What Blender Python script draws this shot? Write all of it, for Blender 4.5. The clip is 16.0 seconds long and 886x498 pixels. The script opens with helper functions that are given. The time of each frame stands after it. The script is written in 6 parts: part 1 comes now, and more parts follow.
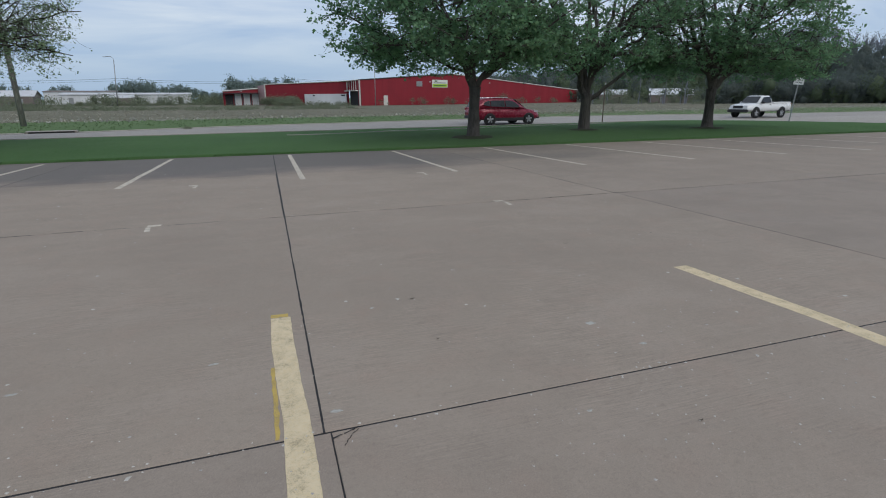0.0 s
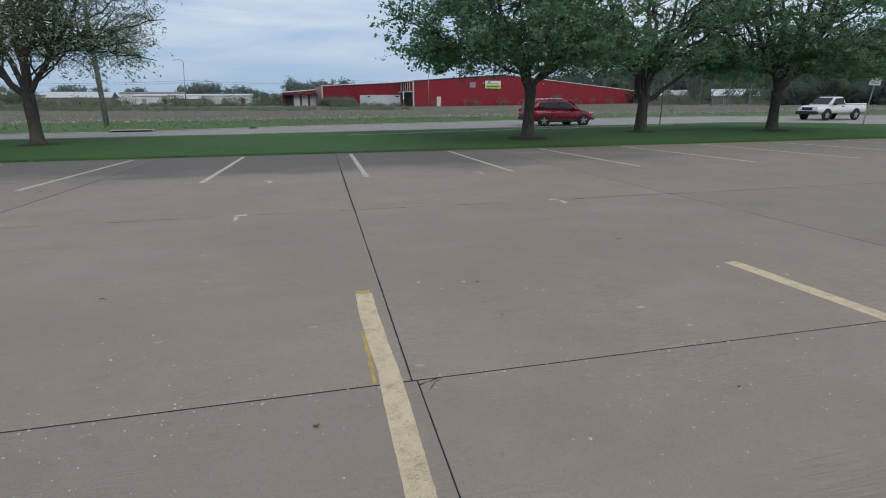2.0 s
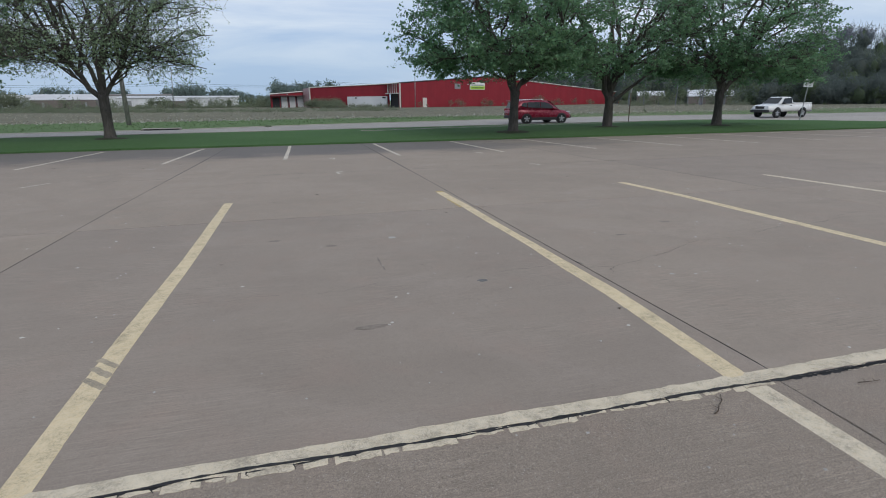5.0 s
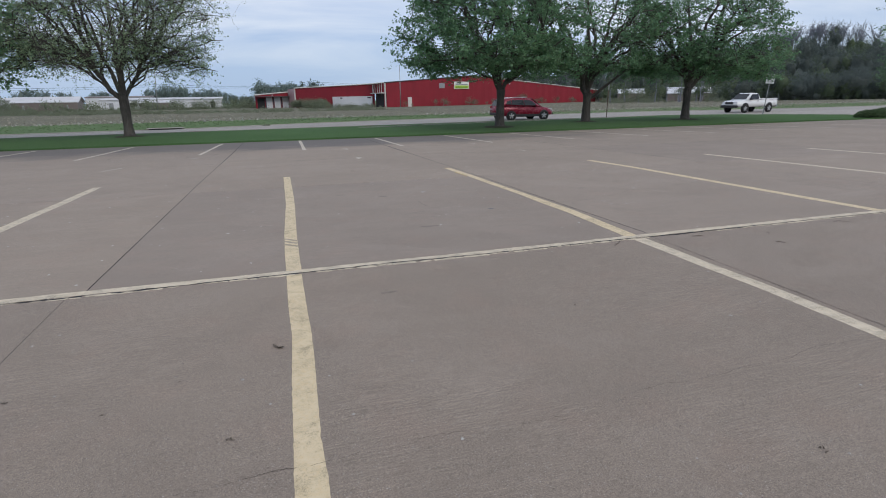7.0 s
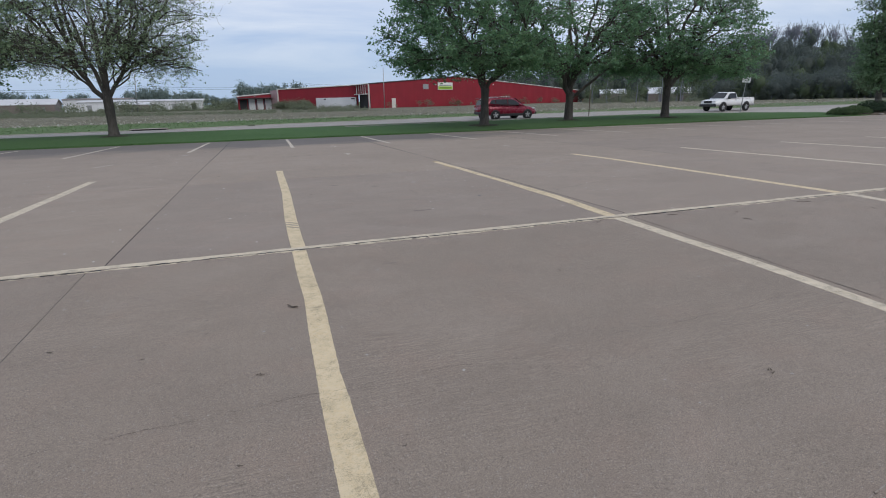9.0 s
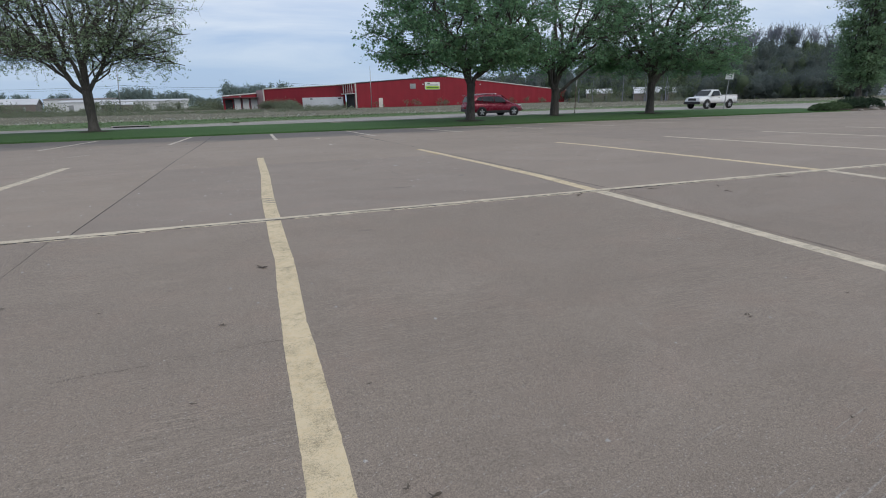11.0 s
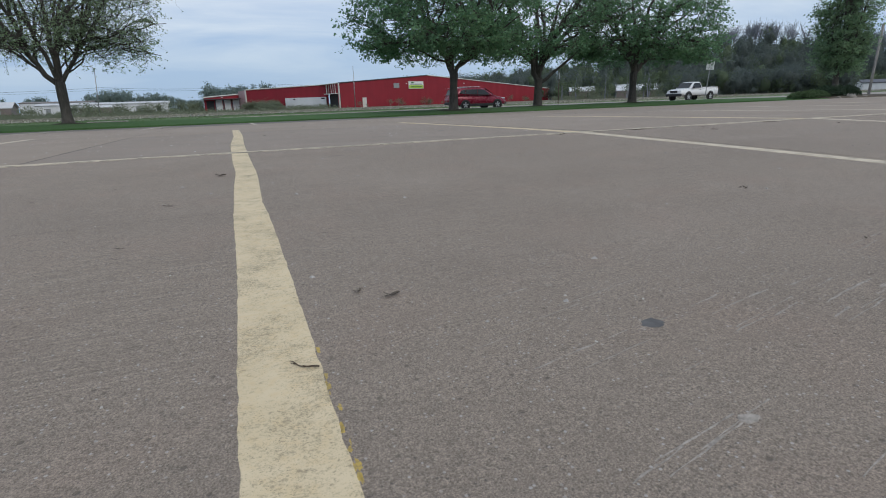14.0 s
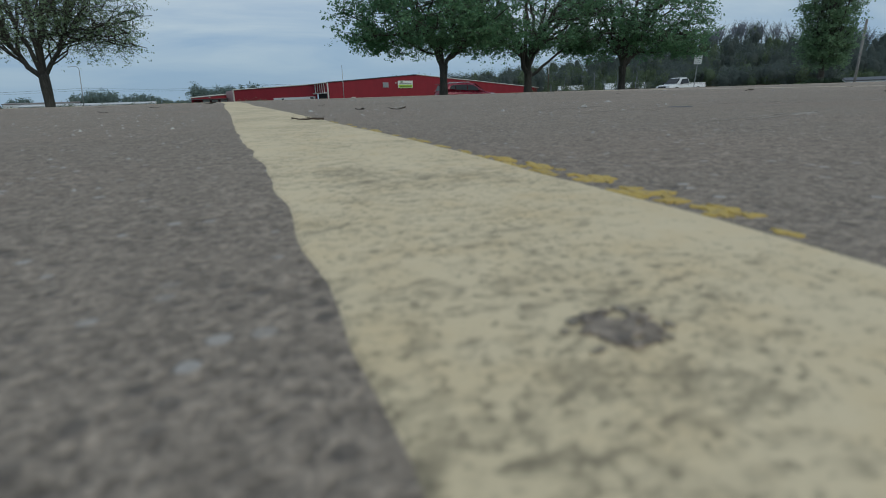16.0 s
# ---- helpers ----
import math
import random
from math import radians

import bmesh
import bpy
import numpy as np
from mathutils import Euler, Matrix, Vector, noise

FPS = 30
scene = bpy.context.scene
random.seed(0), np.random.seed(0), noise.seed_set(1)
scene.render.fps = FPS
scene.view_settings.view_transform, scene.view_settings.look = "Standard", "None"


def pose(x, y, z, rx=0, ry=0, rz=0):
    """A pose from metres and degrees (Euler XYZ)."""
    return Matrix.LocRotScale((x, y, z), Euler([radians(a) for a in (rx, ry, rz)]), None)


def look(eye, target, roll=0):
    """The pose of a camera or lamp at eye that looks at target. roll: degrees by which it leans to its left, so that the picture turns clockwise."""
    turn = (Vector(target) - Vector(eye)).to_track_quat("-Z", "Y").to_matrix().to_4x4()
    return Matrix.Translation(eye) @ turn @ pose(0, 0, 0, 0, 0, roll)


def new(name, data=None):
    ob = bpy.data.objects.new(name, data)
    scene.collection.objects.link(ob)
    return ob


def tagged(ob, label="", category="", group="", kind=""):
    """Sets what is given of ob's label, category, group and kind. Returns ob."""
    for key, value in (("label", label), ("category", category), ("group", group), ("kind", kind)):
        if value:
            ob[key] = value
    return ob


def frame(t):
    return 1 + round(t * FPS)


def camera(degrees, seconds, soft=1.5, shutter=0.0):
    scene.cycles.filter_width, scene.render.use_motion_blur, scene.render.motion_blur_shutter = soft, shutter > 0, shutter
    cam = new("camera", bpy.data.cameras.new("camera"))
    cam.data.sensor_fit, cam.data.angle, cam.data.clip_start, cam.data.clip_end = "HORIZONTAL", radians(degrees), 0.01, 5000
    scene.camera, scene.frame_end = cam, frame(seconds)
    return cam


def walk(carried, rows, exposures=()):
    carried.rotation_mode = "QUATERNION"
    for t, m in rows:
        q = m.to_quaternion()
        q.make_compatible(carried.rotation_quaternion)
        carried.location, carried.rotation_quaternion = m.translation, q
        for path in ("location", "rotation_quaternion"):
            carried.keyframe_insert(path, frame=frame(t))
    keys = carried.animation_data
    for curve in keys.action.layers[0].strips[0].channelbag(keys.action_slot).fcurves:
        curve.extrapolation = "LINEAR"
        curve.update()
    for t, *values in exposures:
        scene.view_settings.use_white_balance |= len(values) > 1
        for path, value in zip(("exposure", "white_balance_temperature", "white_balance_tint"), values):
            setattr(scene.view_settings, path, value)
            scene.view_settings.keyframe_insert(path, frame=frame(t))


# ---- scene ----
cam = camera(80.0, 16.0, soft=1.0)
PATH = [
    (0, (-0.016, -2.914, 1.187), (0.606, -1.095, 0.635), -0.3),
    (0.5, (-0.033, -2.904, 1.216), (0.466, -1.048, 0.663), -0.1),
    (1, (-0.056, -2.883, 1.207), (0.402, -1.016, 0.656), -0.1),
    (1.5, (-0.111, -2.974, 1.196), (0.338, -1.104, 0.648), -0.3),
    (2, (-0.236, -3.256, 1.21), (0.21, -1.385, 0.662), -0.3),
    (2.5, (-0.406, -3.65, 1.208), (0.043, -1.779, 0.661), -0.3),
    (3, (-0.649, -4.227, 1.214), (-0.193, -2.358, 0.667), -0.4),
    (3.5, (-0.929, -4.894, 1.217), (-0.465, -3.028, 0.669), -0.5),
    (4, (-1.239, -5.652, 1.223), (-0.765, -3.788, 0.676), -0.5),
    (6.5, (-2.527, -8.338, 1.167), (-1.987, -6.491, 0.622), -0.8),
    (7, (-2.726, -8.783, 1.157), (-2.175, -6.94, 0.61), -1.0),
    (7.5, (-2.812, -8.893, 1.114), (-2.246, -7.054, 0.569), -1.1),
    (8, (-2.857, -8.97, 1.107), (-2.278, -7.135, 0.563), -1.1),
    (8.5, (-2.873, -9.0, 1.089), (-2.282, -7.169, 0.544), -1.2),
    (9, (-2.883, -9.059, 1.063), (-2.279, -7.232, 0.519), -1.2),
    (11.5, (-2.8, -9.073, 0.756), (-2.146, -7.263, 0.212), -1.4),
    (12, (-2.787, -9.055, 0.673), (-2.126, -7.248, 0.129), -1.6),
    (12.5, (-2.778, -9.051, 0.599), (-2.108, -7.247, 0.055), -1.5),
    (13, (-2.765, -9.051, 0.515), (-2.087, -7.25, -0.029), -1.7),
    (13.5, (-2.761, -9.052, 0.436), (-2.077, -7.252, -0.107), -1.7),
    (14, (-2.761, -9.043, 0.355), (-2.068, -7.247, -0.188), -1.8),
    (14.5, (-2.748, -9.029, 0.286), (-2.049, -7.235, -0.258), -1.7),
    (15, (-2.763, -9.021, 0.216), (-2.054, -7.232, -0.329), -1.8),
    (15.3, (-2.778, -9.017, 0.174), (-2.065, -7.229, -0.37), -1.8),
    (15.5, (-2.784, -9.02, 0.129), (-2.066, -7.234, -0.414), -1.9),
    (15.7, (-2.791, -9.04, 0.073), (-2.07, -7.255, -0.47), -1.9),
    (15.8, (-2.796, -9.049, 0.035), (-2.073, -7.265, -0.506), -2.0),
    (15.9, (-2.801, -9.054, 0.035), (-2.078, -7.27, -0.507), -2.0),
    (16, (-2.811, -9.052, 0.032), (-2.085, -7.269, -0.511), -2.0),
]
walk(cam, [(t, look(eye, target, roll)) for t, eye, target, roll in PATH],
     exposures=((0, -0.09, 6500, 8), (4, -0.03, 6500, 8), (6.5, 0.05, 6560, 11), (7.5, 0.05, 6560, 12), (9, 0.03, 6560, 12), (11.5, 0.03, 6520, 9), (13, -0.02, 6500, 8), (14.4, -0.03, 6480, 7), (15.0, -0.04, 6400, 1), (15.4, -0.06, 6380, 1), (15.8, -0.46, 6280, 0), (16.0, -0.46, 6280, 0)))
cam.data.dof.use_dof = True
cam.data.dof.focus_distance = 4.0
cam.data.dof.aperture_fstop = 22.0

# ---- world, sun ----
world = bpy.data.worlds.new("overcast_sky")
scene.world = world
world.use_nodes = True
wn, wl = world.node_tree.nodes, world.node_tree.links
wn.clear()


def wnode(kind, **values):
    n = wn.new(kind)
    for k, v in values.items():
        n.inputs[k].default_value = v
    return n


w_out, w_bg = wn.new("ShaderNodeOutputWorld"), wn.new("ShaderNodeBackground")
w_sky = wn.new("ShaderNodeTexSky")
w_sky.sky_type, w_sky.sun_disc = "NISHITA", False
w_sky.sun_elevation, w_sky.sun_rotation = radians(38), radians(200)
w_co, w_sep = wn.new("ShaderNodeTexCoord"), wn.new("ShaderNodeSeparateXYZ")
wl.new(w_co.outputs["Generated"], w_sep.inputs[0])
w_hi = wn.new("ShaderNodeMath")
w_hi.operation = "ADD"
w_hi.inputs[1].default_value = 0.16
wl.new(w_sep.outputs["Z"], w_hi.inputs[0])
w_div = wn.new("ShaderNodeVectorMath")
w_div.operation = "DIVIDE"
wl.new(w_co.outputs["Generated"], w_div.inputs[0])
wl.new(w_hi.outputs[0], w_div.inputs[1])
w_map = wn.new("ShaderNodeMapping")
w_map.inputs["Scale"].default_value = (0.55, 1.0, 0.0)
wl.new(w_div.outputs[0], w_map.inputs[0])
w_noise = wnode("ShaderNodeTexNoise", Scale=1.1, Detail=6.0, Roughness=0.55, Distortion=0.5)
wl.new(w_map.outputs[0], w_noise.inputs["Vector"])
w_ramp = wn.new("ShaderNodeValToRGB")
w_ramp.color_ramp.elements[0].position, w_ramp.color_ramp.elements[0].color = 0.36, (0.43, 0.56, 0.80, 1)
w_ramp.color_ramp.elements[1].position, w_ramp.color_ramp.elements[1].color = 0.62, (0.79, 0.855, 0.955, 1)
wl.new(w_noise.outputs["Fac"], w_ramp.inputs[0])
# thin bluer belt of distant air above the horizon
w_low = wn.new("ShaderNodeMapRange")
w_low.inputs["From Min"].default_value, w_low.inputs["From Max"].default_value = 0.0, 0.17
wl.new(w_sep.outputs["Z"], w_low.inputs[0])
w_belt = wn.new("ShaderNodeMix")
w_belt.data_type = "RGBA"
w_belt.inputs[6].default_value = (0.37, 0.52, 0.74, 1)
wl.new(w_low.outputs[0], w_belt.inputs[0])
wl.new(w_ramp.outputs[0], w_belt.inputs[7])
w_scale = wn.new("ShaderNodeMix")
w_scale.data_type, w_scale.blend_type = "RGBA", "MULTIPLY"
w_scale.inputs[0].default_value = 1.0
w_scale.inputs[7].default_value = (0.1, 0.1, 0.1, 1)
wl.new(w_sky.outputs[0], w_scale.inputs[6])
w_mix = wn.new("ShaderNodeMix")
w_mix.data_type = "RGBA"
w_mix.inputs[0].default_value = 0.9
wl.new(w_scale.outputs[2], w_mix.inputs[6])
wl.new(w_belt.outputs[2], w_mix.inputs[7])
wl.new(w_mix.outputs[2], w_bg.inputs["Color"])
w_bg.inputs["Strength"].default_value = 1.0
wl.new(w_bg.outputs[0], w_out.inputs[0])

sun_data = bpy.data.lights.new("sun", "SUN")
sun_data.energy, sun_data.angle, sun_data.color = 1.2, radians(35), (1.0, 0.95, 0.88)
sun = new("sun", sun_data)
sun.matrix_world = pose(0, 0, 60, 50, 0, 20)

# ---- materials ----


class Nodes:
    """A node material in the making."""

    def __init__(self, name, rough=0.9, metal=0.0):
        self.m = bpy.data.materials.new(name)
        self.m.use_nodes = True
        self.t = self.m.node_tree
        self.b = self.t.nodes["Principled BSDF"]
        self.b.inputs["Roughness"].default_value, self.b.inputs["Metallic"].default_value = rough, metal
        self.geo = self.t.nodes.new("ShaderNodeNewGeometry")
        self.pos = self.geo.outputs["Position"]

    def link(self, a, b):
        self.t.links.new(a, b)

    def noise(self, scale, detail=3.0, rough=0.55, vec=None, distort=0.0):
        n = self.t.nodes.new("ShaderNodeTexNoise")
        n.inputs["Scale"].default_value, n.inputs["Detail"].default_value = scale, detail
        n.inputs["Roughness"].default_value, n.inputs["Distortion"].default_value = rough, distort
        self.link(vec or self.pos, n.inputs["Vector"])
        return n.outputs["Fac"]

    def cells(self, scale, vec=None, out="Color"):
        n = self.t.nodes.new("ShaderNodeTexVoronoi")
        n.inputs["Scale"].default_value = scale
        self.link(vec or self.pos, n.inputs["Vector"])
        return n.outputs[out]

    def ramp(self, fac, stops):
        n = self.t.nodes.new("ShaderNodeValToRGB")
        e = n.color_ramp.elements
        while len(e) < len(stops):
            e.new(0.5)
        for k, (p, c) in zip(e, stops):
            k.position = p
            k.color = (*c, 1) if len(c) == 3 else c
        self.link(fac, n.inputs[0])
        return n.outputs[0]

    def band(self, fac, lo, hi, a=0.0, b=1.0):
        n = self.t.nodes.new("ShaderNodeMapRange")
        n.inputs["From Min"].default_value, n.inputs["From Max"].default_value = lo, hi
        n.inputs["To Min"].default_value, n.inputs["To Max"].default_value = a, b
        self.link(fac, n.inputs[0])
        return n.outputs[0]

    def math(self, op, a, b):
        n = self.t.nodes.new("ShaderNodeMath")
        n.operation = op
        for i, v in enumerate((a, b)):
            if isinstance(v, (int, float)):
                n.inputs[i].default_value = v
            else:
                self.link(v, n.inputs[i])
        return n.outputs[0]

    def mix(self, fac, a, b, how="MIX"):
        n = self.t.nodes.new("ShaderNodeMix")
        n.data_type, n.blend_type = "RGBA", how
        for i, v in ((0, fac), (6, a), (7, b)):
            if isinstance(v, (int, float)):
                n.inputs[i].default_value = v
            elif isinstance(v, tuple):
                n.inputs[i].default_value = (*v, 1)
            else:
                self.link(v, n.inputs[i])
        return n.outputs[2]

    def stretch(self, sx, sy, sz, vec=None, turn=0.0):
        n = self.t.nodes.new("ShaderNodeMapping")
        n.inputs["Rotation"].default_value = (0, 0, radians(turn))
        n.inputs["Scale"].default_value = (sx, sy, sz)
        self.link(vec or self.pos, n.inputs[0])
        return n.outputs[0]

    def axis(self, which):
        n = self.t.nodes.new("ShaderNodeSeparateXYZ")
        self.link(self.pos, n.inputs[0])
        return n.outputs[which]

    def object_random(self):
        return self.t.nodes.new("ShaderNodeObjectInfo").outputs["Random"]

    def island(self):
        return self.geo.outputs["Random Per Island"]

    def color(self, c):
        if isinstance(c, tuple):
            self.b.inputs["Base Color"].default_value = (*c, 1)
        else:
            self.link(c, self.b.inputs["Base Color"])
        return self

    def rough(self, fac):
        self.link(fac, self.b.inputs["Roughness"])
        return self

    def bump(self, height, strength=0.4, distance=0.01):
        n = self.t.nodes.new("ShaderNodeBump")
        n.inputs["Strength"].default_value, n.inputs["Distance"].default_value = strength, distance
        self.link(height, n.inputs["Height"])
        self.link(n.outputs[0], self.b.inputs["Normal"])
        return self


def plain(name, c, rough=0.6, metal=0.0, vary=0.12, scale=6.0):
    """Paint, metal or plastic with a little dirt."""
    n = Nodes(name, rough, metal)
    dirt = n.noise(scale, 5.0)
    n.color(n.mix(n.band(dirt, 0.35, 0.75), c, tuple(v * (1 - 2.2 * vary) for v in c)))
    n.rough(n.band(dirt, 0.3, 0.7, max(0.02, rough - 0.08), min(1, rough + 0.1)))
    return n.m


def concrete(name, base, drain=True, grain=1.0):
    n = Nodes(name, 0.92)
    big, mid = n.noise(0.22, 4.0), n.noise(1.7, 6.0, 0.65)
    c = n.mix(n.band(big, 0.35, 0.68), tuple(v * 0.93 for v in base), tuple(v * 1.07 for v in base))
    c = n.mix(n.band(mid, 0.42, 0.75, 0, 0.4), c, tuple(v * f for v, f in zip(base, (0.72, 0.71, 0.72))))
    # tyre-swept streaks along the drive lanes
    sweep = n.noise(1.0, 4.0, 0.6, n.stretch(0.35, 2.6, 1))
    c = n.mix(n.band(sweep, 0.5, 0.75, 0, 0.25), c, tuple(v * 1.22 for v in base))
    # broom marks left in the wet concrete, showing in places
    broom = n.noise(1.0, 4.0, 0.65, n.stretch(5.0, 120.0, 1, None, -14))
    shows = n.band(n.noise(0.9, 4.0, 0.6), 0.44, 0.6)
    c = n.mix(n.math("MULTIPLY", shows, n.band(broom, 0.52, 0.66, 0, 0.7)), c, tuple(v * 1.28 for v in base))
    c = n.mix(n.math("MULTIPLY", shows, n.band(broom, 0.48, 0.36, 0, 0.65)), c, tuple(v * 0.74 for v in base))
    # washed-out patches and darker traffic film
    film = n.noise(0.75, 6.0, 0.68, n.stretch(1.0, 1.5, 1, None, 20), 0.8)
    c = n.mix(n.band(film, 0.52, 0.68, 0, 0.5), c, tuple(v * f for v, f in zip(base, (1.13, 1.14, 1.17))))
    c = n.mix(n.band(film, 0.46, 0.3, 0, 0.5), c, tuple(v * 0.82 for v in base))
    pink = n.noise(3.1, 5.0, 0.6)
    c = n.mix(n.band(pink, 0.5, 0.72, 0, 0.3), c, tuple(v * f for v, f in zip(base, (1.1, 0.98, 0.96))))
    if drain:
        # silt left where rain water stands in the low gutter before the lawn
        wob = n.math("ADD", n.axis(1), n.band(n.noise(0.5, 5.0), 0.3, 0.7, -0.9, 0.9))
        left = n.math("ADD", n.axis(0), n.band(n.noise(0.3, 4.0), 0.3, 0.7, -2.5, 2.5))
        silt = n.math("MULTIPLY", n.band(wob, 6.6, 8.3, 0, 0.72), n.band(left, 3.0, 9.0, 1, 0.2))
        c = n.mix(silt, c, (0.095, 0.09, 0.088))
    hue = n.ramp(n.object_random(), [(0, (0.93, 0.93, 0.94)), (1, (1.05, 1.04, 1.02))])
    c = n.mix(1.0, c, hue, "MULTIPLY")
    # exposed sand and small stones
    sand, grit = n.noise(430.0, 3.0, 0.75), n.noise(150.0, 4.0, 0.7)
    c = n.mix(grain, c, n.mix(1.0, c, n.ramp(sand, [(0.30, (0.42, 0.41, 0.40)), (0.5, (0.98, 0.98, 0.98)), (0.68, (1.62, 1.6, 1.58))]), "MULTIPLY"))
    c = n.mix(0.55 * grain, c, n.mix(1.0, c, n.ramp(grit, [(0.32, (0.5, 0.49, 0.48)), (0.5, (1.0, 1.0, 1.0)), (0.7, (1.4, 1.38, 1.36))]), "MULTIPLY"))
    stone = n.math("MULTIPLY", n.band(n.cells(140.0, None, "Distance"), 0.30, 0.22), n.band(n.cells(140.0), 0.72, 0.8))
    c = n.mix(n.math("MULTIPLY", stone, 0.7 * grain), c, (0.50, 0.46, 0.43))
    dark_stone = n.math("MULTIPLY", n.band(n.cells(190.0, None, "Distance"), 0.34, 0.24), n.band(n.cells(190.0), 0.3, 0.22))
    c = n.mix(n.math("MULTIPLY", dark_stone, 0.7 * grain), c, (0.10, 0.085, 0.075))
    pit = n.math("MULTIPLY", n.band(n.cells(78.0, None, "Distance"), 0.30, 0.20), n.band(n.cells(78.0), 0.80, 0.86))
    c = n.mix(n.math("MULTIPLY", pit, 0.75 * grain), c, (0.115, 0.092, 0.076))
    blot = n.noise(38.0, 4.0, 0.7)
    c = n.mix(n.band(blot, 0.52, 0.75, 0, 0.35), c, tuple(v * 0.6 for v in base))
    n.color(c)
    h = n.math("ADD", n.math("ADD", sand, grit), n.math("SUBTRACT", n.math("MULTIPLY", stone, 0.5), pit))
    n.bump(h, 0.8 * grain, 0.0025)
    return n.m


def paint_coat(name, base, bare, wear):
    """Road paint, soiled and pitted where the stones below have broken through."""
    n = Nodes(name, 0.75)
    wide = n.stretch(0.75, 1.0, 1.0)
    flecks, blots, scab = n.noise(300.0, 5.0, 0.66, wide), n.noise(125.0, 5.0, 0.72, wide), n.noise(11.0, 5.0, 0.65)
    c = n.mix(n.band(n.noise(22.0, 4.0, 0.6), 0.35, 0.75, 0, 0.6), base, tuple(v * f for v, f in zip(base, (0.84, 0.82, 0.74))))
    c = n.mix(n.band(n.noise(60.0, 4.0, 0.6), 0.45, 0.7, 0, 0.5), c, tuple(v * f for v, f in zip(base, (0.93, 0.84, 0.68))))
    c = n.mix(n.band(n.noise(2.3, 3.0), 0.35, 0.7, 0, 0.35), c, tuple(v * 1.08 for v in base))
    m = n.math("ADD", n.math("MULTIPLY", scab, 0.42), -0.21)
    specks = n.noise(560.0, 4.0, 0.6, wide)
    tiny = n.band(n.math("ADD", specks, m), wear - 0.02, wear + 0.07, 0, 0.6)
    small = n.band(n.math("ADD", flecks, m), wear - 0.06, wear + 0.07, 0, 0.6)
    large = n.band(n.math("ADD", blots, m), wear - 0.05, wear + 0.08, 0, 0.5)
    c = n.mix(tiny, c, tuple(v * 0.7 for v in bare))
    c = n.mix(small, c, tuple((v + w) / 2 for v, w in zip(bare, tuple(b * 0.4 for b in base))))
    c = n.mix(large, c, bare)
    n.color(c)
    n.bump(n.math("SUBTRACT", n.math("MULTIPLY", n.noise(220.0, 3.0), 0.4), n.math("ADD", large, small)), 0.25, 0.001)
    return n.m


M = {}
M["slab"] = concrete("weathered_concrete", (0.290, 0.236, 0.188), True, 0.95)
M["slab_smooth"] = concrete("smooth_concrete", (0.292, 0.238, 0.192), True, 0.32)
M["road"] = concrete("road_concrete", (0.325, 0.298, 0.268), False, 0.5)
M["kerb"] = concrete("kerb_concrete", (0.38, 0.35, 0.31), False, 0.5)
M["joint"] = plain("joint_sealant", (0.022, 0.02, 0.02), 0.8, 0, 0.2, 30)
M["crack"] = plain("crack_dirt", (0.045, 0.038, 0.033), 0.95, 0, 0.2, 40)
M["paint"] = paint_coat("pale_yellow_paint", (0.66, 0.535, 0.35), (0.19, 0.155, 0.098), 0.602)
M["paint_white"] = paint_coat("faded_paint", (0.62, 0.55, 0.455), (0.26, 0.22, 0.19), 0.555)
M["paint_pale"] = paint_coat("pale_worn_paint", (0.63, 0.54, 0.41), (0.22, 0.185, 0.15), 0.575)
M["paint_old"] = paint_coat("old_yellow_paint", (0.52, 0.365, 0.09), (0.30, 0.24, 0.14), 0.57)
M["paint_thin"] = paint_coat("thin_worn_paint", (0.42, 0.345, 0.25), (0.20, 0.175, 0.145), 0.54)
M["scuff"] = plain("pale_scuff", (0.45, 0.43, 0.385), 0.95, 0, 0.2, 90)
M["chip"] = plain("pale_chip", (0.50, 0.465, 0.42), 0.9, 0, 0.1, 60)
M["smudge"] = plain("faint_smudge", (0.245, 0.200, 0.163), 0.9, 0, 0.2, 30)
M["scrape"] = plain("scraped_concrete", (0.40, 0.352, 0.305), 0.95, 0, 0.25, 120)
# dark brown of the strip along the far kerb
M["silt"] = plain("gutter_strip", (0.07, 0.06, 0.048), 0.95, 0, 0.2, 12)
M["stain"] = plain("oil_stain", (0.135, 0.127, 0.123), 0.7, 0, 0.2, 40)


def grass_mat(name, a, b, c2, scale=0.35, rough=0.28):
    n = Nodes(name, 0.95)
    n.b.inputs["Specular IOR Level"].default_value = 0.1
    big, fine, tuft = n.noise(scale, 4.0), n.noise(60.0, 4.0, 0.7), n.noise(6.0, 5.0, 0.65)
    c = n.mix(n.band(big, 0.35, 0.65), a, b)
    c = n.mix(n.band(tuft, 0.4, 0.7, 0, 0.55), c, c2)
    c = n.mix(n.band(fine, 0.45, 0.7, 0, rough), c, tuple(v * 0.5 for v in a))
    n.color(c)
    n.bump(n.math("ADD", fine, tuft), 0.35, 0.02)
    return n.m


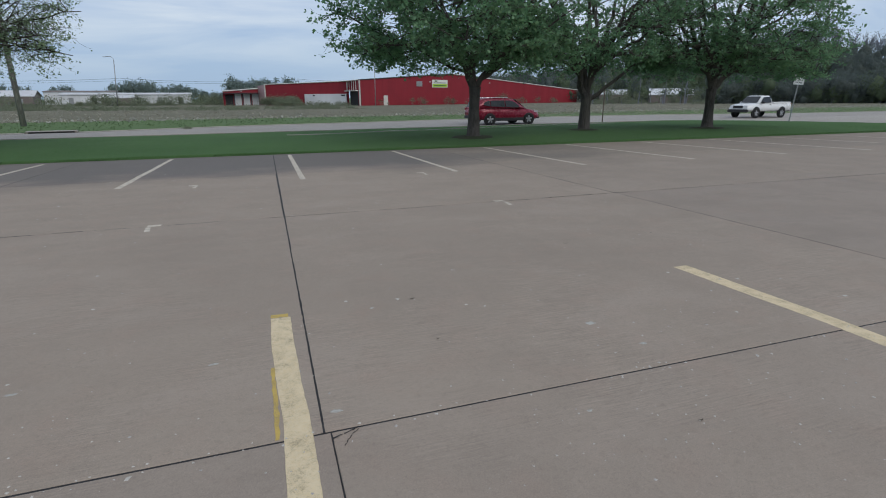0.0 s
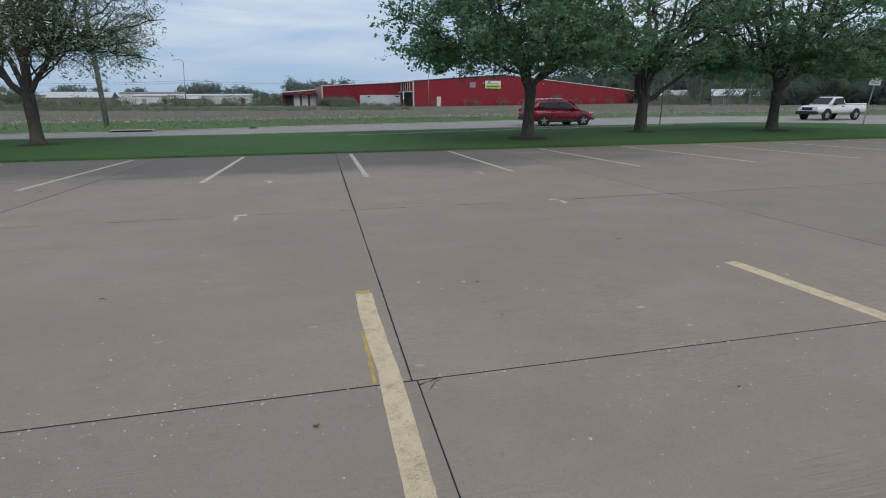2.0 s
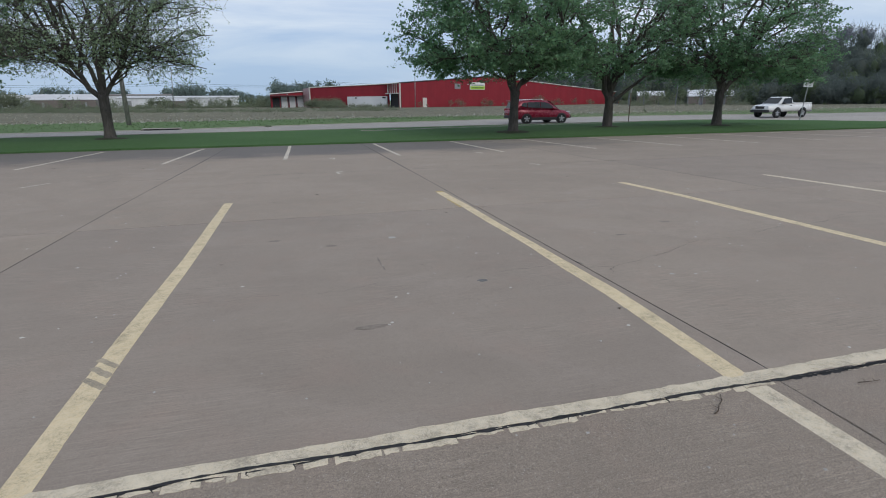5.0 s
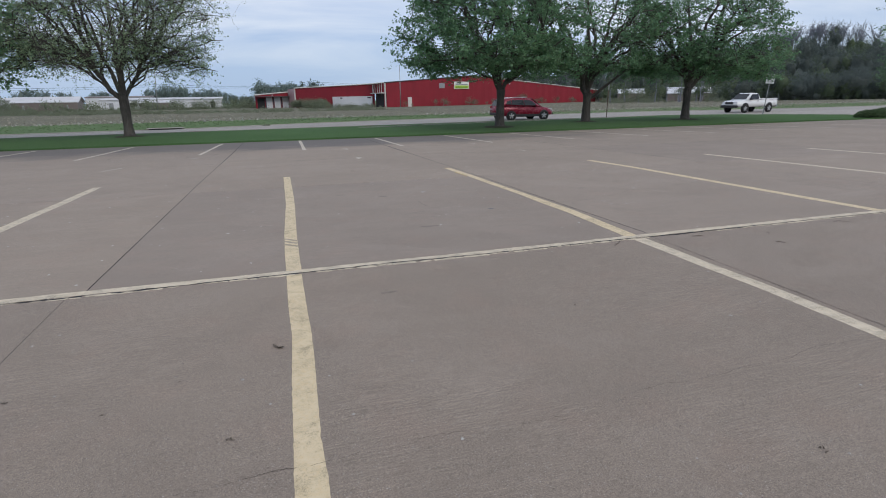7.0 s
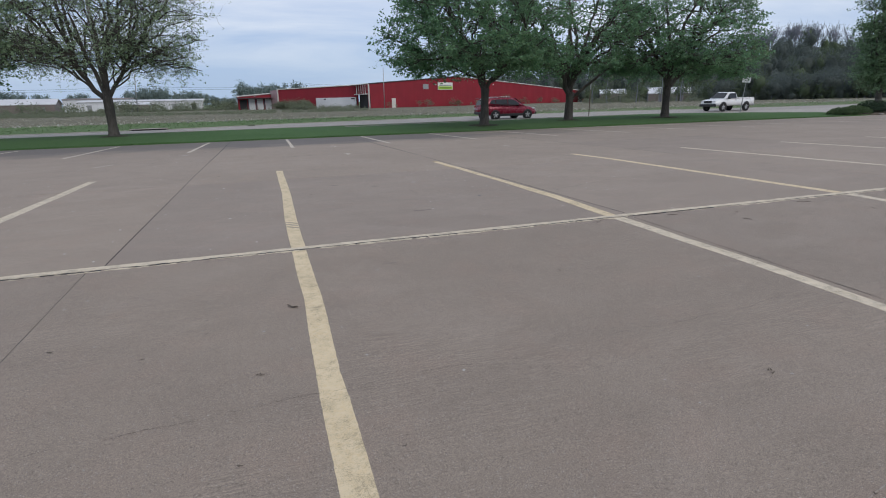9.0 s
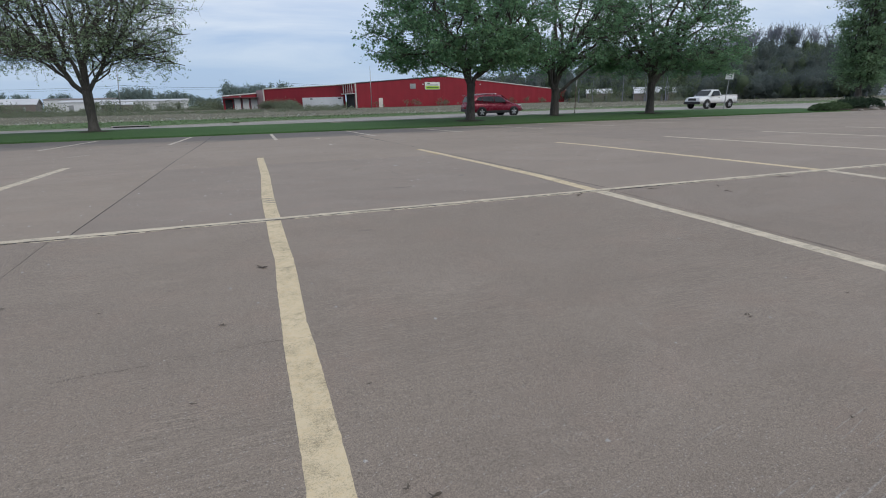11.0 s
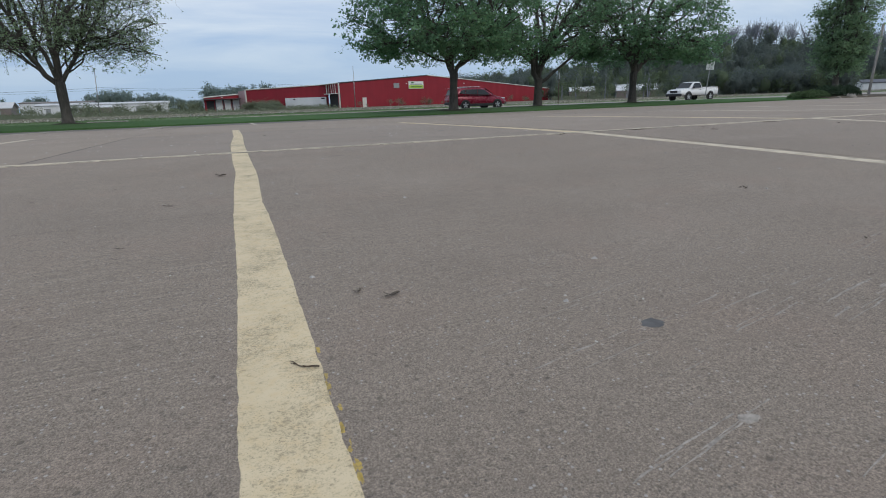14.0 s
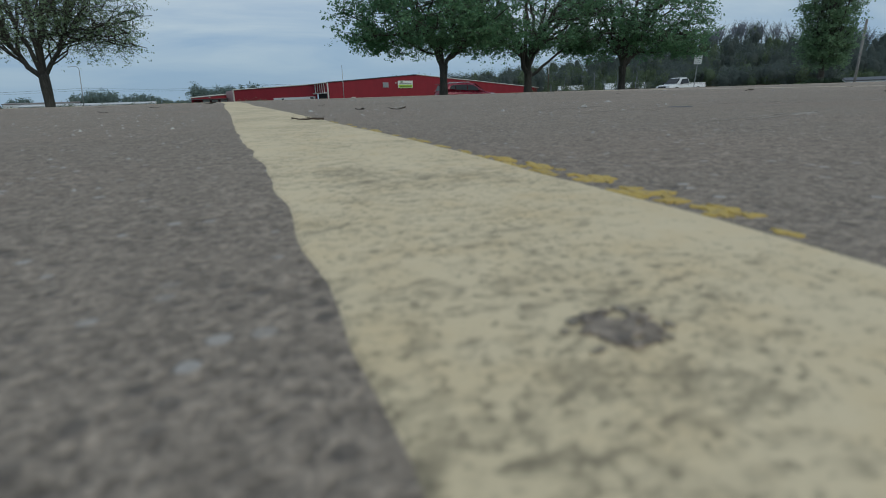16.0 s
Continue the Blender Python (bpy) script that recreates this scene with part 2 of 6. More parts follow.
M["lawn"] = grass_mat("mown_lawn", (0.056, 0.116, 0.042), (0.071, 0.140, 0.050), (0.085, 0.138, 0.056), 0.35, 0.25)
M["verge"] = grass_mat("rough_verge", (0.095, 0.155, 0.065), (0.115, 0.178, 0.073), (0.135, 0.168, 0.082), 0.15)
M["field"] = grass_mat("stubble_field", (0.145, 0.135, 0.10), (0.185, 0.17, 0.13), (0.13, 0.15, 0.088), 0.08)
# blue-grey cast puts distance haze into the floor colour
M["forest_floor"] = grass_mat("hazed_woodland_floor", (0.10, 0.12, 0.112), (0.115, 0.135, 0.122), (0.12, 0.13, 0.115), 0.05)
# dark brown-green of the rings round the trunks
M["soil"] = grass_mat("dark_ring", (0.055, 0.062, 0.04), (0.065, 0.06, 0.045), (0.05, 0.085, 0.04), 1.5)
M["mulch"] = grass_mat("bark_mulch", (0.10, 0.083, 0.068), (0.13, 0.108, 0.088), (0.07, 0.065, 0.045), 1.0)


def leaf_mat(name, dark, light, spread=0.5, thin=0.45, gloss=0.15):
    n = Nodes(name, 0.5)
    c = n.ramp(n.island(), [(0.0, dark), (0.65, tuple((p + q) / 2 for p, q in zip(dark, light))), (1.0, light)])
    c = n.mix(n.band(n.noise(0.5, 3.0), 0.4, 0.65, 0, spread), c, tuple(v * 0.6 for v in dark))
    n.color(c)
    n.b.inputs["Specular IOR Level"].default_value = gloss
    tr = n.t.nodes.new("ShaderNodeBsdfTranslucent")
    n.link(c, tr.inputs["Color"])
    mx = n.t.nodes.new("ShaderNodeMixShader")
    mx.inputs[0].default_value = thin
    n.link(n.b.outputs[0], mx.inputs[1])
    n.link(tr.outputs[0], mx.inputs[2])
    n.link(mx.outputs[0], n.t.nodes["Material Output"].inputs["Surface"])
    return n.m


M["leaf"] = leaf_mat("maple_leaf", (0.129, 0.262, 0.145), (0.205, 0.358, 0.169), 0.3, 0.5, 0.6)
M["leaf_thin"] = leaf_mat("young_leaf", (0.20, 0.29, 0.18), (0.34, 0.44, 0.235), 0.25, 0.5, 0.6)
M["leaf_dark"] = leaf_mat("dark_leaf", (0.165, 0.275, 0.16), (0.25, 0.38, 0.195), 0.25, 0.5, 0.5)
M["juniper"] = leaf_mat("juniper_needle", (0.08, 0.13, 0.06), (0.15, 0.21, 0.10))
M["clipped"] = leaf_mat("clipped_shrub_leaf", (0.045, 0.075, 0.05), (0.08, 0.12, 0.07))
M["blade"] = leaf_mat("grass_blade", (0.068, 0.140, 0.048), (0.092, 0.168, 0.06), 0.15)
M["verge_blade"] = leaf_mat("verge_grass_blade", (0.10, 0.155, 0.068), (0.125, 0.178, 0.08), 0.1)
M["straw"] = leaf_mat("stubble_straw", (0.25, 0.225, 0.17), (0.55, 0.51, 0.42))
M["husk"] = leaf_mat("dry_husk", (0.36, 0.34, 0.29), (0.58, 0.56, 0.50), 0.2)
# lightened for haze over the far scrub; nearer tufts share it
M["weed"] = leaf_mat("weed_leaf", (0.175, 0.205, 0.135), (0.25, 0.275, 0.185), 0.3)
# blue-grey shift paints the haze before the hill woods
M["wood_far"] = leaf_mat("hazed_far_foliage", (0.122, 0.147, 0.136), (0.150, 0.178, 0.158), 0.15, 0.6)
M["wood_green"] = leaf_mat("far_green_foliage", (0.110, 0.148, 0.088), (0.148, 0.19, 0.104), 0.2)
# bare twigs tinted blue-grey, haze put into the colour
M["wood_bare"] = plain("hazed_bare_twigs", (0.235, 0.25, 0.29), 0.95, 0, 0.2, 0.2)
# paled and blued to paint in the air before the distant trees
M["tree_far"] = leaf_mat("hazed_tree_foliage", (0.19, 0.25, 0.235), (0.26, 0.325, 0.285))


def bark_mat(name, base):
    n = Nodes(name, 0.95)
    ridge = n.noise(16.0, 5.0, 0.65, n.stretch(1, 1, 0.22), 0.6)
    c = n.mix(n.band(ridge, 0.4, 0.65), tuple(v * 0.5 for v in base), base)
    c = n.mix(n.band(n.noise(2.0, 4.0), 0.45, 0.75, 0, 0.5), c, tuple(v * f for v, f in zip(base, (1.2, 1.25, 1.1))))
    n.color(c)
    n.bump(ridge, 0.9, 0.02)
    return n.m


M["bark"] = bark_mat("dark_bark", (0.098, 0.087, 0.078))
M["bark_pole"] = bark_mat("weathered_pole_wood", (0.27, 0.26, 0.245))


def sheet_metal(name, base, rough=0.5):
    n = Nodes(name, rough)
    w = n.noise(0.25, 5.0, 0.6)
    streak = n.noise(1.2, 5.0, 0.6, n.stretch(1, 1, 0.08))
    c = n.mix(n.band(w, 0.35, 0.7), base, tuple(v * 0.86 for v in base))
    c = n.mix(n.band(streak, 0.5, 0.75, 0, 0.4), c, tuple(v * 0.72 for v in base))
    n.color(c)
    return n.m


M["red_wall"] = sheet_metal("red_sheet_metal", (0.235, 0.008, 0.019), 0.7)
M["white_metal"] = sheet_metal("white_sheet_metal", (0.62, 0.63, 0.64))
M["grey_metal"] = sheet_metal("grey_sheet_metal", (0.40, 0.41, 0.42))
M["brown_wall"] = sheet_metal("brown_wall", (0.17, 0.14, 0.125))
M["red_pale"] = sheet_metal("faded_pink_metal", (0.36, 0.22, 0.22))
M["roof_dull"] = sheet_metal("dull_pale_roof", (0.6, 0.61, 0.63))
M["roof_light"] = sheet_metal("pale_roof", (0.55, 0.55, 0.56))
M["roof_dark"] = sheet_metal("dark_roof", (0.07, 0.07, 0.08))
# near-black, stands in for the shade inside openings
M["dark_open"] = plain("painted_dark_opening", (0.02, 0.02, 0.022), 0.8)
M["trim"] = plain("cream_trim", (0.62, 0.60, 0.55), 0.5)
M["galv"] = plain("galvanised_steel", (0.35, 0.36, 0.36), 0.45, 0.7)
M["rust"] = plain("rusty_steel", (0.16, 0.11, 0.085), 0.85, 0.2, 0.2)
M["sign_white"] = plain("sign_white", (0.72, 0.72, 0.72), 0.4, 0, 0.08)
M["sign_black"] = plain("sign_black", (0.02, 0.02, 0.02), 0.5)
M["banner_white"] = plain("banner_white", (0.75, 0.76, 0.72), 0.6)
M["banner_green"] = plain("banner_green", (0.42, 0.62, 0.06), 0.6)
M["banner_dark"] = plain("banner_dark_green", (0.05, 0.16, 0.04), 0.6)
M["car_red"] = plain("red_car_paint", (0.21, 0.008, 0.028), 0.25, 0.15, 0.05)
M["car_white"] = plain("white_car_paint", (0.72, 0.72, 0.72), 0.25, 0, 0.05)
M["car_dark"] = plain("dark_car_paint", (0.03, 0.032, 0.04), 0.25, 0.2, 0.05)
M["car_trim"] = plain("black_plastic", (0.02, 0.02, 0.022), 0.6)
M["tyre"] = plain("tyre_rubber", (0.018, 0.018, 0.018), 0.85)
M["rim"] = plain("alloy_rim", (0.52, 0.52, 0.53), 0.35, 0.8, 0.06)
M["lamp_clear"] = plain("headlamp_lens", (0.6, 0.6, 0.62), 0.15)
M["lamp_red"] = plain("tail_lamp_lens", (0.3, 0.01, 0.01), 0.2)
M["chrome"] = plain("chrome", (0.6, 0.6, 0.6), 0.15, 1.0, 0.03)
M["twig"] = plain("dead_twig", (0.085, 0.06, 0.042), 0.95, 0, 0.2, 60)
M["dead_leaf"] = plain("dead_leaf", (0.115, 0.09, 0.068), 0.95, 0, 0.2, 60)
M["pebble"] = plain("pale_pebble", (0.42, 0.39, 0.36), 0.9, 0, 0.15, 60)
M["stone"] = plain("field_stone", (0.28, 0.25, 0.22), 0.9, 0, 0.2, 8)
glass = Nodes("car_glass", 0.05)
glass.color((0.012, 0.014, 0.016))
M["glass"] = glass.m

# ---- small builders ----


def mesh_of(name, verts, faces, mat=None):
    me = bpy.data.meshes.new(name)
    me.from_pydata([tuple(v) for v in verts], [], [tuple(f) for f in faces])
    for m in mat if isinstance(mat, (list, tuple)) else ([mat] if mat else []):
        me.materials.append(m)
    me.update()
    return me


def solid(name, verts, faces, mat, parent=None, label="", smooth=False):
    """One mesh object, under its thing where that is given."""
    me = mesh_of(name, verts, faces, mat)
    if smooth:
        me.polygons.foreach_set("use_smooth", [True] * len(me.polygons))
    ob = new(name, me)
    if parent:
        ob.parent = parent
    if label:
        ob["label"] = label
    return ob


def part(name, bm, mat, parent, label="", smooth=False):
    me = bpy.data.meshes.new(name)
    bm.to_mesh(me)
    bm.free()
    me.materials.append(mat)
    if smooth:
        me.polygons.foreach_set("use_smooth", [True] * len(me.polygons))
    ob = new(name, me)
    if parent:
        ob.parent = parent
    if label:
        ob["label"] = label
    return ob


def thing(name, m, label, category, group="", kind=""):
    ob = new(name)
    ob.empty_display_size = 0.3
    ob.matrix_world = m
    return tagged(ob, label, category, group, kind)


def box_bm(sx, sy, sz, at=(0, 0, 0), bevel=0.0, bm=None, rot=None):
    """A box centred at `at`, with rounded edges."""
    own = bm or bmesh.new()
    m = Matrix.Translation(at) @ (rot or Matrix.Identity(4)) @ Matrix.Diagonal((sx, sy, sz, 1))
    made = bmesh.ops.create_cube(own, size=1, matrix=m)
    if bevel:
        edges = list({e for v in made["verts"] for e in v.link_edges})
        bmesh.ops.bevel(own, geom=edges, offset=bevel, segments=2, affect="EDGES", profile=0.5)
    return own


def rod_bm(p, q, r0, r1, n=10, bm=None):
    """A tapered rod from p to q."""
    own = bm or bmesh.new()
    p, q = Vector(p), Vector(q)
    turn = (q - p).to_track_quat("Z", "Y").to_matrix().to_4x4()
    m = Matrix.Translation((p + q) / 2) @ turn
    bmesh.ops.create_cone(own, cap_ends=True, segments=n, radius1=r0, radius2=r1, depth=(q - p).length, matrix=m)
    return own


def tube(verts, faces, pts, radii, n=6):
    """Adds a tapering tube along pts."""
    base = len(verts)
    pts = [Vector(p) for p in pts]
    for i, (p, r) in enumerate(zip(pts, radii)):
        d = (pts[min(i + 1, len(pts) - 1)] - pts[max(i - 1, 0)]).normalized()
        a = d.cross(Vector((0.31, 0.95, 0.07))).normalized()
        b = d.cross(a)
        for k in range(n):
            t = 2 * math.pi * k / n
            verts.append(p + (a * math.cos(t) + b * math.sin(t)) * r)
    for i in range(len(pts) - 1):
        for k in range(n):
            u, v = base + i * n + k, base + i * n + (k + 1) % n
            faces.append((u, v, v + n, u + n))
    faces.append(tuple(base + (len(pts) - 1) * n + k for k in range(n)))


def leaf_cloud(rng, centres, size, fold=0.25, aspect=0.62, up=0.0, flat=1.0):
    """Folded diamond leaves at the centres: verts and faces."""
    c = np.asarray(centres, float)
    n = len(c)
    a = rng.normal(size=(n, 3))
    a[:, 2] = a[:, 2] * flat - up
    a /= np.linalg.norm(a, axis=1, keepdims=True)
    b = np.cross(a, rng.normal(size=(n, 3)) * (flat, flat, 1))
    b /= np.linalg.norm(b, axis=1, keepdims=True)
    w = np.cross(a, b)
    s = (size * rng.uniform(0.65, 1.35, n))[:, None]
    v = np.stack([c - a * s * 0.5, c + b * s * aspect * 0.5 + w * s * fold, c + a * s * 0.5, c - b * s * aspect * 0.5 + w * s * fold], 1).reshape(-1, 3)
    k = np.arange(n)[:, None] * 4
    f = np.concatenate([k + [0, 1, 2], k + [0, 2, 3]], 1).reshape(-1, 3)
    return v, f


def fast_mesh(name, v, f, mat):
    """A mesh of triangles or quads from arrays."""
    me = bpy.data.meshes.new(name)
    v, f = np.asarray(v, np.float32), np.asarray(f, np.int32)
    me.vertices.add(len(v))
    me.vertices.foreach_set("co", v.ravel())
    me.loops.add(f.size)
    me.loops.foreach_set("vertex_index", f.ravel())
    me.polygons.add(len(f))
    me.polygons.foreach_set("loop_start", np.arange(0, f.size, f.shape[1], dtype=np.int32))
    me.update(calc_edges=True)
    me.validate()
    me.materials.append(mat)
    return me


def z_lot(y):
    """The lot is crowned along the painted cross joint and falls to the lawn and to the back."""
    d = abs(y + 5.33)
    if y < -5.33:
        return 0.066 - 0.0176 * d
    return 0.066 - 0.0123 * min(d, 5.3) - 0.0195 * max(0.0, min(d, 17.1) - 5.3)

# ---- ground, lot, lawn, road ----
ROAD_W, LAWN_EDGE = 5.4, -0.29


def x_near(x):
    return min(max(x, -45.0), 150.0)


def road_near(x):
    x = x_near(x)
    return 22.9 + 0.095 * x


def widening(x):
    """How far the street's field side swings out for the turning lane opposite the driveway."""
    pts = ((-8.0, 0.0), (-5.0, 1.1), (0.0, 2.4), (8.0, 3.3), (14.0, 4.3), (22.0, 4.9), (30.0, 4.6), (36.0, 3.2), (41.0, 1.9), (48.0, 0.4), (55.0, 0.0))
    return float(np.interp(x, [p[0] for p in pts], [p[1] for p in pts]))


def field_fall(s):
    """The field falls gently away from the street: the drop at a distance s from the kerb."""
    k = min(1.0, max(0.0, (s - 28.0) / 95.0))
    return 0.55 * k * k * (3 - 2 * k)


def ground_row(kind, v, x):
    if kind == "y":
        return v, (z_lot(max(v, -40.0)) - 0.10 if v < 11.75 else -0.62)
    y = road_near(x) + v
    if v < 5.5:
        return y, -0.62
    y += widening(x) * max(0.0, 1 - (v - 5.54) / 17.0)
    if v < 5.55:
        return y, -0.62
    return y, -0.325 + 0.04 * min(1.0, (v - 5.55) / 4.0) - 0.11 * min(1.0, max(0.0, (v - 9.0) / 10.0)) - field_fall(v)


def build_ground():
    xs = [-3000, -900, -300, -120] + list(range(-60, 165, 4)) + [220, 400, 900, 3000]
    rows = [("y", v) for v in (-3000, -600, -120, -40, -28, -12, -5.33, 0, 6, 11.70, 11.76)]
    rows += [("s", v) for v in (0, 5.54, 5.56, 7.5, 10, 12, 15.2, 22.5, 30, 45, 60, 80, 100, 130, 170, 230, 320, 500, 900, 3000)]
    verts, faces, which = [], [], []
    for kind, v in rows:
        for x in xs:
            y, z = ground_row(kind, v, x)
            if kind == "s" and 8 < v < 200:
                z += 0.05 * noise.noise((x * 0.08, y * 0.08, 3))
            verts.append((x, y, z))
    n = len(xs)
    for i in range(len(rows) - 1):
        for k in range(n - 1):
            faces.append((i * n + k, i * n + k + 1, (i + 1) * n + k + 1, (i + 1) * n + k))
            kind, v = rows[i]
            which.append(1 if kind == "s" and 20 < v < 320 else 0)
    ob = solid("ground", verts, faces, [M["verge"], M["field"]])
    ob.data.polygons.foreach_set("material_index", which)
    tagged(ob, "open level ground with rough grass and a brown stubble field", "ground", kind="structure")


build_ground()


def lawn_far(x):
    """The lawn's far edge: along the street, then round into the driveway mouth."""
    street = road_near(x) - 0.15
    if x < 23:
        return street
    k = min(1.0, (x - 23) / 5.8)
    return 11.9 + (street - 11.9) * max(0.0, 1 - k**4) ** 0.5


def z_lawn(x, y):
    far = lawn_far(x)
    k = min(1.0, max(0.0, (y - 11.72) / 3.0))
    z = -0.20 + 0.10 * (k * k * (3 - 2 * k))
    f = min(1.0, max(0.0, (y - 14.8) / max(far - 14.8, 1.5))) if far > 15 else k
    z += (LAWN_EDGE - z) * f * f
    return z + 0.016 * noise.noise((x * 0.7, y * 0.7, 0))


def build_lawn():
    xs = [-60 + 1.0 * i for i in range(83)] + [23 + 0.2 * i for i in range(26)] + [28.1 + 0.05 * i for i in range(15)]
    verts, faces = [], []
    m = 26
    for x in xs:
        far = max(lawn_far(x), 11.85)
        for j in range(m + 1):
            y = 11.72 + (far - 11.72) * j / m
            wob = 0.05 * noise.noise((x * 1.9, 0, 7)) + 0.03 * noise.noise((x * 6.0, 0, 2)) if j == 0 else 0
            verts.append((x, y + wob, z_lawn(x, y) + (0.02 if j == 0 else 0)))
        verts.append((x, far + 0.005, -0.6))
        verts.append((x, 11.72, -0.6))
    w = m + 3
    for i in range(len(xs) - 1):
        for j in range(m + 1):
            a, b = i * w + j, (i + 1) * w + j
            faces.append((a, b, b + 1, a + 1))
        faces.append((i * w, i * w + w - 1, (i + 1) * w + w - 1, (i + 1) * w))
    ob = solid("lawn", verts, faces, M["lawn"], smooth=True)
    tagged(ob, "mown dark green lawn strip between parking lot and street", "lawn", kind="structure")
    rng = np.random.default_rng(5)
    # blades: a fringe that leans over the lot's edge, and tufts all over
    n1, n2 = 9000, 2500
    x = np.concatenate([rng.uniform(-24, 28, n1), rng.uniform(-24, 28, n2)])
    y = np.empty(len(x))
    for i in range(len(x)):
        far = lawn_far(x[i])
        y[i] = 11.70 + abs(rng.normal(0, 0.10)) if i < n1 else rng.uniform(11.75, max(far - 0.05, 11.8))
    z = np.array([z_lawn(a, b) for a, b in zip(x, y)])
    h = np.where(np.arange(len(x)) < n1, rng.uniform(0.02, 0.05, len(x)), rng.uniform(0.006, 0.022, len(x)))
    lean = rng.normal(0, 0.035, (len(x), 2))
    lean[:n1, 1] -= 0.03
    t = rng.uniform(0, math.pi, len(x))
    dx, dy = np.cos(t) * 0.011, np.sin(t) * 0.011
    v = np.stack([np.stack([x - dx, y - dy, z - 0.01], 1), np.stack([x + dx, y + dy, z - 0.01], 1), np.stack([x + lean[:, 0], y + lean[:, 1], z + h], 1)], 1).reshape(-1, 3)
    blades = new("grass_blades", fast_mesh("grass_blades", v, np.arange(len(v)).reshape(-1, 3), M["blade"]))
    tagged(blades, "short green grass blades of the mown lawn strip", "grass", kind="stuff")


build_lawn()


def build_edging():
    """A thin concrete edging, half grown over, along the lawn's street side."""
    v, f = [], []
    n = 120
    for i in range(n + 1):
        x = 1.0 + 17.5 * i / n
        y = 17.9 + 0.255 * (x - 2.0)
        w = 0.055 + 0.025 * noise.noise((x * 1.7, 0, 3))
        z = z_lawn(x, y) + 0.022 + 0.012 * noise.noise((x * 0.9, 2, 0))
        v += [(x, y - w, z - 0.03), (x, y - w, z), (x, y + w, z), (x, y + w, z - 0.03)]
    for i in range(n):
        for k in range(3):
            f.append((4 * i + k, 4 * i + 4 + k, 4 * i + 5 + k, 4 * i + 1 + k))
    tagged(solid("edging", v, f, M["kerb"]), "thin pale concrete edging half grown over by the lawn", "edging", kind="structure")


build_edging()


def build_street():
    xs = [-60 + 4 * i for i in range(56)]
    prof = [(0.0, -0.36), (0.45, -0.352), (2.0, -0.33), (3.5, -0.315), (5.0, -0.33), (6.55, -0.352), (7.0, -0.36)]
    verts, faces = [], []
    for x in xs:
        for s, z in prof:
            verts.append((x, road_near(x) + s * (ROAD_W + widening(x)) / 7.0, z))
    n = len(prof)
    for i in range(len(xs) - 1):
        for k in range(n - 1):
            faces.append((i * n + k, (i + 1) * n + k, (i + 1) * n + k + 1, i * n + k + 1))
    road = solid("road", verts, faces, M["road"], smooth=True)
    tagged(road, "pale grey concrete two-lane street", "road", kind="structure")

    def kerb(name, pts, label, top):
        """A kerb with a rounded top along pts; each point has a left-hand normal."""
        v, f = [], []
        sec = [(0.0, -0.62), (0.0, top - 0.025), (0.02, top), (0.05, top + 0.005), (0.15, top + 0.002), (0.15, -0.62)]
        for (x, y), (nx, ny) in pts:
            for d, z in sec:
                v.append((x + nx * d, y + ny * d, z))
        k = len(sec)
        for i in range(len(pts) - 1):
            for j in range(k - 1):
                f.append((i * k + j, (i + 1) * k + j, (i + 1) * k + j + 1, i * k + j + 1))
        tagged(solid(name, v, f, M["kerb"]), label, "kerb", kind="structure")

    kerb("kerb_street_far", [((x, road_near(x) + ROAD_W + widening(x)), (-0.095, 0.995)) for x in [-60 + 4 * i for i in range(12)] + [-12.0, -10.35]], "low pale concrete kerb along the street's field side", -0.325)
    kerb("kerb_street_far", [((x, road_near(x) + ROAD_W + widening(x)), (-0.095, 0.995)) for x in [-8.25, -8.0, -4.0] + [4 * i for i in range(41)]], "low pale concrete kerb along the street's field side", -0.325)
    # thin dark strip of uneven width at the far kerb's foot
    gv, gf = [], []
    for i in range(240):
        x = -55 + i * 0.6
        w = 0.16 + 0.14 * noise.noise((x * 0.35, 0, 9)) + 0.05 * noise.noise((x * 2.3, 0, 4))
        y = road_near(4 * (x // 4)) + 0.095 * (x % 4) + ROAD_W - 0.004 + widening(4 * (x // 4)) * (1 - x % 4 / 4) + widening(4 * (x // 4) + 4) * (x % 4 / 4)
        gv += [(x, y, -0.351), (x, y - max(0.02, w), -0.352)]
        if i:
            gf.append((2 * i - 2, 2 * i - 1, 2 * i + 1, 2 * i))
    tagged(solid("gutter_strip", gv, gf, M["silt"]), "dark uneven strip along the street gutter", "silt", kind="stuff")
    near = []
    path = [(x, lawn_far(x)) for x in [-59 + 3 * i for i in range(23)] + [11 + 1.5 * i for i in range(8)] + [23 + 0.2 * i for i in range(26)] + [28.1 + 0.05 * i for i in range(15)]]
    for i, p in enumerate(path):
        a, b = Vector(path[max(i - 1, 0)]), Vector(path[min(i + 1, len(path) - 1)])
        d = (b - a).normalized()
        near.append(((p[0] - d.y * 0.15, p[1] + d.x * 0.15), (d.y, -d.x)))
    kerb("kerb_street_near", near, "low pale concrete kerb along the lawn's street side", -0.268)
    # driveway mouth
    left = [(22.9, road_near(22.9))] + [(x, lawn_far(x) + 0.02) for x in [23 + 0.2 * i for i in range(26)] + [28.1 + 0.05 * i for i in range(15)]]
    v, f = [], []
    m = 10
    for i, (x, y) in enumerate(left):
        k = 1 - i / (len(left) - 1)
        right = Vector((95, 11.78 + k * (road_near(95) + 0.03 - 11.78)))
        for j in range(m + 1):
            p = Vector((x, y)).lerp(right, j / m)
            v.append((p.x, p.y, -0.225 - 0.135 * max(0.0, min(1.0, (p.y - 11.78) / (road_near(p.x) - 11.78)))))
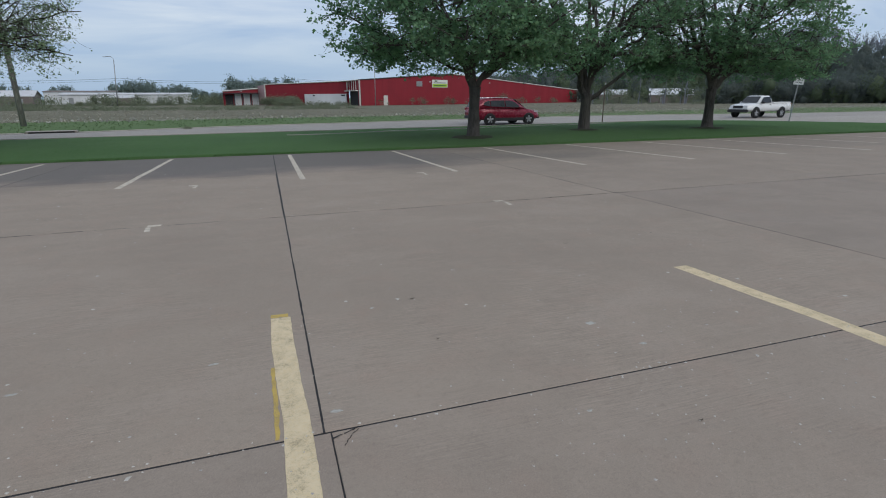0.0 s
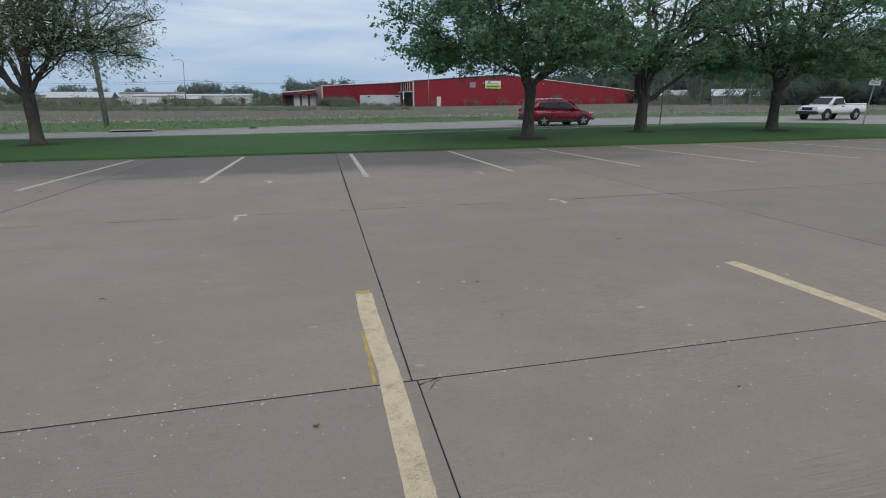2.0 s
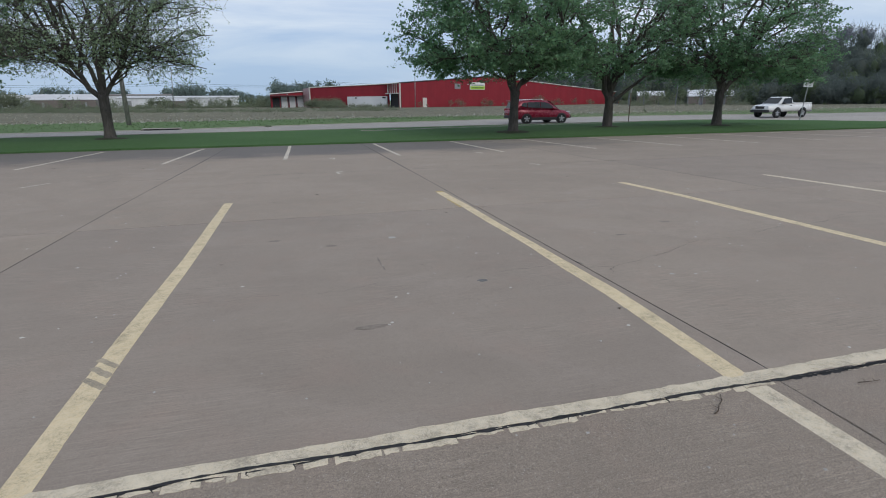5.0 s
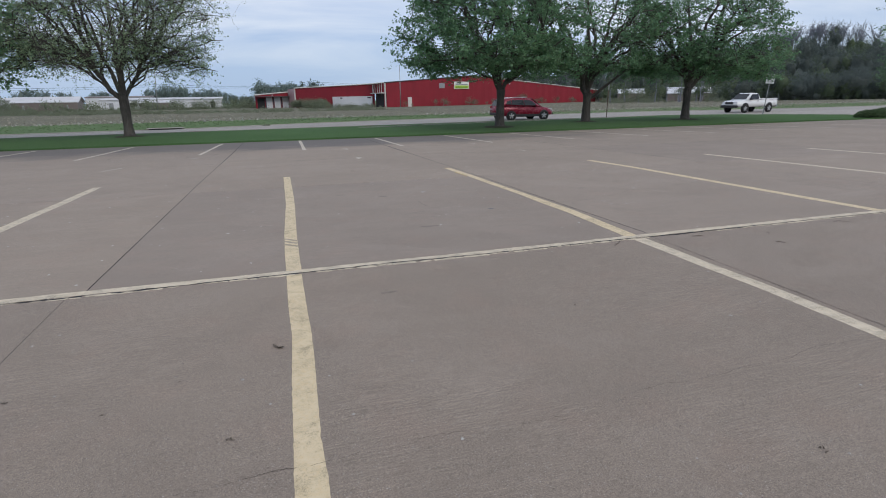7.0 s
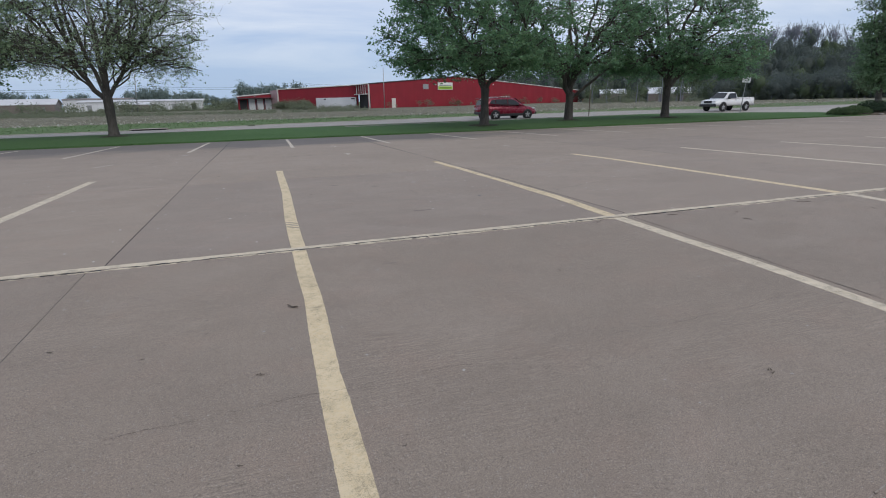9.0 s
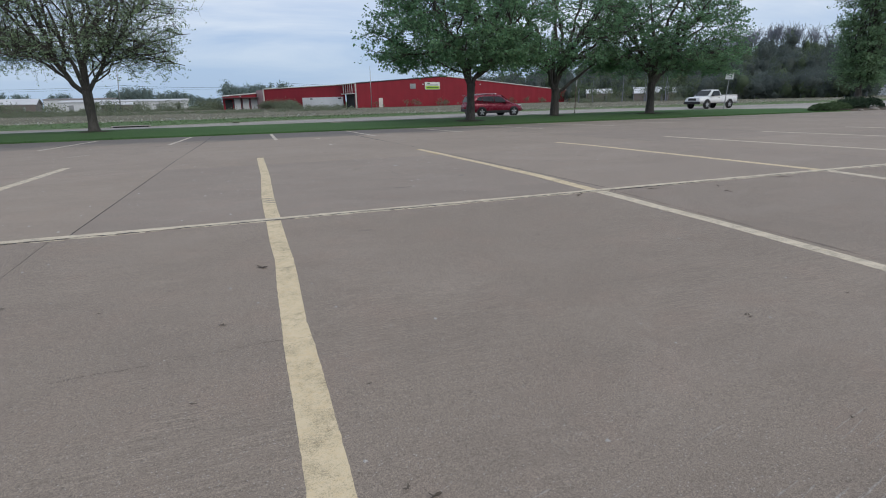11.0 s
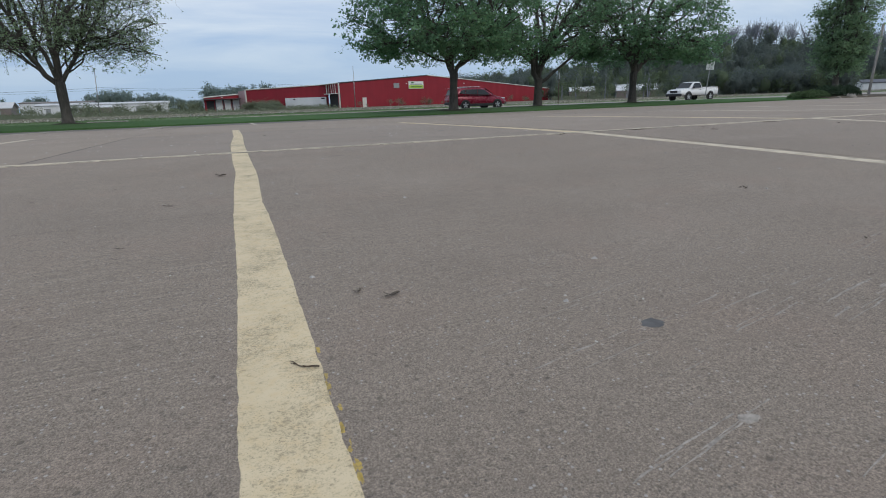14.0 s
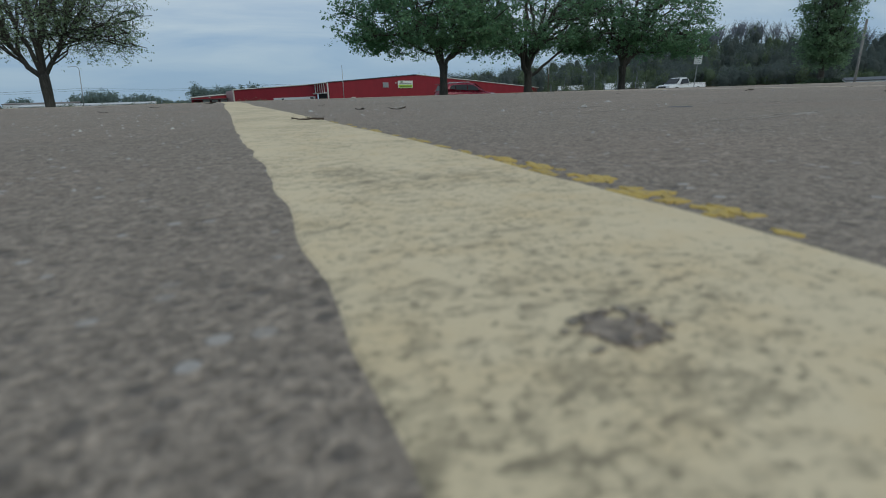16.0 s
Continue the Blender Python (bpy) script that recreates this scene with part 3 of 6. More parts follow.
    for i in range(len(left) - 1):
        for j in range(m):
            a, b = i * (m + 1) + j, (i + 1) * (m + 1) + j
            f.append((a, b, b + 1, a + 1))
    tagged(solid("driveway", v, f, M["road"], smooth=True), "pale concrete driveway mouth between lot and street", "driveway", kind="structure")


build_street()

ROW_Y = [-30.29, -26.13, -21.97, -17.81, -13.65, -9.49, -5.33, -1.2, 2.98, 7.15, 11.74]
COL = 4.2
lot = tagged(new("parking_lot"), "worn brownish concrete parking lot with pale yellow stall lines", "parking lot", kind="structure")


def joint_x(c, y):
    """Plan of the long joints: each bay was poured to its own line."""
    if c == 0:
        if y > -1.2:
            return 0.110 + 0.0148 * (y + 1.2)
        return 0.134 + 0.0092 * (y + 1.2) if y > -5.33 else 0.057
    if c == -1:
        return -3.945 - 0.006 * max(0.0, y - 6) if y > -5.33 else -4.02
    if c == 1:
        return 4.33 + 0.03 * max(0.0, y + 1.2) if y > -5.33 else 4.2
    return joint_x(1, y) + COL * (c - 1) if c > 1 else joint_x(-1, y) + COL * (c + 1)


def build_lot():
    # dark sealant bed seen in the joints
    ys = sorted(ROW_Y + [(a + b) / 2 for a, b in zip(ROW_Y, ROW_Y[1:])])
    v, f = [], []
    for y in ys:
        for x in (-62, 100):
            v.append((x, y, z_lot(y) - 0.0019))
    for i in range(len(ys) - 1):
        f.append((i * 2, i * 2 + 1, i * 2 + 3, i * 2 + 2))
    solid("joint_sealant", v, f, M["joint"], lot, "dark sealant in the joints between slabs")
    outer_v, outer_f = [], []
    for r in range(len(ROW_Y) - 1):
        y0, y1 = ROW_Y[r] + 0.004, ROW_Y[r + 1] - 0.004
        nx, ny = 4, 8
        ws = [y0, y0 + 0.004] + [y0 + (y1 - y0) * i / ny for i in range(1, ny)] + [y1 - 0.004, y1]
        n = nx + 3
        rim = [i for i in range(n)] + [j * n + n - 1 for j in range(1, len(ws))] + [(len(ws) - 1) * n + i for i in range(n - 2, -1, -1)] + [j * n for j in range(len(ws) - 2, 0, -1)]
        mat = M["slab"] if y1 < -5 else M["slab_smooth"]
        for c in range(-15, 23):
            near = -8 <= c <= 13 or (r >= 5 and c <= 18 and c >= -9)
            cx = joint_x(c, (y0 + y1) / 2)
            verts, faces = [], []
            for j, y in enumerate(ws):
                l, h = joint_x(c, y) + 0.0012 - cx, joint_x(c + 1, y) - 0.0012 - cx
                us = [l, l + 0.004] + [l + (h - l) * i / nx for i in range(1, nx)] + [h - 0.004, h]
                for i, u in enumerate(us):
                    edge = i in (0, n - 1) or j in (0, len(ws) - 1)
                    verts.append((u, y, z_lot(y) - (0.0022 if edge else 0.0)))
            for j in range(len(ws) - 1):
                for i in range(n - 1):
                    faces.append((j * n + i, j * n + i + 1, (j + 1) * n + i + 1, (j + 1) * n + i))
            low = len(verts)
            for k in rim:
                x, y, z = verts[k]
                verts.append((x, y, z - 0.06))
            for k in range(len(rim)):
                faces.append((rim[k], low + k, low + (k + 1) % len(rim), rim[(k + 1) % len(rim)]))
            if near:
                ob = new("slab", mesh_of("slab", verts, faces, mat))
                ob.parent = lot
                ob.location = (cx, 0, 0.0006 * math.sin(c * 7.3 + r * 3.1) if r not in (4, 5) or c != -1 else 0)
            else:
                base = len(outer_v)
                outer_v.extend([(x + cx, y, z) for x, y, z in verts])
                outer_f.extend([tuple(base + k for k in face) for face in faces])
    tagged(solid("outer_slabs", outer_v, outer_f, M["slab"], lot, "weathered concrete slabs at the lot's far ends"), kind="stuff")


build_lot()


def strip(name, x0, y0, x1, y1, width, mat, seed, wob=0.005, lift=0.0012, step=0.04, label="", jag=0.003, sway=1.6, course=()):
    """A painted stripe with hand-worn edges that lies on the slabs. course: where the painter's hand drifted (y, x, width)."""
    cy = [c[0] for c in reversed(course)]
    cx, cw = [c[1] for c in reversed(course)], [c[2] for c in reversed(course)]
    L = math.hypot(x1 - x0, y1 - y0)
    n = max(2, int(L / step))
    dx, dy = (x1 - x0) / L, (y1 - y0) / L
    v, f = [], []
    for i in range(n + 1):
        t = i / n * L
        drift = wob * sway * noise.noise((t * 0.9, seed * 7.1, 1))
        if course:
            y_at = y0 + dy * t
            drift = drift * 0.15 + (np.interp(y_at, cy, cx) - (x0 + dx * t)) * -dy
            width = np.interp(y_at, cy, cw)
        a = width / 2 + wob * noise.noise((t * 2.6, seed * 3.7, 2)) + jag * noise.noise((t * 24, seed, 3))
        b = width / 2 + wob * noise.noise((t * 2.2, seed * 5.9, 4)) + jag * noise.noise((t * 27, seed, 5))
        for d, up in ((drift + a, -0.0005), (drift + a - 0.002, 0.8), (drift + a * 0.33, 1), (drift - b * 0.33, 1), (drift - b + 0.002, 0.8), (drift - b, -0.0005)):
            x, y = x0 + dx * t - dy * d, y0 + dy * t + dx * d
            v.append((x, y, z_lot(y) + (lift * up if up > 0 else up)))
    for i in range(n):
        for k in range(5):
            f.append((i * 6 + k, i * 6 + k + 1, (i + 1) * 6 + k + 1, (i + 1) * 6 + k))
    return solid(name, v, f, mat, lot, label)


# the stripes that the camera passes: y, x and width where the painter's line bends
FRONT = {
    -1: [(0.0, -2.680, 0.105), (-2.6, -2.684, 0.097), (-4.2, -2.719, 0.104), (-5.27, -2.722, 0.10)],
    0: [(0.0, 0.008, 0.108), (-0.4, 0.0035, 0.112), (-0.8, 0.011, 0.104), (-1.05, 0.021, 0.103), (-1.6, 0.015, 0.103), (-2.2, 0.009, 0.092), (-2.6, 0.011, 0.088), (-3.0, 0.011, 0.093),
        (-3.3, 0.004, 0.10), (-3.65, -0.002, 0.113), (-4.2, -0.006, 0.113), (-4.7, -0.04, 0.113), (-5.27, -0.085, 0.112)],
    1: [(0.0, 2.79, 0.115), (-0.6, 2.81, 0.12), (-1.1, 2.825, 0.115), (-1.6, 2.812, 0.115), (-2.6, 2.775, 0.12), (-5.27, 2.67, 0.115)],
}
BACK = {
    -1: [(-5.36, -2.721, 0.10), (-5.85, -2.7215, 0.10), (-6.29, -2.7145, 0.094), (-6.64, -2.7225, 0.101), (-6.92, -2.7305, 0.099), (-7.14, -2.7355, 0.093), (-7.33, -2.7325, 0.104), (-7.7, -2.733, 0.106),
         (-8.0, -2.735, 0.106), (-8.25, -2.738, 0.107), (-8.45, -2.7415, 0.107), (-8.65, -2.7435, 0.109), (-8.8, -2.745, 0.102), (-8.95, -2.7505, 0.097), (-9.05, -2.757, 0.092), (-10.6, -2.765, 0.105)],
    0: [(-5.36, -0.08, 0.112), (-5.76, -0.067, 0.108), (-6.04, -0.066, 0.106), (-6.43, -0.045, 0.10), (-6.83, -0.04, 0.102), (-7.3, -0.05, 0.095), (-10.6, -0.07, 0.11)],
    1: [(-5.36, 2.66, 0.115), (-10.6, 2.64, 0.115)],
}


def build_lines():
    for k in range(-6, 13):
        x = 2.735 * k + (0.13 if k < -1 else -0.07 if k > 1 else 0)
        near = k == -1
        strip("stall_line", x + 0.01, -0.02, x, -5.27, 0.115, M["paint" if k in FRONT else "paint_pale"], k + 20, 0.004 if k in FRONT else 0.006, step=0.03 if k in FRONT else 0.05, label="pale yellow painted stall line, pitted and worn", course=FRONT[k] if k in FRONT else ())
        strip("stall_line", x, -5.36, x, -10.6, 0.115, M["paint" if near else "paint_pale"], k + 60, 0.0035, 0.0005 if near else 0.0012, 0.012 if near else 0.04, label="pale yellow painted stall line, pitted and worn", sway=0.4 if near else 1.6, course=BACK[k] if k in BACK else ())
    for k in range(-6, 12):
        x = 0.63 + 2.745 * k + (0.13 if k < -1 else 0)
        y0 = 6.2 - (0.12 * max(0, -1 - k))
        strip("stall_line", x, y0, x + 0.07, 11.45 - 0.12 * max(0, -1 - k), 0.094, M["paint_white"], k + 100, 0.006, label="faded whitish stall line by the lawn")
    # the cross line runs over the open joint
    for y, s, w in ((-5.290, 202, 0.076),):
        strip("cross_line", -20, y, 2.6, y, w, M["paint_pale"], s, 0.006, 0.0012, 0.05, "pale yellow painted line over the cracked joint", 0.012)
        strip("cross_line", 2.6, y, 36, y, w, M["paint_pale"], s, 0.006, 0.0012, 0.05, "faded painted line over the cracked joint", 0.012)
    rr = random.Random(900)
    v, f = [], []
    x = -12.0
    while x < 14:
        l = rr.uniform(0.03, 0.19)
        top, low = -5.336 + rr.uniform(-0.007, 0.004), -5.362 + rr.uniform(-0.012, 0.010)
        if rr.random() < 0.9:
            m = max(2, int(l / 0.02))
            base = len(v)
            for i in range(m + 1):
                px = x + l * i / m
                a, b = top + rr.uniform(-0.004, 0.004), low + rr.uniform(-0.006, 0.006)
                v += [(px, a, z_lot(a) - 0.001), (px, a, z_lot(a) + 0.0013), (px + rr.uniform(-0.004, 0.004), b, z_lot(b) + 0.0013), (px, b, z_lot(b) - 0.001)]
            for i in range(m):
                for k in range(3):
                    q = base + 4 * i + k
                    f.append((q, q + 4, q + 5, q + 1))
        x += l + rr.uniform(0.002, 0.022)
    tagged(solid("paint_fragments", v, f, M["paint_pale"], lot, "broken pale paint along the joint's lower lip"), kind="stuff")


build_lines()


def blob(name, x, y, rx, ry, mat, seed, lift, label="", n=18, rough=0.45):
    """A flat ragged patch on the slabs."""
    v, f, ring = [(x, y, z_lot(y) + lift)], [], []
    for i in range(n):
        t = 2 * math.pi * i / n
        r = 1 + rough * noise.noise((math.cos(t) * 1.7 + seed * 3.3, math.sin(t) * 1.7, seed)) + 0.25 * noise.noise((math.cos(t) * 5 + seed, math.sin(t) * 5, 4))
        px, py = x + rx * r * math.cos(t), y + ry * r * math.sin(t)
        v.append((px, py, z_lot(py) - 0.0003))
        ring.append((x + (px - x) * 0.8, y + (py - y) * 0.8, z_lot(y + (py - y) * 0.8) + lift))
    v += ring
    for i in range(n):
        k = (i + 1) % n
        f += [(0, 1 + n + i, 1 + n + k), (1 + n + i, 1 + i, 1 + k, 1 + n + k)]
    return solid(name, v, f, mat, lot, label)


# remnants of an older, stronger yellow coat beside the stripes
ro = random.Random(19)
ys, xs, wds = [c[0] for c in reversed(BACK[-1])], [c[1] for c in reversed(BACK[-1])], [c[2] for c in reversed(BACK[-1])]
for i in range(34):
    y = -8.3 - 0.68 * ro.random() ** 0.7
    edge = np.interp(y, ys, xs) + np.interp(y, ys, wds) / 2
    blob("old_paint", edge + abs(ro.gauss(0.0, 0.0028)), y, ro.uniform(0.0012, 0.0034), ro.uniform(0.003, 0.011), M["paint_old"], i + 3, 0.0003, "strong yellow remnant of old paint", 20, 1.0)
for i, (x, y) in enumerate([(-2.689, -8.835), (-2.690, -8.863), (-2.691, -8.90), (-2.694, -8.93), (-2.695, -8.952)]):
    for k in range(14):
        blob("old_paint", x + ro.gauss(0, 0.0022), y + ro.gauss(0, 0.0055), ro.uniform(0.0012, 0.0034), ro.uniform(0.002, 0.005), M["paint_old"], 80 + i * 14 + k, 0.0003 + 0.00002 * k, "strong yellow remnant of old paint", 16, 0.9)
strip("old_paint", -0.048, -0.62, -0.052, -1.19, 0.026, M["paint_old"], 77, 0.012, 0.0017, 0.02, "strong yellow remnant of old paint", 0.006)
strip("old_paint", -0.045, 0.02, 0.05, 0.015, 0.05, M["paint_old"], 78, 0.012, 0.0007, 0.02, "strong yellow remnant of old paint", 0.006)

for i, y in enumerate((-4.36, -4.45, -4.56)):
    strip("tyre_scuff", -2.775, y + 0.05, -2.668, y - 0.06, 0.034, M["paint_thin"], 610 + i, 0.01, 0.0016, 0.01, "dark rubber scuff across the stall line", 0.008)
# a worn spot in the stripe: many small breaks that run together
for i in range(26):
    q = ro.random() ** 0.7
    t = ro.uniform(0, 6.283)
    x, y = -2.7655 + 0.0085 * q * math.cos(t), -9.001 + 0.0075 * q * math.sin(t)
    blob("bare_patch", x, y, ro.uniform(0.001, 0.0034) * (1.25 - q), ro.uniform(0.001, 0.0034) * (1.25 - q), M["paint_thin" if q > 0.7 else "slab"], 26 + i, 0.0008 + 0.00001 * i, "bare concrete where the paint has gone", 14, 0.9)


def crack(pts, width, seed, label="", swing=0.13, mat="crack", gaps=0.0):
    """A jagged crack; pts are where it turns."""
    rr = random.Random(seed)
    line = [Vector((x, y)) for x, y in pts]
    for _ in range(5):
        out = []
        for a, b in zip(line, line[1:]):
            d = b - a
            m = (a + b) / 2 + Vector((-d.y, d.x)) * rr.uniform(-swing, swing)
            out += [a, m]
        line = out + [line[-1]]
    v, f = [], []
    for i, p in enumerate(line):
        d = (line[min(i + 1, len(line) - 1)] - line[max(i - 1, 0)]).normalized()
        w = width * rr.uniform(0.1, 0.6) / 2
        for s in (w, -w):
            x, y = p.x - d.y * s, p.y + d.x * s
            v.append((x, y, z_lot(y) + 0.0018))
    for i in range(len(line) - 1):
        if noise.noise((i * 0.11, seed * 3.1, 0.5)) + 0.5 < gaps:
            continue
        f.append((2 * i, 2 * i + 1, 2 * i + 3, 2 * i + 2))
    solid("crack", v, f, M[mat], lot, label or "thin dark jagged crack in the concrete")


crack([(4.3, -2.75), (3.4, -2.9), (2.54, -3.05), (1.55, -3.27), (1.34, -3.30), (1.12, -3.40), (0.99, -3.48), (0.85, -3.54), (0.69, -3.59), (0.54, -3.67), (0.325, -3.725), (0.29, -3.715), (0.115, -3.696)], 0.0062, 1, "", 0.1)
crack([(0.316, -3.722), (0.243, -3.776), (0.23, -3.85)], 0.008, 2)
crack([(0.106, -3.559), (0.022, -3.555), (-0.037, -3.546), (-0.085, -3.539), (-0.185, -3.572), (-0.301, -3.586), (-0.411, -3.588), (-0.505, -3.602)], 0.0062, 3, "", 0.1)
crack([(-0.505, -3.602), (-0.94, -3.63), (-1.41, -3.61), (-1.82, -3.68), (-2.5, -3.66)], 0.0035, 33, "", 0.13, "crack", 0.5)
crack([(0.11, -3.53), (0.115, -3.56), (0.13, -3.60)], 0.016, 34, "", 0.1, "joint")
crack([(3.5, -7.1), (1.6, -7.2), (0.07, -7.229), (-0.10, -7.207), (-0.394, -7.164), (-0.666, -7.21), (-0.935, -7.206), (-1.349, -7.212), (-1.815, -7.283), (-2.156, -7.269), (-2.513, -7.258), (-2.673, -7.271)], 0.0034, 4, "", 0.06, "crack", 0.45)
crack([(-2.673, -7.271), (-2.88, -7.272), (-3.10, -7.286), (-3.351, -7.30), (-3.55, -7.31), (-4.6, -7.35)], 0.0036, 5, "", 0.06, "crack", 0.35)
# the long joint beside the second stripe has opened in places
for y0, y1 in ((-5.5, -5.75), (-5.88, -6.0), (-6.3, -6.72), (-6.95, -7.3)):
    crack([(0.057, y0), (0.06, (y0 + y1) / 2), (0.057, y1)], 0.007, 300 + int(-y0 * 10), "", 0.03)
# corner broken out where four slabs meet
crack([(0.135, -1.245), (0.19, -1.225), (0.24, -1.2)], 0.016, 311, "dark gap where a slab corner has chipped", 0.04, "joint")
crack([(0.17, -1.30), (0.20, -1.25), (0.235, -1.215)], 0.008, 312)

def joint_teeth():
    """Short splits where the paint has broken off along the open joint."""
    rr = random.Random(44)
    v, f = [], []
    x = -7.5
    while x < 9:
        x += rr.uniform(0.04, 0.22)
        y0, l, w = -5.334 + rr.uniform(-0.004, 0.004), rr.uniform(0.008, 0.032), rr.uniform(0.0015, 0.006)
        s = rr.uniform(-0.6, 0.6) * l
        ys = [y0, y0 - l * 0.55, y0 - l]
        xs = [x, x + s * 0.3 + rr.uniform(-0.004, 0.004), x + s]
        base = len(v)
        for k, (px, py) in enumerate(zip(xs, ys)):
            q = w * (1 - 0.4 * k)
            v += [(px - q, py, z_lot(py) + 0.0017), (px + q, py, z_lot(py) + 0.0017)]
        f += [(base, base + 1, base + 3, base + 2), (base + 2, base + 3, base + 5, base + 4)]
        if rr.random() < 0.6:
            m = rr.uniform(0.02, 0.09)
            yy = y0 + rr.uniform(-0.006, 0.002)
            base = len(v)
            for px, d in ((x, 0.001), (x + m * 0.4, rr.uniform(0.003, 0.007)), (x + m, 0.001)):
                v += [(px, yy - d, z_lot(yy) + 0.0017), (px, yy + d, z_lot(yy) + 0.0017)]
            f += [(base, base + 2, base + 3, base + 1), (base + 2, base + 4, base + 5, base + 3)]
    tagged(solid("joint_splits", v, f, M["joint"], lot, "dark ragged splits along the painted joint"), kind="stuff")


joint_teeth()
crack([(0.1, -5.345), (0.35, -5.352), (0.6, -5.344), (0.95, -5.35)], 0.05, 61, "dark gap where the joint has broken out", 0.03, "joint")
# sealant squeezed up out of the long joints, and the ragged cross joint before them
SEAL = {
    0: [(11.6, 0.2995, 0.034), (6.0, 0.2165, 0.028), (3.0, 0.172, 0.02), (0.0, 0.128, 0.011), (-1.2, 0.110, 0.010)],
    -1: [(11.6, -3.979, 0.032), (7.0, -3.951, 0.024), (3.0, -3.945, 0.013), (-1.2, -3.945, 0.008)],
    1: [(11.6, 4.714, 0.014), (3.0, 4.456, 0.009), (-1.2, 4.33, 0.004)],
}
for c in (0, -1, 1):
    strip("joint_sealant", joint_x(c, -1.19), -1.2, joint_x(c, 11.6), 11.6, 0.01, M["joint"], 500 + c, 0.004, 0.0005, 0.05, "dark sealant in the joint", 0.007, 0.3, SEAL[c])
    if c < 1:
        strip("joint_sealant", joint_x(c, -5.2), -5.2, joint_x(c, -1.21), -1.2, 0.0048 if c else 0.0035, M["joint"], 530 + c, 0.002, 0.0005, 0.05, "dark sealant in the joint", 0.003, 0.3)
for k in range(6):
    crack([(-5.2 + 2.6 * k, 2.98), (-4.2 + 2.6 * k, 2.985 + 0.012 * math.sin(k * 5.0)), (-3.1 + 2.6 * k, 2.98)], 0.034 if k % 2 else 0.024, 40 + k, "", 0.02, "joint", 0.25)
for k in range(9):
    crack([(-7.0 + 2.1 * k, -5.336), (-5.9 + 2.1 * k, -5.342 + 0.01 * math.sin(k * 4.0)), (-4.9 + 2.1 * k, -5.336)], 0.034, 20 + k, "jagged dark break along the painted joint", 0.012, "joint")
crack([(6.0, 2.0), (7.3, 1.9), (8.6, 2.05)], 0.008, 7)

# ---- trees ----


def limb_path(rng, a, b, bow, n=7, jitter=0.06):
    """A wandering way from a to b that bows upward."""
    a, b = np.asarray(a, float), np.asarray(b, float)
    L = np.linalg.norm(b - a)
    out = []
    side = rng.normal(size=3) * jitter * L
    for i in range(n + 1):
        t = i / n
        p = a + (b - a) * t
        p = p + np.array([0, 0, bow * L]) * math.sin(math.pi * t) + side * math.sin(math.pi * t)
        if 0 < i < n:
            p = p + rng.normal(size=3) * L * 0.016
        out.append(p)
    return out


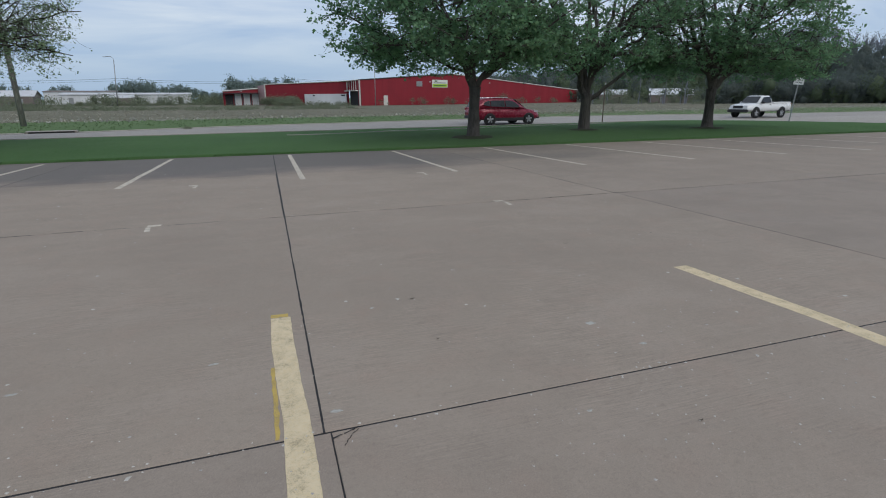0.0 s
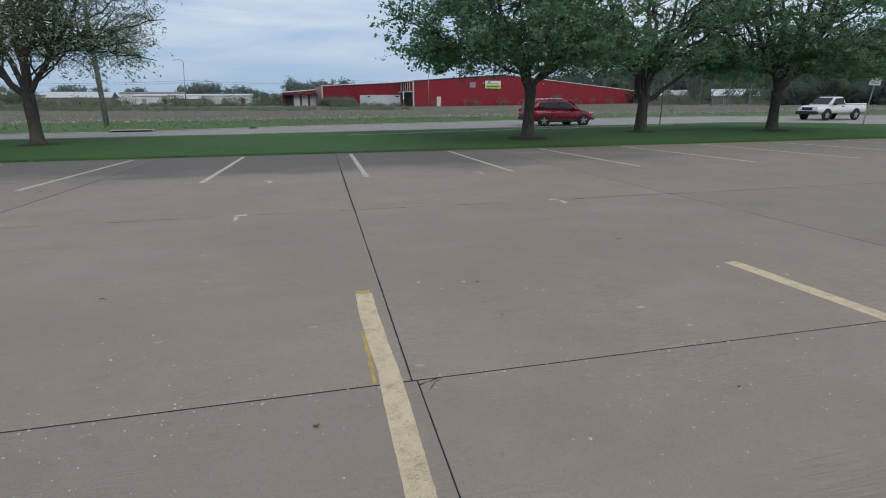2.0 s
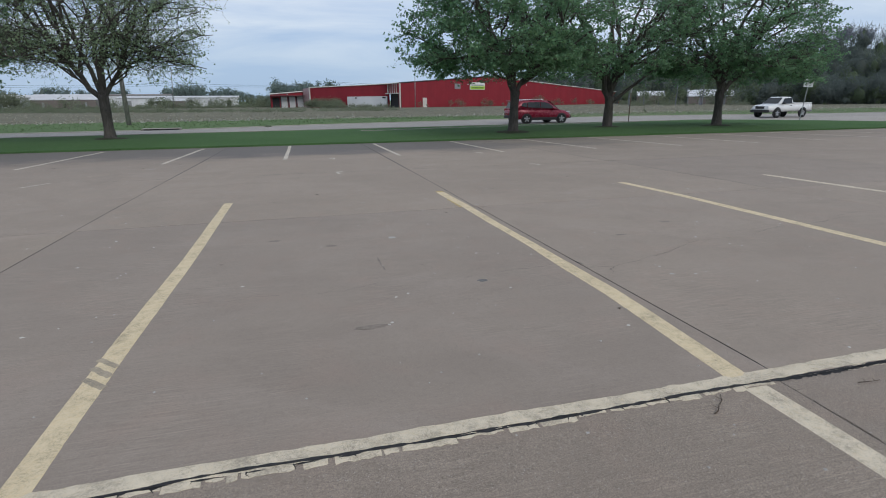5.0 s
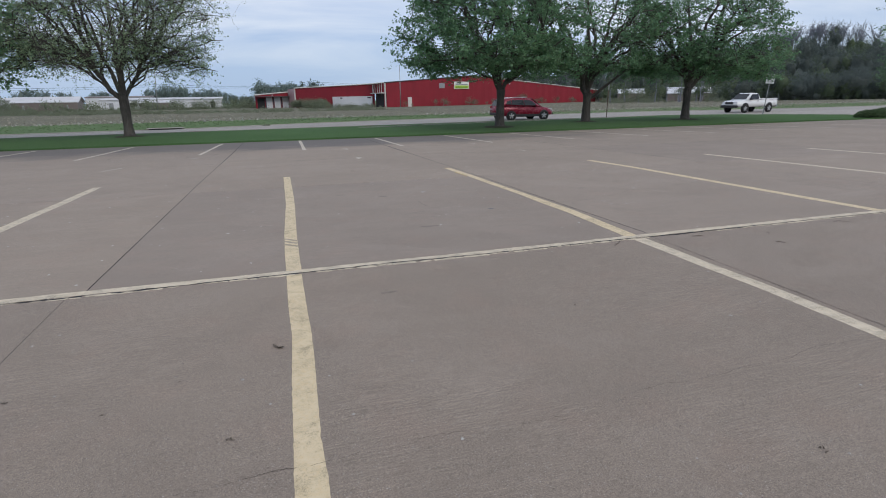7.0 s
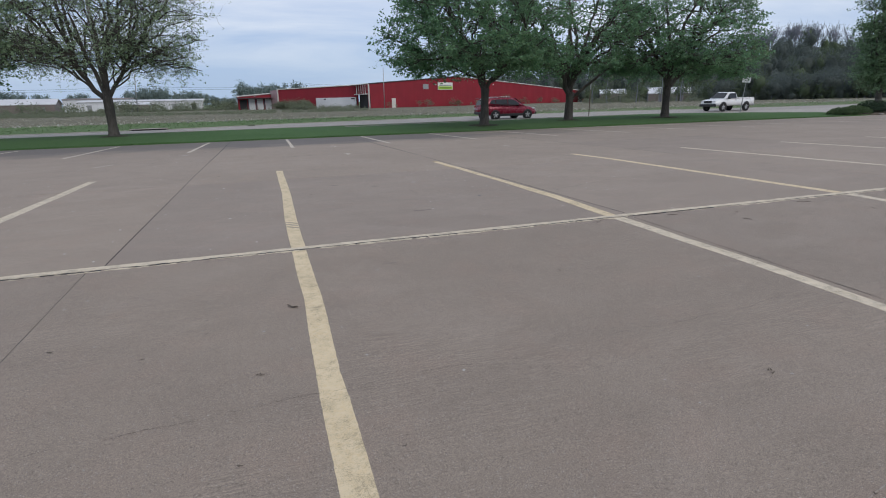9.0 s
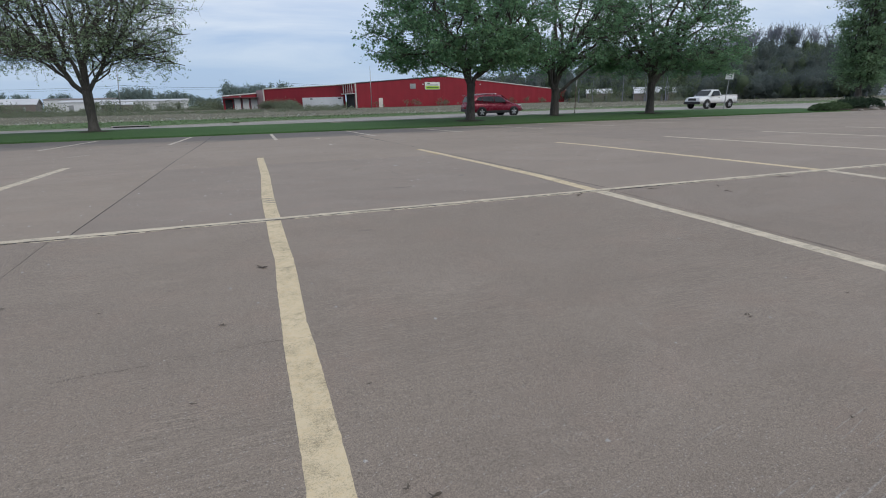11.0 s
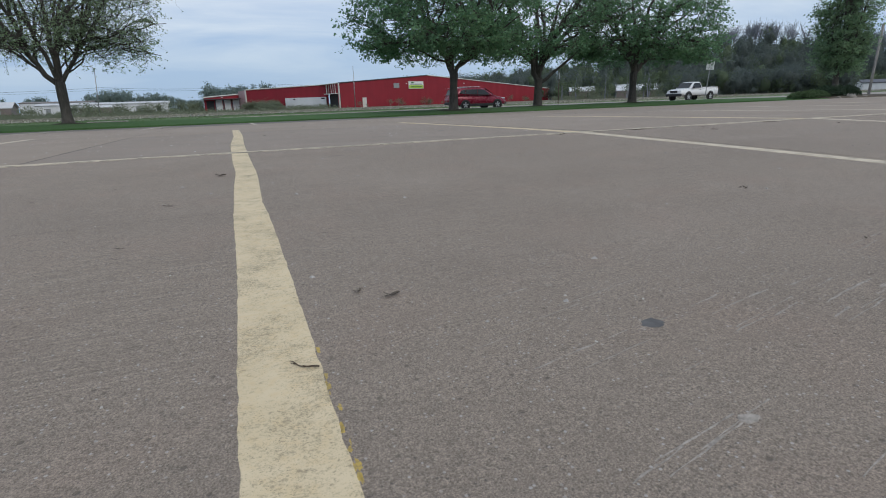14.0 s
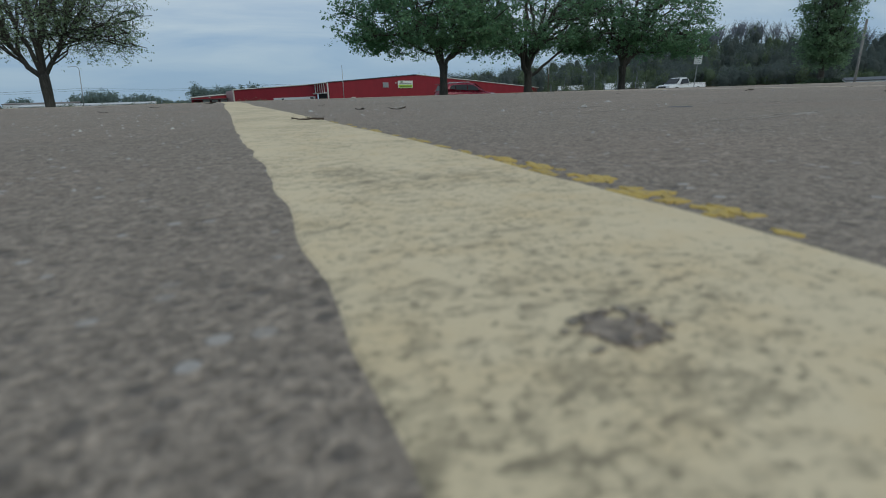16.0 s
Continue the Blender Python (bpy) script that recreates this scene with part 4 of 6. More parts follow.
def make_tree(name, x, y, z, label, seed, trunk_r, fork, crown, centre, radii, n_main, n_sec, n_ter, per, leaf, mats, lean=(0, 0), low_cut=-0.55, twig_r=0.0045, inner=0.28, loose=0.13, floor=0.0, limb=1.0, leader=0.0, skirt=0, tuft=5, fine=0.75, layer=0.55, stems=(), side=None):
    """Trunk with root flare, forked limbs that reach for the crown's shell, twigs, and single leaves along the twigs."""
    rng = np.random.default_rng(seed)
    tree = thing(name, pose(x, y, z), label, "tree")
    verts, faces = [], []
    top = np.array([lean[0], lean[1], fork])
    n = 14
    base = []
    for i in range(7):
        t = i / 6
        r = trunk_r * (0.75 * math.exp(-t * 10) + 1.0 - 0.26 * t + 0.2 * t**3) * (1 + 0.06 * math.sin(t * 9 + seed))
        base.append((top * t * np.array([t * 0.4 + 0.6, t * 0.4 + 0.6, 1]) - np.array([0, 0, 0.15 * (1 - t)]), r))
    tube(verts, faces, [p for p, _ in base], [r for _, r in base], n)
    # leaders: stems give each one's bearing (degrees), lean and share of the trunk's thickness
    leads = []
    for bearing, out, share in stems or ((0, 0.03, 0.86),):
        tip = top + np.array([math.cos(radians(bearing)) * out, math.sin(radians(bearing)) * out, 1.0]) * max(leader, 0.1) * 1.35
        path = limb_path(rng, top * 0.9, tip, 0.0, 6, 0.03)
        leads.append(path)
        if leader:
            tube(verts, faces, path, [trunk_r * share * (1.0 - 0.1 * i) for i in range(7)], 10)
    if side:
        # one low limb of its own
        bearing, reach, rise = side
        path = limb_path(rng, top * 0.8, top * 0.8 + np.array([math.cos(radians(bearing)) * reach, math.sin(radians(bearing)) * reach, rise]), 0.08, 7, 0.04)
        tube(verts, faces, path, [trunk_r * (0.42 - 0.045 * i) for i in range(8)], 8)
    centre, radii = np.asarray(centre, float), np.asarray(radii, float)
    leaves = []
    golden = math.pi * (3 - math.sqrt(5))
    for i in range(n_main + skirt):
        u = min(1.0, (i + 0.5) / n_main)
        zz = 1 - 1.55 * u
        zz = max(zz, low_cut) if i < n_main else low_cut + rng.uniform(-0.04, 0.12)
        ring = math.sqrt(max(0.0, 1 - zz * zz)) if zz > 0 else (1 + zz**3) ** (1 / 3)
        ang = i * golden + rng.uniform(-0.3, 0.3) + seed
        d = np.array([math.cos(ang) * ring, math.sin(ang) * ring, zz])
        goal = centre + d * radii * rng.uniform(0.72, 0.9)
        up = leader * (0.2 + 0.8 * (1 - u) * rng.uniform(0.5, 1.0)) if i < n_main else leader * rng.uniform(0.45, 0.95)
        lead = max(leads, key=lambda q: (q[-1] - top)[:2] @ d[:2])
        s_up = min(5.999, max(0.9, 6 * up / (max(leader, 0.1) * 1.35)))
        start = lead[int(s_up)] + (lead[int(s_up) + 1] - lead[int(s_up)]) * (s_up - int(s_up))
        r0 = limb * trunk_r * rng.uniform(0.30, 0.52) * (1.1 if zz > 0.2 else fine)
        bow = 0.05 if zz > 0.3 or i >= n_main else rng.uniform(0.06, 0.15)
        path = limb_path(rng, start, goal, bow, 9, 0.05)
        rad = [r0 * (1 - k / 9) ** 0.8 + 0.012 for k in range(10)]
        tube(verts, faces, path, rad, 8)
        for j in range(n_sec):
            s = rng.uniform(inner, 1.0) ** 0.85 * 9
            k = min(8, int(s))
            a = path[k] + (path[k + 1] - path[k]) * (s - k)
            out = rng.normal(size=3) * np.array([1, 1, 0.75]) + d * 0.5
            out /= np.linalg.norm(out)
            shell = centre + radii * rng.uniform(0.6, 1.04) * ((a - centre) / radii + out * 0.8) / max(0.55, np.linalg.norm((a - centre) / radii + out * 0.8))
            b = a + (shell - a) * rng.uniform(0.5, 1.0)
            reach = np.linalg.norm(b - a)
            if reach > 2.4:
                b = a + (b - a) * 2.4 / reach
            if floor and b[2] < floor:
                b[2] = floor + rng.uniform(0.0, 0.4)
            b[2] = max(b[2], a[2] - rng.uniform(0.1, 0.7))
            p2 = limb_path(rng, a, b, rng.uniform(-0.02, 0.14), 5, 0.08)
            r2 = max(0.012, rad[k] * 0.42)
            tube(verts, faces, p2, [r2 * (1 - q / 5) + twig_r for q in range(6)], 5)
            for q in range(n_ter):
                s2 = rng.uniform(0.25, 1.0) * 5
                k2 = min(4, int(s2))
                a3 = p2[k2] + (p2[k2 + 1] - p2[k2]) * (s2 - k2)
                o = rng.normal(size=3) * np.array([1, 1, layer]) + d * 0.6
                o /= np.linalg.norm(o)
                b3 = a3 + o * rng.uniform(0.35, 0.85)
                if floor:
                    b3[2] = max(b3[2], floor + rng.uniform(-0.15, 0.2))
                p3 = limb_path(rng, a3, b3, -0.04, 3, 0.1)
                tube(verts, faces, p3, [twig_r * 1.3, twig_r * 1.1, twig_r * 0.8, twig_r * 0.5], 3)
                for knot in range(max(1, rng.poisson(per / tuft))):
                    at = a3 + (b3 - a3) * (1.0 if knot == 0 else rng.uniform(0.1, 1.0)) + rng.normal(size=3) * loose * 0.5
                    leaves.append(at + rng.normal(size=(tuft, 3)) * np.array([leaf * 0.75, leaf * 0.75, leaf * 0.45]))
    solid("trunk", verts, faces, mats[0], tree, smooth=True)
    c = np.concatenate(leaves)
    v, f = leaf_cloud(rng, c, leaf, fold=0.14, aspect=0.85, up=0.3, flat=0.55)
    crown_ob = new(crown, fast_mesh(crown, v, f, mats[1]))
    crown_ob.parent = tree
    return tree


G = (M["bark"], M["leaf"])
make_tree("maple_tree", 6.89, 14.06, -0.13, "full green maple with a stout dark trunk forking low", 11, 0.2, 1.65, "crown", (-0.25, 0, 4.5), (5.05, 4.9, 3.9), 20, 15, 7, 19, 0.097, G, (0.05, 0), -0.64, inner=0.25, loose=0.11, floor=2.1, limb=0.8, leader=1.7, skirt=7, stems=((165, 0.45, 0.6), (75, 0.12, 0.66), (-10, 0.55, 0.5)))
make_tree("maple_tree", 12.47, 15.94, -0.14, "green maple with several upright limbs from a low fork", 23, 0.23, 1.45, "crown", (0.1, 0, 4.8), (4.9, 4.7, 4.0), 14, 14, 7, 11.5, 0.097, G, (0.03, 0), -0.64, loose=0.11, floor=2.05, limb=0.9, leader=2.0, skirt=5, stems=((175, 0.42, 0.62), (100, 0.1, 0.6), (10, 0.35, 0.6), (-60, 0.3, 0.45)), side=(-5, 2.6, 2.0))
make_tree("maple_tree", 17.74, 14.88, -0.13, "green maple with a spreading crown beside the street sign", 37, 0.205, 1.6, "crown", (0.45, 0, 4.5), (5.05, 4.7, 3.9), 16, 15, 7, 14.5, 0.097, G, (-0.02, 0), -0.66, loose=0.11, floor=2.0, limb=0.85, leader=2.0, skirt=11, stems=((170, 0.35, 0.5), (95, 0.05, 0.66), (-5, 0.6, 0.55)))
make_tree("young_leafed_tree", -8.52, 15.76, -0.14, "thinly leafed tree with many bare upright limbs", 58, 0.19, 1.6, "crown", (0.0, 0, 4.75), (4.55, 4.3, 4.1), 29, 15, 8, 9.5, 0.056, (M["bark"], M["leaf_thin"]), (0.0, 0), -0.58, 0.003, 0.3, 0.10, 1.95, 0.55, 2.2, 13, tuft=4, fine=0.5, layer=0.8, stems=((170, 0.62, 0.55), (110, 0.12, 0.6), (20, 0.2, 0.6), (-20, 0.6, 0.45), (200, 0.25, 0.45)))
make_tree("maple_tree", -15.4, 16.4, -0.15, "leafy green maple at the lawn's far end", 63, 0.21, 1.7, "crown", (0.2, 0, 4.8), (5.0, 4.6, 3.9), 16, 14, 7, 10, 0.11, G, (0, 0), -0.62, loose=0.12, floor=2.0, leader=1.0, skirt=6)

# darker irregular rings on the lawn round the trunks
for i, (x, y, r) in enumerate(((6.89, 14.06, 0.62), (12.47, 15.94, 0.55), (17.74, 14.88, 0.6), (-8.52, 15.76, 0.5))):
    v, f = [], []
    for ring, k in enumerate((1.0, 0.7, 0.3)):
        for j in range(26):
            t = 2 * math.pi * j / 26
            q = r * k * (1 + 0.3 * noise.noise((math.cos(t) * 1.5 + i * 5, math.sin(t) * 1.5, 2)))
            px, py = x + q * math.cos(t) * 1.2, y + q * math.sin(t)
            v.append((px, py, z_lawn(px, py) + (0.004, 0.03, 0.05)[ring]))
    for ring in range(2):
        for j in range(26):
            a, b = ring * 26 + j, ring * 26 + (j + 1) % 26
            f.append((a, b, b + 26, a + 26))
    tagged(solid("trunk_ring", v, f, M["soil"], smooth=True), "dark ring round a tree trunk on the lawn", "soil", kind="structure")

# ---- red warehouse ----


def wall_between(name, p, q, tops, base, mat, parent, thick=0.3, label="", ribs=0.0):
    """An upright wall from p to q (plan). tops: (share of the way, height)."""
    p, q = Vector(p), Vector(q)
    d = (q - p).normalized()
    nrm = Vector((d.y, -d.x))
    L = (q - p).length
    n = max(2, int(L / ribs)) if ribs else 1
    cuts = sorted({i / n for i in range(n + 1)} | {s for s, _ in tops})
    v, f = [], []

    def height(t):
        for (a, za), (b, zb) in zip(tops, tops[1:]):
            if a <= t <= b:
                return za + (zb - za) * (t - a) / max(b - a, 1e-6)
        return tops[-1][1]

    for i, t in enumerate(cuts):
        out = 0.06 if ribs and i % 2 else 0.0
        a = p + d * (L * t) + nrm * out
        b = p + d * (L * t) - nrm * thick
        z = height(t)
        v += [(a.x, a.y, base), (a.x, a.y, z), (b.x, b.y, z), (b.x, b.y, base)]
    for i in range(len(cuts) - 1):
        k = 4 * i
        f += [(k, k + 4, k + 5, k + 1), (k + 1, k + 5, k + 6, k + 2), (k + 2, k + 6, k + 7, k + 3)]
    f += [(0, 1, 2, 3), (4 * len(cuts) - 4, 4 * len(cuts) - 1, 4 * len(cuts) - 2, 4 * len(cuts) - 3)]
    return solid(name, v, f, mat, parent, label)


def on_wall(p, q, s, out, z):
    """A place on the wall from p to q: share s of the way, out metres before it."""
    p, q = Vector(p), Vector(q)
    d = (q - p).normalized()
    a = p + (q - p) * s + Vector((d.y, -d.x)) * out
    return Vector((a.x, a.y, z))


def panel(name, p, q, s0, s1, z0, z1, out, mat, parent, label="", depth=0.08, bevel=0.0):
    a, b = on_wall(p, q, s0, out, 0), on_wall(p, q, s1, out, 0)
    d = b - a
    rot = Matrix.Rotation(math.atan2(d.y, d.x), 4, "Z")
    c = (a + b) / 2
    return part(name, box_bm(d.length, depth, z1 - z0, (c.x, c.y, (z0 + z1) / 2), bevel, None, rot), mat, parent, label)


def build_warehouse():
    w = thing("warehouse", pose(0, 0, 0), "long red sheet-metal warehouse with cream trim behind the field", "warehouse")
    B, R, L0, L1 = (27.7, 150.0), (123.6, 185.0), (3.3, 177.4), (26.2, 158.6)
    gable = [(0, 5.95), (0.33, 8.25), (1, 3.3)]
    base = -1.4
    wall_between("wall", B, R, gable, base, M["red_wall"], w, 0.3, "", 1.6)
    wall_between("wall", L0, L1, [(0, 5.25), (1, 5.85)], base, M["red_wall"], w, 0.3, "", 1.6)
    wall_between("wall", L1, B, [(0, 5.9), (1, 5.95)], 3.2, M["red_wall"], w, 0.3, "", 1.2)
    wall_between("wall", (1.3, 186), L0, [(0, 5.1), (1, 5.25)], base, M["red_pale"], w, 0.3, "faded pinkish end wall")
    # cream trim along roof edges and corners
    for a, b, za, zb, p, q in ((0, 0.33, 5.95, 8.25, B, R), (0.33, 1, 8.25, 3.3, B, R), (0, 1, 5.25, 5.85, L0, L1), (0, 1, 5.9, 5.95, L1, B)):
        u, v = on_wall(p, q, a, 0.15, za + 0.05), on_wall(p, q, b, 0.15, zb + 0.05)
        part("roof_trim", rod_bm(u, v, 0.15, 0.15, 4), M["trim"] if a or p != B else M["roof_dark"], w, "cream roof edge trim")
    for p, q, s, z0, z1, r in ((B, R, 0.002, base, 5.95, 0.22), (B, R, 0.998, base, 3.3, 0.2), (L0, L1, 0.004, base, 5.25, 0.25), (L0, L1, 0.99, 3.0, 5.85, 0.16)):
        part("corner_trim", rod_bm(on_wall(p, q, s, 0.12, z0), on_wall(p, q, s, 0.12, z1), r, r, 4), M["trim"], w, "cream corner trim")
    # roofs behind the walls
    ridge = on_wall(B, R, 0.33, 0, 8.2)
    back = Vector((-0.34, 0.94, 0)) * 70
    b0, r0 = on_wall(B, R, 0, 0, 5.9), on_wall(B, R, 1, 0, 3.25)
    solid("roof", [b0, ridge, ridge + back, b0 + back, r0, r0 + back], [(0, 1, 2, 3), (1, 4, 5, 2)], M["roof_light"], w)
    l0, l1 = on_wall(L0, L1, 0, 0, 5.2), on_wall(L0, L1, 1, 0, 5.8)
    solid("roof", [l0, l1, l1 + Vector((30, 50, 0.2)), l0 + Vector((30, 50, 0.2))], [(0, 1, 2, 3)], M["roof_light"], w)
    # white lower wall, and a near-black panel for the dock mouth's shade by the corner
    panel("dock_wall", L0, L1, 0.50, 0.985, base, 2.35, 0.35, M["white_metal"], w, "white lower dock wall", 0.5)
    panel("dock_opening", L1, B, -0.02, 1.0, base, 3.3, -0.6, M["dark_open"], w, "near-black panel painted as the shade of an open dock bay", 0.1)
    panel("dock_lamp", L0, L1, 0.60, 0.625, 1.75, 2.1, 0.65, M["car_trim"], w, "", 0.15)
    panel("dock_lamp", L0, L1, 0.93, 0.97, 1.75, 2.15, 0.65, M["car_trim"], w, "", 0.15)
    # open steel frame at the re-entrant corner
    for s in (0.0, 0.2, 0.42, 0.62, 0.82):
        part("frame_post", rod_bm(on_wall(L1, B, s, 0.25, 3.1), on_wall(L1, B, s, 0.25, 5.9), 0.11, 0.11, 6), M["trim"], w, "cream steel post")
    panel("canopy", L1, B, -0.12, 1.0, 3.0, 3.25, 0.5, M["trim"], w, "cream canopy edge", 0.8)
    # louvre, lamps, door and signs
    v = panel("louvre", B, R, 0.195, 0.216, 4.4, 5.9, 0.12, M["grey_metal"], w, "grey wall louvre")
    for i in range(6):
        z = 4.5 + i * 0.25
        panel("slat", B, R, 0.196, 0.215, z, z + 0.06, 0.2, M["galv"], v)
    for s in (0.243, 0.49):
        panel("wall_lamp", B, R, s, s + 0.003, 5.6, 5.9, 0.2, M["sign_white"], w, "small white wall lamp", 0.2)
    panel("door", B, R, 0.079, 0.093, base, 1.8, 0.12, M["trim"], w, "cream service door")
    panel("door", B, R, 0.955, 0.98, base, 1.2, 0.12, M["trim"], w, "cream service door")
    # annex with loading doors
    A0, A1 = (-9.3, 184.0), (2.0, 186.5)
    wall_between("wall", A0, A1, [(0, 3.35), (1, 4.2)], base, M["red_wall"], w, 0.3, "", 1.4)
    u, v2 = on_wall(A0, A1, -0.02, 0.15, 3.4), on_wall(A0, A1, 1, 0.15, 4.3)
    part("roof_trim", rod_bm(u, v2, 0.2, 0.2, 4), M["trim"], w)
    solid("roof", [u, v2, v2 + Vector((0, 30, 0.6)), u + Vector((0, 30, 0.6))], [(0, 1, 2, 3)], M["roof_light"], w)
    for s0, s1 in ((0.30, 0.47), (0.53, 0.70), (0.76, 0.95)):
        panel("dock_door", A0, A1, s0, s1, base, 2.6, 0.12, M["white_metal"], w, "white loading door")
    # flat dark panel on the wall paints this bay's inner shade
    panel("dock_opening", A0, A1, 0.05, 0.25, base, 2.3, 0.1, M["dark_open"], w, "near-black panel painted as the shade of an open bay")
    for s in (0.285, 0.50, 0.73):
        panel("post", A0, A1, s - 0.012, s + 0.012, base, 2.9, 0.3, M["roof_dark"], w)
    panel("canopy", A0, A1, -0.01, 0.99, 2.75, 2.92, 1.4, M["roof_dark"], w, "dark canopy over the loading doors", 2.6)
    panel("wall_lamp", A0, A1, 0.46, 0.49, 3.2, 3.5, 0.3, M["lamp_clear"], w, "small white wall lamp", 0.3)
    # banner
    ban = thing("banner", pose(0, 0, 0), "white and lime green banner on the red wall", "banner")
    panel("sheet", B, R, 0.252, 0.312, 4.15, 6.4, 0.22, M["banner_white"], ban)
    panel("lower_field", B, R, 0.254, 0.310, 4.3, 5.2, 0.28, M["banner_green"], ban)
    panel("emblem", B, R, 0.262, 0.272, 5.85, 6.2, 0.28, M["banner_dark"], ban, "dark plain emblem")
    panel("text_bar", B, R, 0.258, 0.306, 5.4, 5.65, 0.28, M["galv"], ban, "grey bar of unreadable writing")
    panel("text_bar", B, R, 0.259, 0.305, 4.6, 4.85, 0.33, M["banner_dark"], ban, "dark bar of unreadable writing")


build_warehouse()


def low_shed(x0, y0, x1, y1, h, depth, wall, roof, label, gable=0.0, doors=0):
    ob = thing("shed", pose(0, 0, 0), label, "building")
    wall_between("wall", (x0, y0), (x1, y1), [(0, h), (1, h)], -1.4, wall, ob, 0.3, "", 3.0)
    d = (Vector((x1, y1)) - Vector((x0, y0))).normalized()
    nrm = Vector((-d.y, d.x)) * depth
    for x, y in ((x0, y0), (x1, y1)):
        wall_between("wall", (x, y), (x + nrm.x, y + nrm.y), [(0, h), (0.5, h + gable), (1, h)], -1.4, wall, ob)
    e = 0.6
    a, b = Vector((x0 - d.x * e - nrm.x * 0.02, y0 - d.y * e - nrm.y * 0.02, h)), Vector((x1 + d.x * e - nrm.x * 0.02, y1 + d.y * e - nrm.y * 0.02, h))
    n3, up = Vector((nrm.x, nrm.y, 0)), Vector((0, 0, gable + 0.15))
    v = [a, b, b + n3 / 2 + up, a + n3 / 2 + up, a + n3, b + n3]
    v += [p + Vector((0, 0, 0.25)) for p in v]
    solid("roof", v, [(6, 7, 8, 9), (9, 8, 11, 10), (0, 1, 7, 6), (0, 3, 2, 1), (3, 4, 5, 2), (1, 2, 8, 7), (0, 6, 9, 3)], roof, ob)
    for i in range(doors):
        s = (i + 0.5) / doors
        panel("door", (x0, y0), (x1, y1), s - 0.018, s + 0.018, -1.2, h * 0.62, 0.1, M["dark_open"] if i % 2 else M["galv"], ob)
    return ob


low_shed(-98, 235, -77, 237, 2.2, 12, M["brown_wall"], M["roof_light"], "long brown shed with a pale metal roof", 1.9, 3)
low_shed(-76, 262, -27, 266, 2.9, 20, M["white_metal"], M["roof_light"], "long white warehouse with a pale roof", 0.6, 6)
low_shed(-84, 272, -58, 274, 4.2, 14, M["white_metal"], M["brown_wall"], "white warehouse with a dull red-brown roof edge", 0.3, 2)
low_shed(-175, 262, -104, 258, 3.4, 16, M["grey_metal"], M["roof_light"], "long grey warehouse behind the field", 0.8, 4)
low_shed(-58, 250, -47, 251, 1.5, 8, M["brown_wall"], M["roof_light"], "low shed with a pale roof before the white warehouse", 0.8, 1)
low_shed(113.8, 159.5, 120.5, 155.2, 1.8, 9, M["brown_wall"], M["roof_dull"], "small house with a pale metal roof before the wooded hill", 1.3, 2)
low_shed(123.6, 146, 133.5, 138.5, 1.5, 10, M["brown_wall"], M["roof_dull"], "brown farm building with a white metal roof", 1.8, 2)
low_shed(168, 94, 182, 80, 1.3, 8, M["white_metal"], M["roof_dark"], "low white building with a dark roof beyond the street", 0.7, 1)


# ---- poles and sign ----


def pole(name, x, y, z, h, r0, r1, mat, label, lean=(0, 0), arms=(), category="pole"):
    ob = thing(name, pose(x, y, z), label, category)
    part("post", rod_bm((0, 0, -0.4), (lean[0], lean[1], h), r0, r1, 12), mat, ob, smooth=True)
    for za, half in arms:
        k = za / h
        c = Vector((lean[0] * k, lean[1] * k, za))
        part("crossarm", box_bm(half * 2, 0.1, 0.12, c + Vector((0, -0.16, 0)), 0.01), mat, ob)
        for s in (-0.9, -0.45, 0.45, 0.9):
            part("insulator", rod_bm(c + Vector((half * s, -0.16, 0.05)), c + Vector((half * s, -0.16, 0.22)), 0.04, 0.03, 6), M["galv"], ob)
    return ob


pole("utility_pole", -13.05, 35.4, -0.33, 10.5, 0.16, 0.11, M["bark_pole"], "weathered grey wooden utility pole by the street", (-0.1, 0.0), ((9.8, 1.1),), "utility pole")
lamp_post = pole("street_lamp", -40.2, 190, -0.4, 12.8, 0.17, 0.11, M["galv"], "tall slim street lamp with a short curved arm behind the field", (0.9, 0), (), "street lamp")
arm_v, arm_f = [], []
tube(arm_v, arm_f, [(0.9, 0, 12.8), (0.8, 0, 13.5), (0.3, 0, 13.95), (-0.5, 0, 14.0), (-1.2, 0, 13.9)], [0.1, 0.09, 0.08, 0.07, 0.06], 6)
solid("arm", arm_v, arm_f, M["galv"], lamp_post, smooth=True)
part("lamp_head", box_bm(0.8, 0.3, 0.16, (-1.5, 0, 13.86), 0.05), M["galv"], lamp_post)
pole("flag_pole", 30.2, 140, -0.9, 10.8, 0.13, 0.07, M["galv"], "slim bare metal pole before the red warehouse", (0.1, 0), (), "pole")
marker = pole("marker_post", 19.35, 24.45, -0.3, 2.3, 0.028, 0.028, M["rust"], "thin rusty marker post with a pale top", (0.04, 0), (), "post")
part("top_plate", box_bm(0.09, 0.02, 0.42, (0.03, -0.035, 2.05), 0.006), M["galv"], marker, "pale plate")
pole("utility_pole", 45.3, 19.5, -0.3, 5.4, 0.105, 0.09, M["bark_pole"], "leaning cut-off wooden pole by the driveway", (1.0, 0.4), (), "utility pole")


